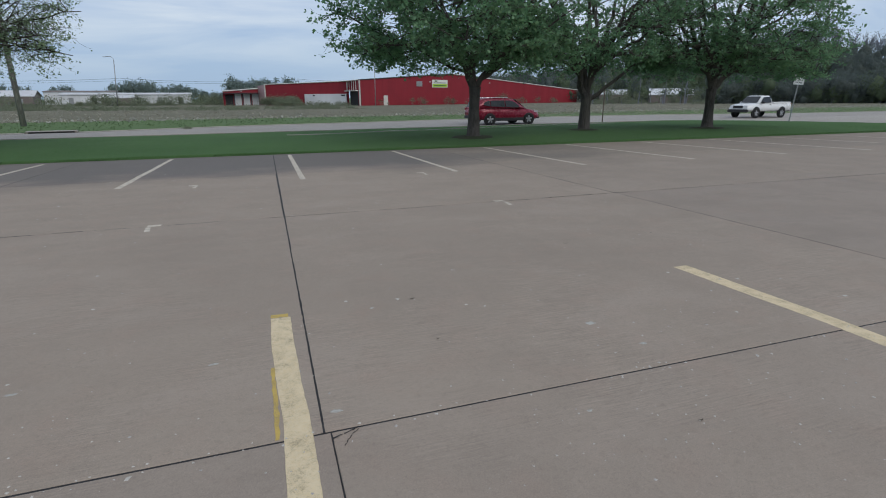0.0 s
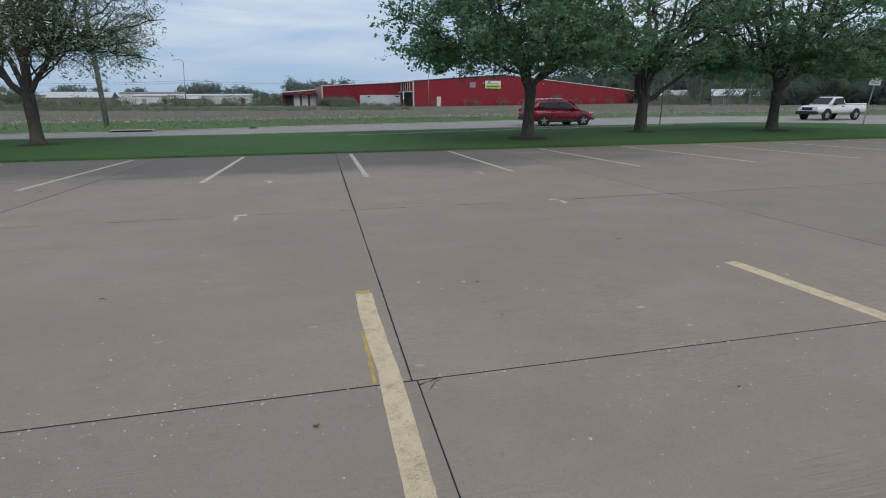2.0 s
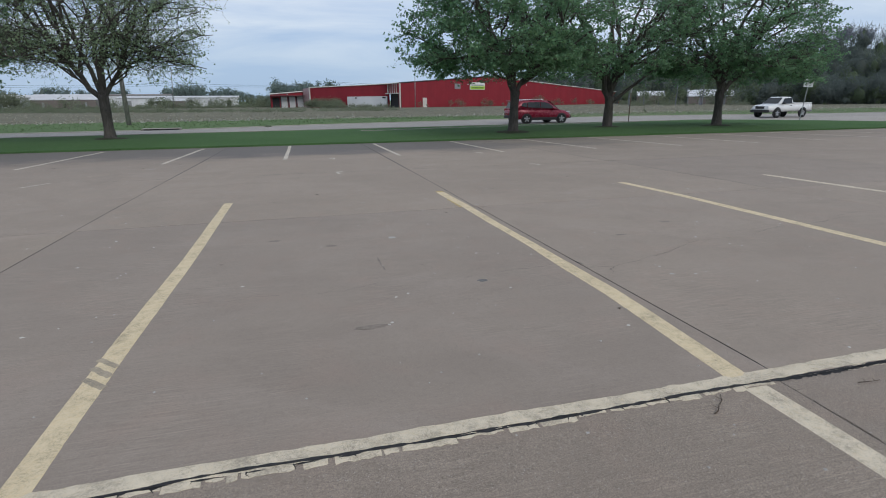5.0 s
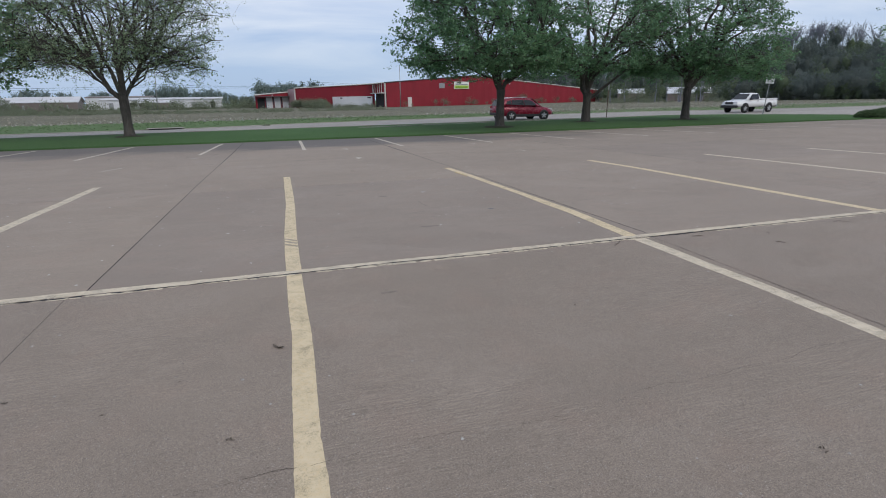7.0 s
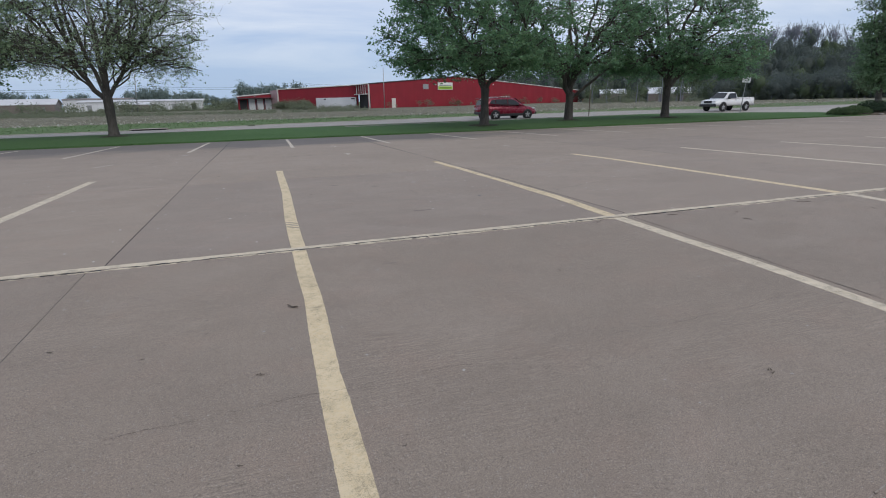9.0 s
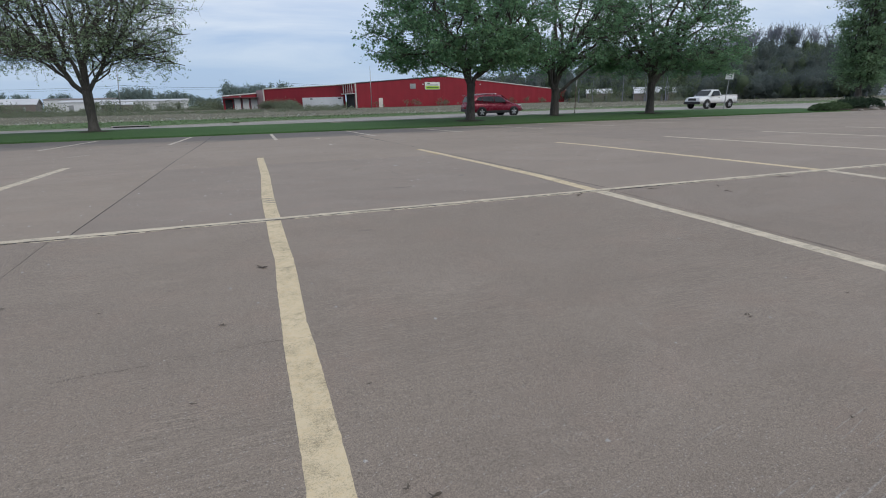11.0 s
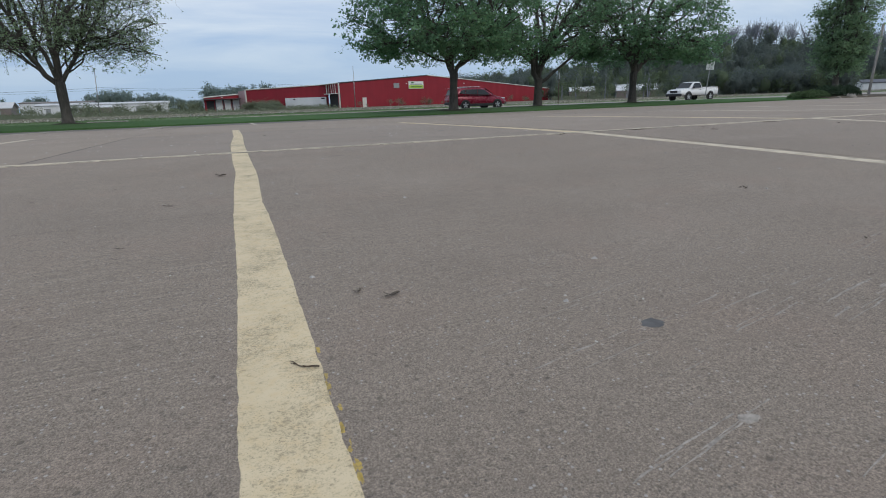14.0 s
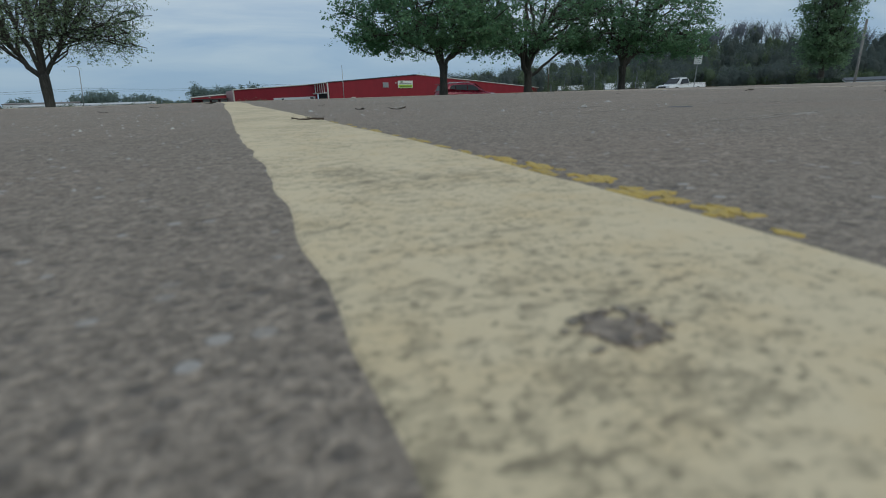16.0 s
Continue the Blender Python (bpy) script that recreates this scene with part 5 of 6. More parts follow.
def cable(pts, r, label):
    cu = bpy.data.curves.new("overhead_cable", "CURVE")
    cu.dimensions, cu.bevel_depth, cu.bevel_resolution = "3D", r, 1
    sp = cu.splines.new("POLY")
    out = []
    for a, b in zip(pts, pts[1:]):
        a, b = Vector(a), Vector(b)
        for i in range(16):
            t = i / 16
            out.append(a.lerp(b, t) - Vector((0, 0, 0.018 * (b - a).length * 4 * t * (1 - t))))
    out.append(Vector(pts[-1]))
    sp.points.add(len(out) - 1)
    for p, q in zip(sp.points, out):
        p.co = (*q, 1)
    cu.materials.append(M["car_trim"])
    tagged(new("overhead_cable", cu), label, "cable")


cable([(-130, 196, 9.0), (-38.2, 190, 7.3), (14, 190, 7.4), (70, 200, 8)], 0.035, "thin dark overhead cable behind the field")
cable([(-130, 196, 8.4), (-38.2, 190, 6.7), (14, 190, 6.9), (70, 200, 7.4)], 0.025, "thin dark overhead cable behind the field")


def build_sign():
    s = thing("road_sign", pose(26.67, 18.35, -0.22, 0, 0, -42), "white no-parking sign on a slim steel post at the lawn's end", "sign")
    m = Matrix.Rotation(radians(4.0), 4, "Y")
    post = box_bm(0.055, 0.035, 2.7, (0, 0.0, 1.13), 0.006)
    post.transform(m)
    part("post", post, M["galv"], s)
    plate = box_bm(0.46, 0.012, 0.57, (0, -0.03, 2.24), 0.004)
    plate.transform(m)
    p = part("plate", plate, M["sign_white"], s)
    rows = (("NO", 2.43), ("PARKING", 2.305), ("ON", 2.18), ("GRASS", 2.055))
    for text, z in rows:
        cu = bpy.data.curves.new("lettering", "FONT")
        cu.body, cu.align_x, cu.align_y, cu.size, cu.extrude = text, "CENTER", "CENTER", 0.098, 0.001
        cu.materials.append(M["sign_black"])
        t = new("lettering", cu)
        t.parent = p
        t.matrix_local = m @ Matrix.Translation((0, -0.039, z)) @ Matrix.Rotation(radians(90), 4, "X")
    for z in (2.495, 1.99):
        b = rod_bm((0, -0.045, z), (0, -0.02, z), 0.008, 0.008, 6)
        b.transform(m)
        part("bolt", b, M["galv"], p)


build_sign()


def build_drain():
    """Kerb inlet: a concrete lid over a slot, its shade a solid near-black box."""
    yc = road_near(-9.3) + ROAD_W
    d = thing("storm_drain", pose(-9.3, yc, -0.35, 0, 0, RT_LEFT), "concrete kerb inlet with a dark slot at the street's edge", "storm drain")
    part("lid", box_bm(2.05, 0.55, 0.035, (0, 0.3, 0.075), 0.01), M["kerb"], d)
    part("slot", box_bm(1.85, 0.5, 0.085, (0, 0.29, 0.012), 0.0), M["dark_open"], d, "near-black box for the shade in the drain opening")
    for s in (-1, 1):
        part("jamb", box_bm(0.1, 0.5, 0.085, (s * 0.975, 0.29, 0.012), 0.008), M["kerb"], d)


RT_LEFT = math.degrees(math.atan(0.095))
build_drain()

# ---- far trees, hill and scrub ----


def far_wood(name, spots, mat_leaf, seed, label, clump=26, leafy=1.0, tuft=14, size=0.17, spread=0.17, core=0.0):
    """Many distant trees in one mesh: stems and clumps of large leaf tufts. spots: x, y, z, height, radius."""
    rng = np.random.default_rng(seed)
    tv, tf, cs, sz = [], [], [], []
    bm = bmesh.new()
    bmesh.ops.create_icosphere(bm, subdivisions=2, radius=1)
    ball_v = np.array([p.co for p in bm.verts])
    ball_f = np.array([[p.index for p in q.verts] for q in bm.faces])
    bm.free()
    core_v, core_f = [], []
    for x, y, z, h, r in spots:
        z -= 0.4
        if core:
            lump = 1 + 0.22 * np.sin(ball_v @ rng.normal(0, 3.2, 3) + rng.uniform(0, 6)) + rng.normal(0, 0.17, len(ball_v))
            core_f.append(ball_f + len(ball_v) * len(core_v))
            core_v.append(np.array([x, y, z + h * 0.56]) + ball_v * lump[:, None] * np.array([r * 0.85, r * 0.85, h * 0.52]) * core)
        tube(tv, tf, [(x, y, z - 0.5), (x + rng.normal(0, 0.2), y, z + h * 0.45), (x + rng.normal(0, 0.4), y, z + h * 0.85)], [h * 0.022, h * 0.014, h * 0.004], 4)
        for k in range(int(clump * leafy)):
            u = rng.normal(size=3)
            u /= np.linalg.norm(u)
            q = rng.uniform(0.35, 1.0) ** 0.5
            c = np.array([x, y, z + h * 0.58]) + u * q * np.array([r, r, h * 0.42]) * rng.uniform(0.8, 1.12)
            m = tuft
            cs.append(c + rng.normal(size=(m, 3)) * r * spread)
            sz.append(np.full(m, r * size))
    c, s = np.concatenate(cs), np.concatenate(sz)
    v, f = leaf_cloud(rng, c, s, 0.2, 0.8)
    ob = new(name, fast_mesh(name, v, f, mat_leaf))
    tagged(ob, label, "trees", kind="stuff")
    solid("stems", tv, tf, M["wood_bare"], ob)
    if core:
        inner = new("inner_foliage", fast_mesh("inner_foliage", np.concatenate(core_v), np.concatenate(core_f), mat_leaf))
        inner.parent = ob
    return ob


def bare_wood(name, spots, seed, label):
    """Leafless crowns: stems with fans of fine twigs."""
    rng = np.random.default_rng(seed)
    v, f = [], []
    for x, y, z, h, r in spots:
        top = np.array([x, y, z + h * 0.5])
        tube(v, f, [(x, y, z - 1), tuple(top)], [h * 0.018, h * 0.011], 4)
        for i in range(9):
            a = rng.uniform(0, 2 * math.pi)
            e = top + np.array([math.cos(a) * r * rng.uniform(0.3, 1), math.sin(a) * r * rng.uniform(0.3, 1), h * rng.uniform(0.18, 0.5)])
            st = np.array([x, y, z + h * rng.uniform(0.3, 0.5)])
            tube(v, f, limb_path(rng, st, e, 0.1, 3), [h * 0.011, h * 0.009, h * 0.007, h * 0.004], 3)
            for j in range(8):
                t = rng.uniform(0.4, 1.0)
                s0 = st + (e - st) * t
                e0 = s0 + rng.normal(size=3) * r * 0.28 + np.array([0, 0, h * 0.08])
                tube(v, f, [tuple(s0), tuple((s0 + e0) / 2 + rng.normal(size=3) * r * 0.04), tuple(e0)], [h * 0.0045, h * 0.0035, h * 0.002], 3)
    tagged(solid(name, v, f, M["wood_bare"]), label, "trees", kind="stuff")


def polar(az, dist):
    """A place at that bearing and distance from the lot's middle."""
    return -2.8 + dist * math.sin(radians(az)), -9.0 + dist * math.cos(radians(az))


def hill_height(az):
    """Skyline of the wooded hill in degrees above level, tree tops included."""
    pts = [(14, 0.8), (20, 1.9), (24, 2.5), (29, 2.95), (34.5, 3.5), (40, 4.2), (45, 4.3), (47.6, 5.0), (49.4, 5.45), (51.6, 5.6), (53.8, 5.2), (55.5, 4.7), (60, 4.2), (70, 3.4), (95, 3.0)]
    for (a, p), (b, q) in zip(pts, pts[1:]):
        if a <= az <= b:
            return p + (q - p) * (az - a) / (b - a)
    return 0.5


def build_hill():
    # earth slope below the trees
    v, f = [], []
    azs = [14 + 2 * i for i in range(41)]
    ds = (225, 255, 290, 330, 370, 420)
    for az in azs:
        for d in ds:
            k = max(0.0, (d - 235) / (370 - 235))
            k = min(1.0, k)
            top = max(0.0, 370 * math.tan(radians(hill_height(az))) - 10)
            x, y = polar(az, d)
            v.append((x, y, -1.2 + (top + 0.6) * k**0.9))
    n = len(ds)
    for i in range(len(azs) - 1):
        for j in range(n - 1):
            f.append((i * n + j, (i + 1) * n + j, (i + 1) * n + j + 1, i * n + j + 1))
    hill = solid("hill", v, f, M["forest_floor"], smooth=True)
    tagged(hill, "steep hill covered with dark spring woods", "hill", kind="structure")
    rng = np.random.default_rng(77)

    def z_hill(az, d):
        k = min(1.0, max(0.0, (d - 235) / 135))
        return -1.0 + max(0.0, 370 * math.tan(radians(hill_height(az))) - 10) * k**0.9

    dark, green, bare = [], [], []
    for i in range(900):
        az, d = rng.uniform(18, 88), rng.uniform(238, 380)
        x, y = polar(az, d)
        h = rng.uniform(8, 13)
        spot = (x, y, z_hill(az, d) - 0.5, h, h * rng.uniform(0.30, 0.42))
        if d > 345 and 44 < az < 58 and rng.random() < 0.75:
            continue
        (green if rng.random() < (0.16 if az > 42 else 0.3) else dark).append(spot)
    for i in range(85):
        az, d = rng.uniform(43, 60), rng.uniform(352, 380)
        x, y = polar(az, d)
        bare.append((x, y, z_hill(az, d) - 0.5, rng.uniform(10, 14.5), rng.uniform(3.0, 5.0)))
    for i in range(330):
        az, d = rng.uniform(20, 80), rng.uniform(222, 246)
        x, y = polar(az, d)
        if 33.5 < az < 37.5 or 38.5 < az < 43.2:
            if d < 215:
                continue
        h = rng.uniform(3.0, 6.5)
        (green if rng.random() < 0.5 else dark).append((x, y, -0.8, h, h * 0.5))
    for i in range(300):
        az, d = rng.uniform(44.3, 57.8), rng.uniform(146, 168)
        x, y = polar(az, d)
        h = rng.uniform(2.0, 7.5) if i % 3 else rng.uniform(1.2, 2.4)
        (green if rng.random() < 0.3 else dark).append((x, y, -0.9, h, h * rng.uniform(0.38, 0.55)))
    far_wood("far_woods", dark, M["wood_far"], 5, "dark dense woods on the hillside, tinted blue-grey for haze", 24, 1.0, 26, 0.09, 0.22, 0.50)
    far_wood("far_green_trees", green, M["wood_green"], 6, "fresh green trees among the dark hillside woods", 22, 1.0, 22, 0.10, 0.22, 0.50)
    bare_wood("bare_treetops", bare, 8, "leafless treetops along the hill's crest, coloured blue-grey for haze")


build_hill()


def build_left_trees():
    rng = np.random.default_rng(19)
    spots = []
    for az0, az1, el, n in ((-21.3, -18.6, 1.45, 5), (-17.9, -17.2, 1.35, 2), (-15.8, -14.2, 1.35, 4), (-11.5, -8.0, 1.75, 9), (-7.6, -4.6, 1.5, 9), (-1.6, -0.4, 2.15, 5), (-0.4, 1.6, 2.3, 7), (1.6, 4.2, 2.05, 7), (-4.4, -2, 0.95, 8), (-30, -22, 1.3, 8)):
        for i in range(n):
            az = az0 + (az1 - az0) * (i + rng.uniform(0.2, 0.8)) / n
            d = rng.uniform(300, 345)
            h = d * math.tan(radians(el)) * rng.uniform(0.72, 1.05) + 1.3
            x, y = polar(az, d)
            spots.append((x, y, -0.5, h, h * rng.uniform(0.26, 0.36)))
    far_wood("distant_trees", spots, M["tree_far"], 9, "distant rounded green trees behind the low warehouses, paled for haze", 40, 1.0, 16, 0.18, 0.18, 0.55)
    low = []
    for i in range(520):
        az, d = rng.uniform(-46, 3), rng.uniform(200, 226)
        x, y = polar(az, d)
        tall = 0.62 + 0.35 * noise.noise((az * 0.35, 0, 2)) + (0.75 if az < -24.5 else 0.0)
        h = rng.uniform(0.9, 1.9) * tall
        if rng.random() < 0.05:
            h = rng.uniform(2.2, 3.3)
        low.append((x, y, -0.7, h, h * rng.uniform(0.6, 0.95)))
    for x, h in ((-49.5, 3.0), (-52.0, 2.6), (-38.0, 3.1), (-36.2, 2.4), (-20.0, 3.6), (-17.0, 3.2), (-14.0, 3.8), (-11.5, 3.3), (-24.0, 2.9)):
        low.append((x, 211 + rng.uniform(-3, 3), -0.7, h, h * 0.85))
    for i in range(70):
        x = rng.uniform(-150, -86)
        h = min(5.4, 1.6 + (-84 - x) * 0.45) * rng.uniform(0.75, 1.05)
        low.append((x, 208 + rng.uniform(-5, 5), -0.7, h, h * rng.uniform(0.45, 0.65)))
    for i in range(34):
        s = rng.uniform(0.02, 0.48)
        x, y = 3.3 + 22.9 * s - 1.5, 177.4 - 18.8 * s - 3.5
        h = rng.uniform(1.6, 2.9)
        low.append((x, y, -0.6, h, h * 0.6))
    for i in range(26):
        az, d = rng.uniform(2.5, 10), rng.uniform(150, 158)
        x, y = polar(az, d)
        h = rng.uniform(1.0, 2.6) if az < 5.5 else rng.uniform(0.6, 1.2)
        low.append((x, y, -0.6, h, h * 0.8))
    for i in range(14):
        az, d = rng.uniform(33.8, 43), rng.uniform(166, 178)
        x, y = polar(az, d)
        h = rng.uniform(1.6, 4.2)
        low.append((x, y, -0.6, h, h * 0.5))
    for s, h in ((0.30, 2.3), (0.325, 1.8), (0.52, 2.7), (0.54, 3.1), (0.56, 2.2), (0.79, 2.0), (0.80, 1.6)):
        low.append((27.7 + 96 * s, 147 + 35 * s, -0.6, h, h * 0.55))
    for i in range(22):
        s = rng.uniform(0, 1)
        x, y = 27.7 + 96 * s, 147 + 35 * s
        h = rng.uniform(0.8, 2.2)
        low.append((x, y, -0.5, h, h * 0.5))
    for i in range(60):
        az, d = rng.uniform(33, 44.5), rng.uniform(140, 215)
        x, y = polar(az, d)
        h = rng.uniform(0.5, 1.3)
        low.append((x, y, -0.5, h, h * 0.9))
    rough = []
    for i in range(620):
        x = rng.uniform(-95, 18)
        edge = 86 + 0.76 * max(0.0, -2 - x)
        y = edge + rng.uniform(0, 1) ** 1.5 * 34
        h = rng.uniform(0.25, 0.72) * (1.0 + 0.5 * noise.noise((x * 0.09, y * 0.05, 6)))
        rough.append((x, y, -0.62, h, h * rng.uniform(0.9, 1.6)))
    far_wood("field_weeds", rough, M["weed"], 12, "rough olive weeds grown up at the field's far edge", 9, 1.0, 15, 0.2, 0.3)
    front = []
    for i in range(16):
        az, d = rng.uniform(33.6, 43.5), rng.uniform(160, 176)
        x, y = polar(az, d)
        front.append((x, y, -0.6, rng.uniform(5.0, 8.5), rng.uniform(1.6, 2.6)))
    far_wood("roadside_trees", front, M["wood_green"], 14, "thin young trees before the farm buildings", 16, 1.0, 14, 0.16, 0.2)
    far_wood("scrub", low, M["weed"], 10, "pale olive scrub hedge and young bushes at the field's far side", 16, 1.0, 22, 0.15, 0.26)


build_left_trees()


def build_stubble():
    """Cut stalks and straw over the field, and weeds on the verge."""
    rng = np.random.default_rng(31)
    n = 60000
    x = rng.uniform(-75, 150, n)
    s = 20.5 - 4.5 * np.clip((x - 9) / 12, 0, 1) + rng.uniform(0, 1, n) ** 1.7 * 81
    y = 22.9 + 0.095 * np.clip(x, -45, 150) + s
    keep = np.sin(s * 8.2) + rng.normal(0, 0.6, n) > -0.1
    x, y = x[keep], y[keep]
    s = s[keep]
    z = np.array([-0.41 - field_fall(q) for q in s])
    c = np.stack([x, y, z + rng.uniform(0.02, 0.13, len(x))], 1)
    v, f = leaf_cloud(rng, c, 0.2, 0.05, 0.35, 0.0, 0.25)
    ob = new("corn_stubble", fast_mesh("corn_stubble", v, f, M["straw"]))
    tagged(ob, "pale cut corn stubble and straw on the brown field", "stubble", kind="stuff")
    n = 1500
    x = rng.uniform(-70, 120, n)
    s = 19.5 + np.abs(rng.normal(0, 3.5, n))
    y = 22.9 + 0.095 * np.clip(x, -45, 150) + s
    c = np.stack([x, y, np.full(n, -0.36)], 1)
    v, f = leaf_cloud(rng, c, 0.26, 0.2, 0.7)
    tagged(new("field_litter", fast_mesh("field_litter", v, f, M["husk"])), "pale dry husks scattered along the field's edge", "husks", kind="stuff")
    n = 16000
    x = rng.uniform(-60, 90, n)
    s = 5.6 + rng.uniform(0, 1, n) ** 1.2 * 15.8
    y = 22.9 + 0.095 * np.clip(x, -45, 150) + s
    y += np.array([widening(q) for q in x]) * np.clip(1 - (s - 5.54) / 17, 0, 1)
    z = -0.325 + 0.04 * np.clip((s - 5.55) / 4, 0, 1) - 0.11 * np.clip((s - 9.0) / 10, 0, 1)
    c = np.stack([x, y, z + 0.03], 1)
    dry = rng.uniform(0, 1, len(c)) < np.clip((x - 11) / 16, 0, 0.85)
    c, husks = c[~dry], c[dry]
    v, f = leaf_cloud(rng, husks, 0.13, 0.05, 0.3, 0.0, 0.4)
    tagged(new("dry_verge_grass", fast_mesh("dry_verge_grass", v, f, M["straw"])), "dry pale grass on the street verge", "grass", kind="stuff")
    v, f = leaf_cloud(rng, c, 0.13, 0.05, 0.3, 0.0, 0.5)
    tagged(new("verge_weeds", fast_mesh("verge_weeds", v, f, M["verge_blade"])), "rough green grass and weeds on the street verge", "grass", kind="stuff")


build_stubble()


def build_tufts():
    """Loose tufts of taller weeds in the field and along the warehouse's foot."""
    rng = np.random.default_rng(210)
    c = []
    for x, y, z, h, r in ((37.6, 48.4, -0.42, 0.5, 0.2), (57.0, 44.8, -0.42, 0.55, 0.2), (34.4, 37.0, -0.42, 0.25, 0.18), (20.5, 42.0, -0.42, 0.3, 0.2), (-3.5, 28.15, -0.33, 0.1, 0.22)):
        q = rng.normal(size=(90, 3)) * np.array([r * 0.5, r * 0.5, h * 0.3]) + np.array([0, 0, h * 0.4])
        q[:, 2] = np.abs(q[:, 2])
        c.append(q + np.array([x, y, z]))
    v, f = leaf_cloud(rng, np.concatenate(c), 0.11, 0.1, 0.35, 0.0, 1.2)
    tagged(new("weed_tufts", fast_mesh("weed_tufts", v, f, M["weed"])), "loose olive tufts of weeds along the field's edge", "weeds", kind="stuff")


build_tufts()

# ---- planting bed by the driveway ----


def build_bed():
    v, f = [], []
    n = 40
    for ring, (k, z) in enumerate(((1.0, -0.34), (1.0, -0.2), (0.9, -0.16), (0.55, -0.12), (0.0, -0.1))):
        for i in range(n):
            t = 2 * math.pi * i / n
            r = 1 + 0.07 * noise.noise((math.cos(t) * 2, math.sin(t) * 2, 5))
            v.append((33.6 + 6.6 * k * r * math.cos(t), 13.3 + 1.9 * k * r * math.sin(t), z + 0.03 * noise.noise((i * 0.9, ring, 1))))
    for ring in range(4):
        for i in range(n):
            a, b = ring * n + i, ring * n + (i + 1) % n
            f.append((a, b, b + n, a + n))
    tagged(solid("planting_bed", v, f, M["mulch"], smooth=True), "raised mulched planting bed with low shrubs", "flower bed", kind="structure")
    rng = np.random.default_rng(41)
    for x, y, rx, ry, h, flat, mat, label in ((27.75, 12.5, 0.85, 0.7, 0.34, 2.0, "juniper", "low spreading green juniper bush in the bed"), (28.75, 12.6, 0.9, 0.8, 0.42, 2.0, "juniper", "low spreading green juniper bush in the bed"),
                                              (30.6, 12.9, 0.9, 0.8, 0.62, 5.0, "clipped", "dark clipped shrub below the columnar tree"), (32.1, 13.0, 0.9, 0.8, 0.60, 5.0, "clipped", "dark clipped shrub below the columnar tree")):
        m = 2600
        a, q = rng.uniform(0, 2 * math.pi, m), rng.uniform(0, 1, m) ** 0.5
        hh = np.clip(1 - q**flat, 0, 1) ** 0.5 * h * (0.85 + 0.15 * np.sin(a * 3 + x))
        c = np.stack([np.cos(a) * q * rx, np.sin(a) * q * ry, hh * rng.uniform(0.35, 1.1, m)], 1)
        v, f = leaf_cloud(rng, c, 0.1, 0.15, 0.4)
        bush = thing("bush", pose(x, y, -0.13), label, "bush", "shrubs in the bed")
        fol = new("foliage", fast_mesh("foliage", v, f, M[mat]))
        fol.parent = bush
        tv, tf = [], []
        for i in range(16):
            e = c[rng.integers(m)] * 0.85
            tube(tv, tf, limb_path(rng, (0, 0, -0.05), e, 0.1, 3), [0.02, 0.016, 0.012, 0.006], 4)
        solid("stems", tv, tf, M["bark"], bush)
    for i, (x, y, r) in enumerate(((30.9, 11.85, 0.3), (34.6, 11.7, 0.36), (32.0, 11.8, 0.16), (29.6, 11.7, 0.13))):
        bm = bmesh.new()
        bmesh.ops.create_icosphere(bm, subdivisions=2, radius=r)
        for p in bm.verts:
            p.co *= 1 + 0.3 * noise.noise(p.co * 2.2 + Vector((i * 5, 0, 0)))
            p.co.z *= 0.55
        st = part("boulder", bm, M["stone"], None, smooth=True)
        st.location = (x, y, -0.2)
        tagged(st, "weathered brown boulder at the bed's edge", "stone", "boulders")


build_bed()
make_tree("columnar_tree", 31.6, 13.3, -0.12, "tall narrow green tree in the planting bed", 71, 0.2, 0.7, "crown", (0.1, 0, 5.1), (1.62, 1.6, 5.1), 19, 14, 6, 14, 0.105, (M["bark"], M["leaf_dark"]), (0, 0), -0.8, inner=0.15, limb=0.6, leader=2.5, skirt=5)

# ---- vehicles ----


def loft(sections):
    """Skin over cross-sections (lists of points of equal length)."""
    v, f = [], []
    n = len(sections[0])
    for sec in sections:
        v += [tuple(p) for p in sec]
    for i in range(len(sections) - 1):
        for k in range(n):
            a, b = i * n + k, i * n + (k + 1) % n
            f.append((a, b, b + n, a + n))
    f.append(tuple(range(n - 1, -1, -1)))
    f.append(tuple((len(sections) - 1) * n + k for k in range(n)))
    return v, f


def hull(stations, slab=True):
    """stations: x, bottom, belt, half width at the sill, half width at the belt. Rounded cross-sections."""
    out = []
    for x, z0, z1, w0, w1 in stations:
        h = z1 - z0
        half = [(w0 * 0.8, z0), (w0, z0 + h * 0.12), (max(w0, w1) * 1.02 if slab else (w0 + w1) / 2, z0 + h * 0.5), (w1, z0 + h * 0.86), (w1 * 0.9, z1)]
        out.append([(x, y, z) for y, z in half] + [(x, -y, z) for y, z in reversed(half)])
    return loft(out)


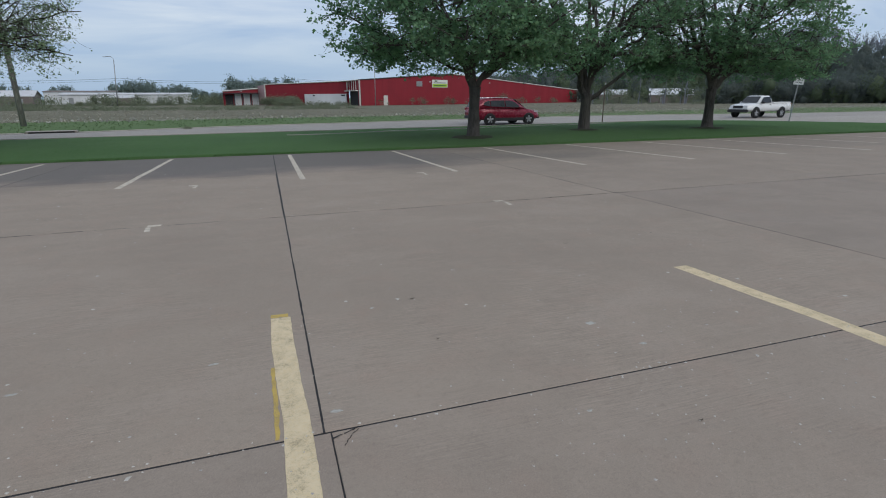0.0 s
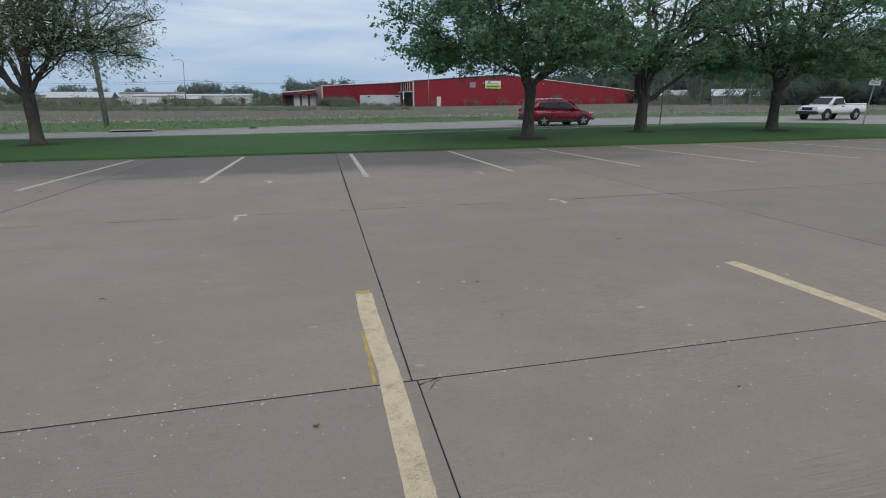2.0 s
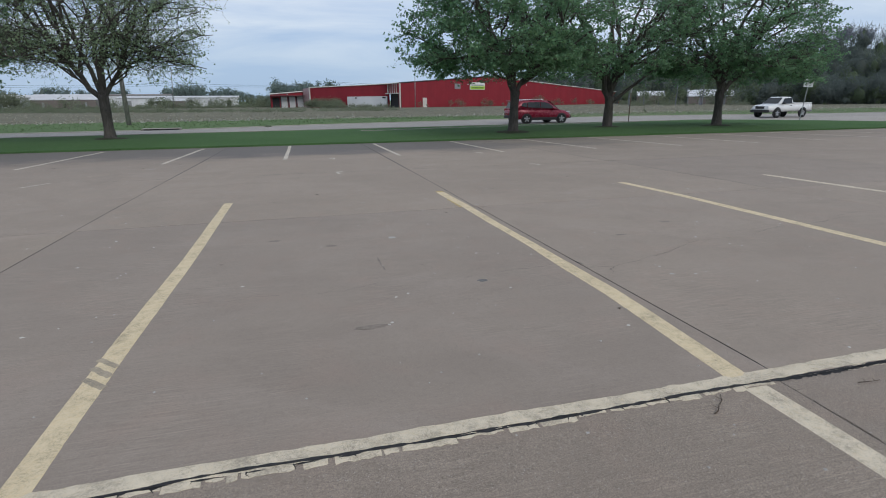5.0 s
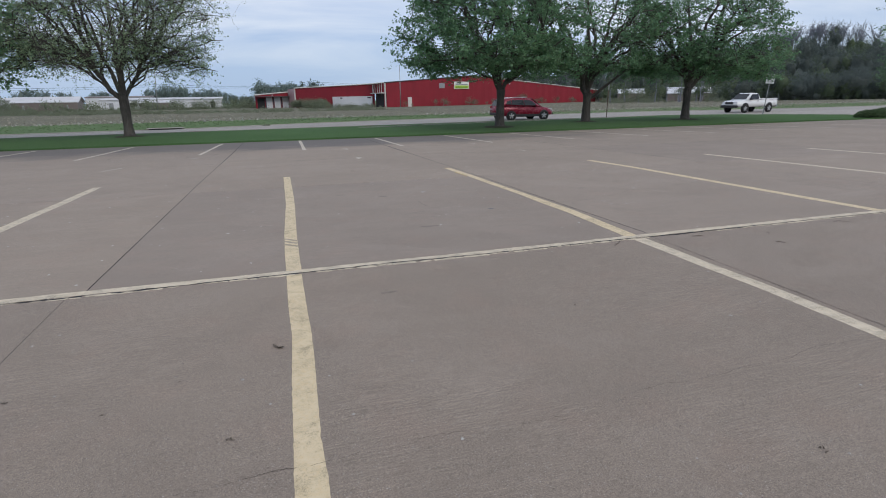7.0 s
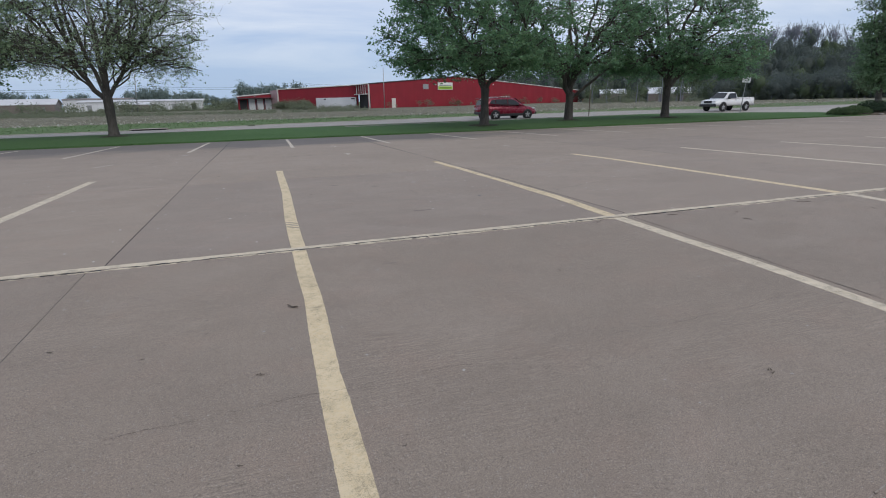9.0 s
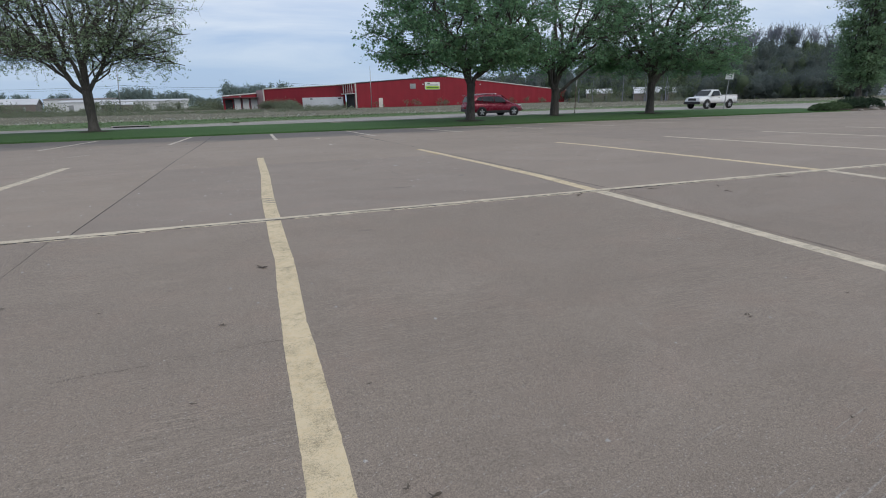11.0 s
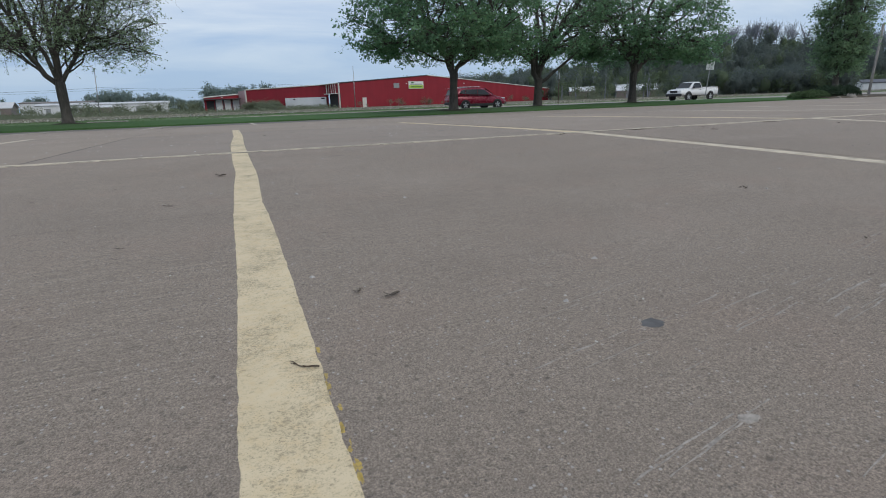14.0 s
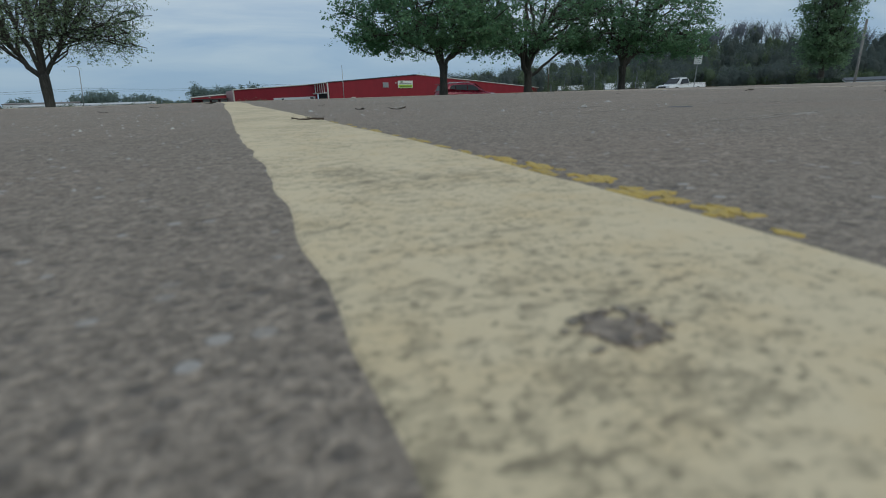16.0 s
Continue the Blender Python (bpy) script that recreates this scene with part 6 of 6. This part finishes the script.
def wheel(car, x, y, r, side):
    w = new("wheel")
    w.parent = car
    w.location = (x, y, r)
    bm = bmesh.new()
    prof = [(r * 0.64, 0.095), (r * 0.9, 0.11), (r * 0.985, 0.08), (r, 0.0), (r * 0.985, -0.08), (r * 0.9, -0.11), (r * 0.64, -0.095)]
    n = 28
    rings = [[bm.verts.new((q * math.cos(2 * math.pi * i / n), d, q * math.sin(2 * math.pi * i / n))) for i in range(n)] for q, d in prof]
    for a, b in zip(rings, rings[1:]):
        for i in range(n):
            bm.faces.new((a[i], a[(i + 1) % n], b[(i + 1) % n], b[i]))
    part("tyre", bm, M["tyre"], w, smooth=True)
    bm = bmesh.new()
    bmesh.ops.create_cone(bm, cap_ends=True, segments=24, radius1=r * 0.63, radius2=r * 0.63, depth=0.05, matrix=Matrix.Translation((0, side * 0.02, 0)) @ Matrix.Rotation(radians(90), 4, "X"))
    part("wheel_disc", bm, M["rim"], w)
    bm = bmesh.new()
    for i in range(5):
        m = Matrix.Rotation(2 * math.pi * i / 5, 4, "Y")
        for d in (-0.05, 0.05):
            b2 = box_bm(r * 0.11, 0.03, r * 0.62, (d * r * 1.4, side * 0.075, r * 0.30), 0.004)
            b2.transform(m)
            me = bpy.data.meshes.new("tmp")
            b2.to_mesh(me)
            b2.free()
            bm.from_mesh(me)
            bpy.data.meshes.remove(me)
    bmesh.ops.create_cone(bm, cap_ends=True, segments=12, radius1=r * 0.16, radius2=r * 0.12, depth=0.05, matrix=Matrix.Translation((0, side * 0.085, 0)) @ Matrix.Rotation(radians(90), 4, "X"))
    part("rim", bm, M["rim"], w)


def quad_pane(name, pts, mat, car, off=0.012):
    """A pane over four or more points, with thickness."""
    p = [Vector(q) for q in pts]
    nrm = (p[1] - p[0]).cross(p[2] - p[0]).normalized() * off
    n = len(p)
    v = p + [q + nrm for q in p]
    f = [tuple(range(n - 1, -1, -1)), tuple(range(n, 2 * n))] + [(i, (i + 1) % n, (i + 1) % n + n, i + n) for i in range(n)]
    return solid(name, v, f, mat, car)


def suv(m, paint, label):
    """Nose towards +x; wheels on the ground at z 0."""
    car = thing("car", m, label, "car")
    L = [(-2.20, 0.55, 0.92, 0.72, 0.70), (-2.12, 0.40, 1.04, 0.84, 0.80), (-1.75, 0.32, 1.08, 0.90, 0.87), (-1.0, 0.28, 1.06, 0.91, 0.89), (0.2, 0.27, 1.03, 0.91, 0.89),
         (0.95, 0.28, 1.01, 0.91, 0.87), (1.55, 0.30, 0.95, 0.89, 0.82), (2.0, 0.34, 0.86, 0.82, 0.70), (2.22, 0.42, 0.74, 0.66, 0.52), (2.28, 0.50, 0.66, 0.5, 0.42)]
    v, f = hull(L)
    solid("body", v, f, paint, car, smooth=True)
    C = [(-2.12, 1.02, 1.08, 0.78, 0.76), (-1.95, 1.02, 1.50, 0.82, 0.66), (-1.70, 1.02, 1.63, 0.85, 0.66), (-1.0, 1.01, 1.68, 0.86, 0.68), (-0.1, 1.0, 1.67, 0.86, 0.68), (0.35, 0.99, 1.60, 0.86, 0.66), (0.75, 0.98, 1.34, 0.84, 0.68), (1.25, 0.95, 1.0, 0.80, 0.74)]
    v, f = hull(C, False)
    solid("cabin", v, f, paint, car, smooth=True)
    for s in (1, -1):
        def side_pane(pts):
            q = [(x, s * (0.885 - (z - 1.02) * 0.30), z) for x, z in pts]
            return quad_pane("window", q if s < 0 else q[::-1], M["glass"], car)
        side_pane([(-0.28, 1.12), (0.74, 1.09), (0.40, 1.42), (0.10, 1.51), (-0.28, 1.53)])
        side_pane([(-1.28, 1.17), (-0.33, 1.12), (-0.33, 1.53), (-1.28, 1.53)])
        side_pane([(-1.80, 1.26), (-1.33, 1.17), (-1.33, 1.52), (-1.62, 1.46)])
        part("sill", box_bm(2.1, 0.06, 0.2, (-0.03, s * 0.895, 0.36), 0.02), M["car_trim"], car, "black lower cladding")
        part("door_handle", box_bm(0.2, 0.03, 0.03, (-0.75, s * 0.93, 0.95), 0.01), paint, car)
        part("door_handle", box_bm(0.2, 0.03, 0.03, (0.1, s * 0.93, 0.93), 0.01), paint, car)
        part("mirror", box_bm(0.16, 0.2, 0.13, (0.62, s * 1.0, 1.08), 0.04), paint, car)
        part("headlight", box_bm(0.34, 0.2, 0.1, (1.94, s * 0.66, 0.81), 0.04), M["lamp_clear"], car)
        part("tail_light", box_bm(0.2, 0.16, 0.2, (-2.08, s * 0.74, 1.0), 0.04), M["lamp_red"], car)
        part("roof_rail", box_bm(1.7, 0.04, 0.05, (-0.85, s * 0.62, 1.71), 0.015), M["chrome"], car, "silver roof rail")
        part("window_trim", box_bm(2.2, 0.015, 0.02, (-0.55, s * 0.893, 1.055), 0.004), M["car_trim"], car)
        for x in (-1.38, 1.32):
            bm = bmesh.new()
            bmesh.ops.create_cone(bm, cap_ends=True, segments=28, radius1=0.395, radius2=0.395, depth=0.08, matrix=Matrix.Translation((x, s * 0.885, 0.36)) @ Matrix.Rotation(radians(90), 4, "X"))
            part("wheel_arch", bm, M["car_trim"], car)
            wheel(car, x, s * 0.86, 0.355, s)
    quad_pane("windscreen", [(1.16, -0.70, 1.03), (1.16, 0.70, 1.03), (0.46, 0.60, 1.585), (0.46, -0.60, 1.585)], M["glass"], car, 0.03)
    quad_pane("rear_window", [(-2.10, 0.64, 1.12), (-2.10, -0.64, 1.12), (-1.94, -0.58, 1.54), (-1.94, 0.58, 1.54)], M["glass"], car, 0.03)
    part("bumper", box_bm(0.2, 1.3, 0.16, (2.2, 0, 0.44), 0.05), M["car_trim"], car)
    part("bumper", box_bm(0.2, 1.4, 0.2, (-2.16, 0, 0.5), 0.05), M["car_trim"], car)
    part("spoiler", box_bm(0.3, 1.2, 0.05, (-2.02, 0, 1.63), 0.02), paint, car)
    return car


def pickup(m, paint, label):
    car = thing("pickup", m, label, "pickup truck")
    L = [(-2.42, 0.55, 1.02, 0.80, 0.80), (-2.36, 0.5, 1.06, 0.85, 0.85), (-1.0, 0.48, 1.06, 0.87, 0.86), (0.9, 0.46, 1.04, 0.87, 0.85), (1.9, 0.46, 1.0, 0.85, 0.80), (2.3, 0.5, 0.92, 0.80, 0.72), (2.4, 0.55, 0.84, 0.74, 0.66)]
    v, f = hull(L)
    solid("body", v, f, paint, car, smooth=True)
    C = [(-0.30, 1.02, 1.10, 0.80, 0.78), (-0.23, 1.02, 1.54, 0.82, 0.64), (-0.08, 1.02, 1.60, 0.83, 0.64), (0.5, 1.02, 1.61, 0.83, 0.64), (0.72, 1.02, 1.55, 0.83, 0.63), (1.34, 1.0, 1.05, 0.80, 0.74)]
    v, f = hull(C, False)
    solid("cabin", v, f, paint, car, smooth=True)
    part("bed_well", box_bm(1.95, 1.3, 0.06, (-1.34, 0, 1.05), 0.01), M["car_trim"], car, "dark open cargo bed")
    for s in (1, -1):
        part("bed_rail", box_bm(2.05, 0.12, 0.1, (-1.35, s * 0.78, 1.1), 0.03), paint, car)
        q = [(x, s * (0.87 - (z - 1.02) * 0.32), z) for x, z in [(-0.10, 1.10), (1.08, 1.08), (0.68, 1.49), (-0.07, 1.52)]]
        quad_pane("window", q if s < 0 else q[::-1], M["glass"], car)
        part("mirror", box_bm(0.12, 0.2, 0.16, (0.98, s * 0.98, 1.12), 0.04), M["car_trim"], car)
        part("headlight", box_bm(0.12, 0.3, 0.16, (2.33, s * 0.56, 0.82), 0.03), M["lamp_clear"], car)
        part("tail_light", box_bm(0.08, 0.14, 0.3, (-2.4, s * 0.74, 0.88), 0.02), M["lamp_red"], car)
        part("door_handle", box_bm(0.18, 0.03, 0.04, (0.05, s * 0.885, 0.95), 0.01), M["car_trim"], car)
        for x in (-1.38, 1.5):
            bm = bmesh.new()
            bmesh.ops.create_cone(bm, cap_ends=True, segments=28, radius1=0.42, radius2=0.42, depth=0.08, matrix=Matrix.Translation((x, s * 0.845, 0.4)) @ Matrix.Rotation(radians(90), 4, "X"))
            part("wheel_arch", bm, M["car_trim"], car)
            wheel(car, x, s * 0.82, 0.355, s)
    quad_pane("windscreen", [(1.28, -0.66, 1.08), (1.28, 0.66, 1.08), (0.77, 0.57, 1.53), (0.77, -0.57, 1.53)], M["glass"], car, 0.03)
    quad_pane("rear_window", [(-0.30, 0.60, 1.16), (-0.30, -0.60, 1.16), (-0.245, -0.55, 1.5), (-0.245, 0.55, 1.5)], M["glass"], car, 0.03)
    part("grille", box_bm(0.06, 0.8, 0.2, (2.4, 0, 0.8), 0.02), M["car_trim"], car)
    part("bumper", box_bm(0.22, 1.62, 0.22, (2.38, 0, 0.52), 0.05), M["car_trim"], car)
    part("bumper", box_bm(0.16, 1.6, 0.18, (-2.46, 0, 0.52), 0.04), M["chrome"], car)
    part("tailgate", box_bm(0.06, 1.5, 0.5, (-2.42, 0, 0.85), 0.02), paint, car)
    return car


suv(pose(13.65, road_near(13.65) + 2.0, -0.345, 0, 0, 5.4) @ Matrix.Diagonal((0.95, 1, 0.88, 1)), M["car_red"], "dark red compact sport utility car on the street")
pickup(pose(34.9, road_near(34.9) + 1.2, -0.345, 0, 0, 184) @ Matrix.Diagonal((0.92, 0.97, 0.96, 1)), M["car_white"], "white single-cab pickup truck on the street")
suv(pose(62, 24.0, -0.28, 0, 0, 160), M["car_dark"], "dark sport utility car parked beyond the driveway")

# ---- litter on the lot ----


def twig_thing(name, x, y, length, r, ang, seed, label, lift=0.004, parent=None):
    rng = np.random.default_rng(seed)
    v, f = [], []
    pts, p, a = [], np.array([-length / 2, 0.0, r * 1.2]), 0.0
    for i in range(8):
        pts.append(p.copy())
        a += rng.normal(0, 0.28)
        p = p + np.array([math.cos(a), math.sin(a), 0]) * length / 7
        p[2] = r * 1.2 + abs(rng.normal(0, r * 0.9))
    tube(v, f, pts, [r * (1.25 - 0.1 * i) for i in range(8)], 6)
    for k in (2, 5):
        e = pts[k] + np.array([math.cos(a + 1.2), math.sin(a + 1.2), 0.3]) * length * 0.16
        tube(v, f, [pts[k], (pts[k] + e) / 2, e], [r * 0.7, r * 0.5, r * 0.3], 5)
    ob = solid(name, v, f, M["twig"], parent, smooth=True)
    ob.matrix_world = pose(x, y, z_lot(y) + lift, 0, 0, ang)
    return tagged(ob, label, "twig", "twigs on the lot")


def leaf_clump(x, y, size, seed, label, turn=0.0):
    """Shrivelled leaves on one stalk: slender pointed lobes that curl up at the tips."""
    rng = np.random.default_rng(seed)
    v, f = [], []
    lobes = int(rng.integers(3, 6))
    for k in range(lobes):
        a = rng.uniform(-0.5, 0.5) + (math.pi if k % 2 else 0.0) + (k // 2) * 0.7
        long = size * rng.uniform(0.45, 1.0)
        wide = size * rng.uniform(0.12, 0.26)
        bend, lift = rng.uniform(-0.8, 0.8), rng.uniform(0.03, 0.14)
        n = 6
        base = len(v)
        for i in range(n + 1):
            t = i / n
            w = wide * math.sin(math.pi * min(1.0, 0.12 + t * 0.86)) ** 0.8
            ang = a + bend * t
            cx, cy = math.cos(ang) * long * t, math.sin(ang) * long * t
            for q in (-1, 0, 1):
                v.append((cx - math.sin(ang) * w * q, cy + math.cos(ang) * w * q, 0.0012 + k * 0.0004 + size * lift * t * t + abs(q) * wide * 0.5 * t))
        for i in range(n):
            for j in range(2):
                q = base + i * 3 + j
                f.append((q, q + 1, q + 4, q + 3))
    ob = solid("dead_leaf", v, f, M["dead_leaf"], smooth=True)
    ob.matrix_world = pose(x, y, z_lot(y) + 0.002, 0, 0, turn or seed * 47)
    return tagged(ob, label, "dead leaf", "dead leaves on the lot")


twig_thing("twig", -2.713, -8.372, 0.05, 0.0011, 160, 4, "thin crooked dark twig lying on the stall line", 0.0012)
for i, (x, y, s) in enumerate([(-2.826, -6.396, 0.11), (-2.527, -8.171, 0.052), (-2.577, -8.127, 0.036), (-3.20, -7.988, 0.06), (-2.565, -7.672, 0.03), (-3.045, -7.597, 0.04), (-1.42, -8.296, 0.03), (-0.546, -7.696, 0.03), (-3.459, -6.761, 0.03), (-3.225, -6.594, 0.03), (-1.254, -6.388, 0.05), (-3.23, -6.432, 0.03), (-3.846, -6.554, 0.05), (-1.116, -7.707, 0.03), (-7.6, 7.8, 0.12), (-6.7, 5.8, 0.12), (-1.0, -3.27, 0.05), (3.2, 0.64, 0.05), (-3.0, -7.06, 0.025), (-3.04, -7.6, 0.018), (-1.47, -7.47, 0.02), (-2.25, -7.68, 0.018), (-0.12, -4.45, 0.05), (2.37, 0.85, 0.07),
                              (0.78, 0.01, 0.05), (0.75, -0.59, 0.035), (-2.42, -2.85, 0.05), (-3.57, -0.39, 0.07), (-4.3, 5.8, 0.12), (-4.9, 5.2, 0.1), (3.3, 0.9, 0.05), (1.45, -1.6, 0.03), (-0.305, -1.455, 0.065), (-2.14, -0.18, 0.05), (-2.985, -7.06, 0.05)]):
    leaf_clump(x, y, s * 0.36, 60 + i, "curled dark dead leaves on the concrete")
for i, (x, y, l, a) in enumerate([(1.0, -5.6, 0.16, 10), (-1.12, -7.73, 0.035, 30), (0.87, -5.78, 0.12, 5), (-0.3, -5.47, 0.3, 4), (2.2, -5.9, 0.1, 50), (3.1, -6.2, 0.08, 20), (-1.6, 0.3, 0.1, 15), (-1.11, -7.71, 0.025, 80), (0.4, -5.45, 0.2, 0), (1.9, -5.46, 0.25, 3)]):
    twig_thing("twig", x, y, l * 0.55, 0.0017, a, 90 + i, "short dark fallen twig on the concrete")
blob("oil_spot", -2.187, -8.452, 0.021, 0.017, M["stain"], 51, 0.0006, "small dark round stain")
blob("oil_spot", -0.69, -3.74, 0.035, 0.03, M["stain"], 52, 0.0006, "small dark round stain")


def build_grit():
    """Loose sand grains, pebbles and pale paint chips."""
    rng = np.random.default_rng(15)
    vs, fs = [], []
    spots = [(rng.uniform(-9, 9), rng.uniform(-9.4, 9), rng.uniform(0.003, 0.010)) for i in range(1500)]
    spots += [(-2.8 + rng.normal(0, 0.5), -8.4 + rng.uniform(-0.6, 1.6), rng.uniform(0.0008, 0.0026)) for i in range(1500)]
    chips = [(rng.uniform(-7, 7), rng.uniform(-5.2, 8), rng.uniform(0.005, 0.008) * rng.uniform(0.8, 2.4)) for i in range(430)]
    chips += [(-0.9 + rng.normal(0, 0.45), -1.15 + rng.normal(0, 0.4), rng.uniform(0.002, 0.007)) for i in range(160)]
    chips += [(1.5 + rng.normal(0, 0.6), -1.5 + rng.normal(0, 0.5), rng.uniform(0.002, 0.007)) for i in range(160)]
    chips += [(rng.uniform(-7, 6), -1.2 + rng.choice((-1, 1)) * rng.uniform(0.008, 0.03), rng.uniform(0.0025, 0.009)) for i in range(150)]
    chips += [(-2.8 + rng.normal(0, 0.5), -8.4 + rng.uniform(-0.5, 1.6), rng.uniform(0.0015, 0.0035)) for i in range(70)]
    first_chip = None
    for k, (x, y, r) in enumerate(spots + chips):
        if k == len(spots):
            first_chip = len(fs) // 4
        if (abs(x + 2.74) < 0.075 and y < 0) or (y < -8.5 and r > 0.0018) or y < -8.85:
            continue
        base = len(vs)
        a = rng.uniform(0, 6.28)
        z = z_lot(y)
        for k in range(4):
            t = a + k * 1.57 + rng.uniform(-0.4, 0.4)
            q = r * rng.uniform(0.6, 1.2)
            vs.append((x + math.cos(t) * q, y + math.sin(t) * q, z))
        vs.append((x, y, z + min(0.005, r * rng.uniform(0.4, 0.9))))
        for k in range(4):
            fs.append((base + k, base + (k + 1) % 4, base + 4))
    grit = solid("loose_grit", vs, fs, [M["pebble"], M["chip"]])
    grit.data.polygons.foreach_set("material_index", [1 if k // 4 >= first_chip else 0 for k in range(len(fs))])
    tagged(grit, "pale loose grit and small pebbles strewn on the concrete", "grit", kind="stuff")


build_grit()
# faint dark smudges and a stray dab of paint
for i, (x, y, rx, ry) in enumerate([(-2.194, -5.865, 0.05, 0.02), (-2.07, -2.19, 0.06, 0.03), (-1.28, -3.08, 0.008, 0.1), (-1.275, -3.25, 0.007, 0.07), (-1.6, -2.5, 0.05, 0.04), (0.9, -2.9, 0.06, 0.03), (1.62, -2.55, 0.05, 0.03), (-1.5, -4.3, 0.09, 0.03)]):
    blob("smudge", x, y, rx, ry, M["smudge"], 230 + i, 0.0005, "faint dark smudge on the concrete", 24, 0.7)
strip("paint_dab", -5.99, 2.62, -5.78, 3.12, 0.05, M["paint_white"], 321, 0.012, 0.0008, 0.03, "stray whitish dab of paint")
strip("paint_dab", -5.55, 3.9, -5.2, 4.2, 0.04, M["paint_thin"], 322, 0.012, 0.0006, 0.03, "faint stray dab of paint")
# short painted corner marks left by the layout crew
for i, (x, y, turn) in enumerate(((-1.10, 2.96, 1), (2.75, 2.95, -1), (-1.04, 6.05, -1), (2.70, 6.22, -1))):
    strip("layout_mark", x - 0.07, y + 0.05, x + 0.06, y + 0.05, 0.085, M["paint_white"], 340 + i, 0.008, 0.0008, 0.02, "short whitish painted corner mark")
    strip("layout_mark", x - 0.05 * turn, y - 0.02, x - 0.02 * turn, y - 0.24, 0.05, M["paint_white"], 350 + i, 0.008, 0.0008, 0.02, "short whitish painted corner mark")
# pale scuffs and spilt cement
for i, (x, y, rx, ry) in enumerate([(1.59, -0.68, 0.03, 0.02), (1.69, -0.98, 0.02, 0.015), (-0.31, -0.49, 0.03, 0.012), (0.17, -1.07, 0.025, 0.012), (0.52, -0.05, 0.015, 0.01),
                                  (-1.06, -2.37, 0.035, 0.03), (0.59, -3.99, 0.02, 0.015), (-2.27, -8.69, 0.016, 0.009), (-1.09, -0.49, 0.03, 0.012), (1.1, -1.4, 0.012, 0.008), (-4.7, 5.0, 0.1, 0.04)]):
    blob("cement_scuff", x, y, rx, ry, M["scuff" if y > -8 else "scrape"], 130 + i, 0.0007, "pale cement scuff")

rs = random.Random(71)
for i in range(60):
    x, y = rs.uniform(-2.5, -1.2), rs.uniform(-8.9, -8.2)
    l = rs.uniform(0.04, 0.2)
    strip("scratch", x, y, x + l, y + l * rs.uniform(0.2, 0.28), rs.uniform(0.0012, 0.004), M["scrape"], 400 + i, 0.002, 0.00025, 0.006, "pale scratch in the concrete", 0.003)
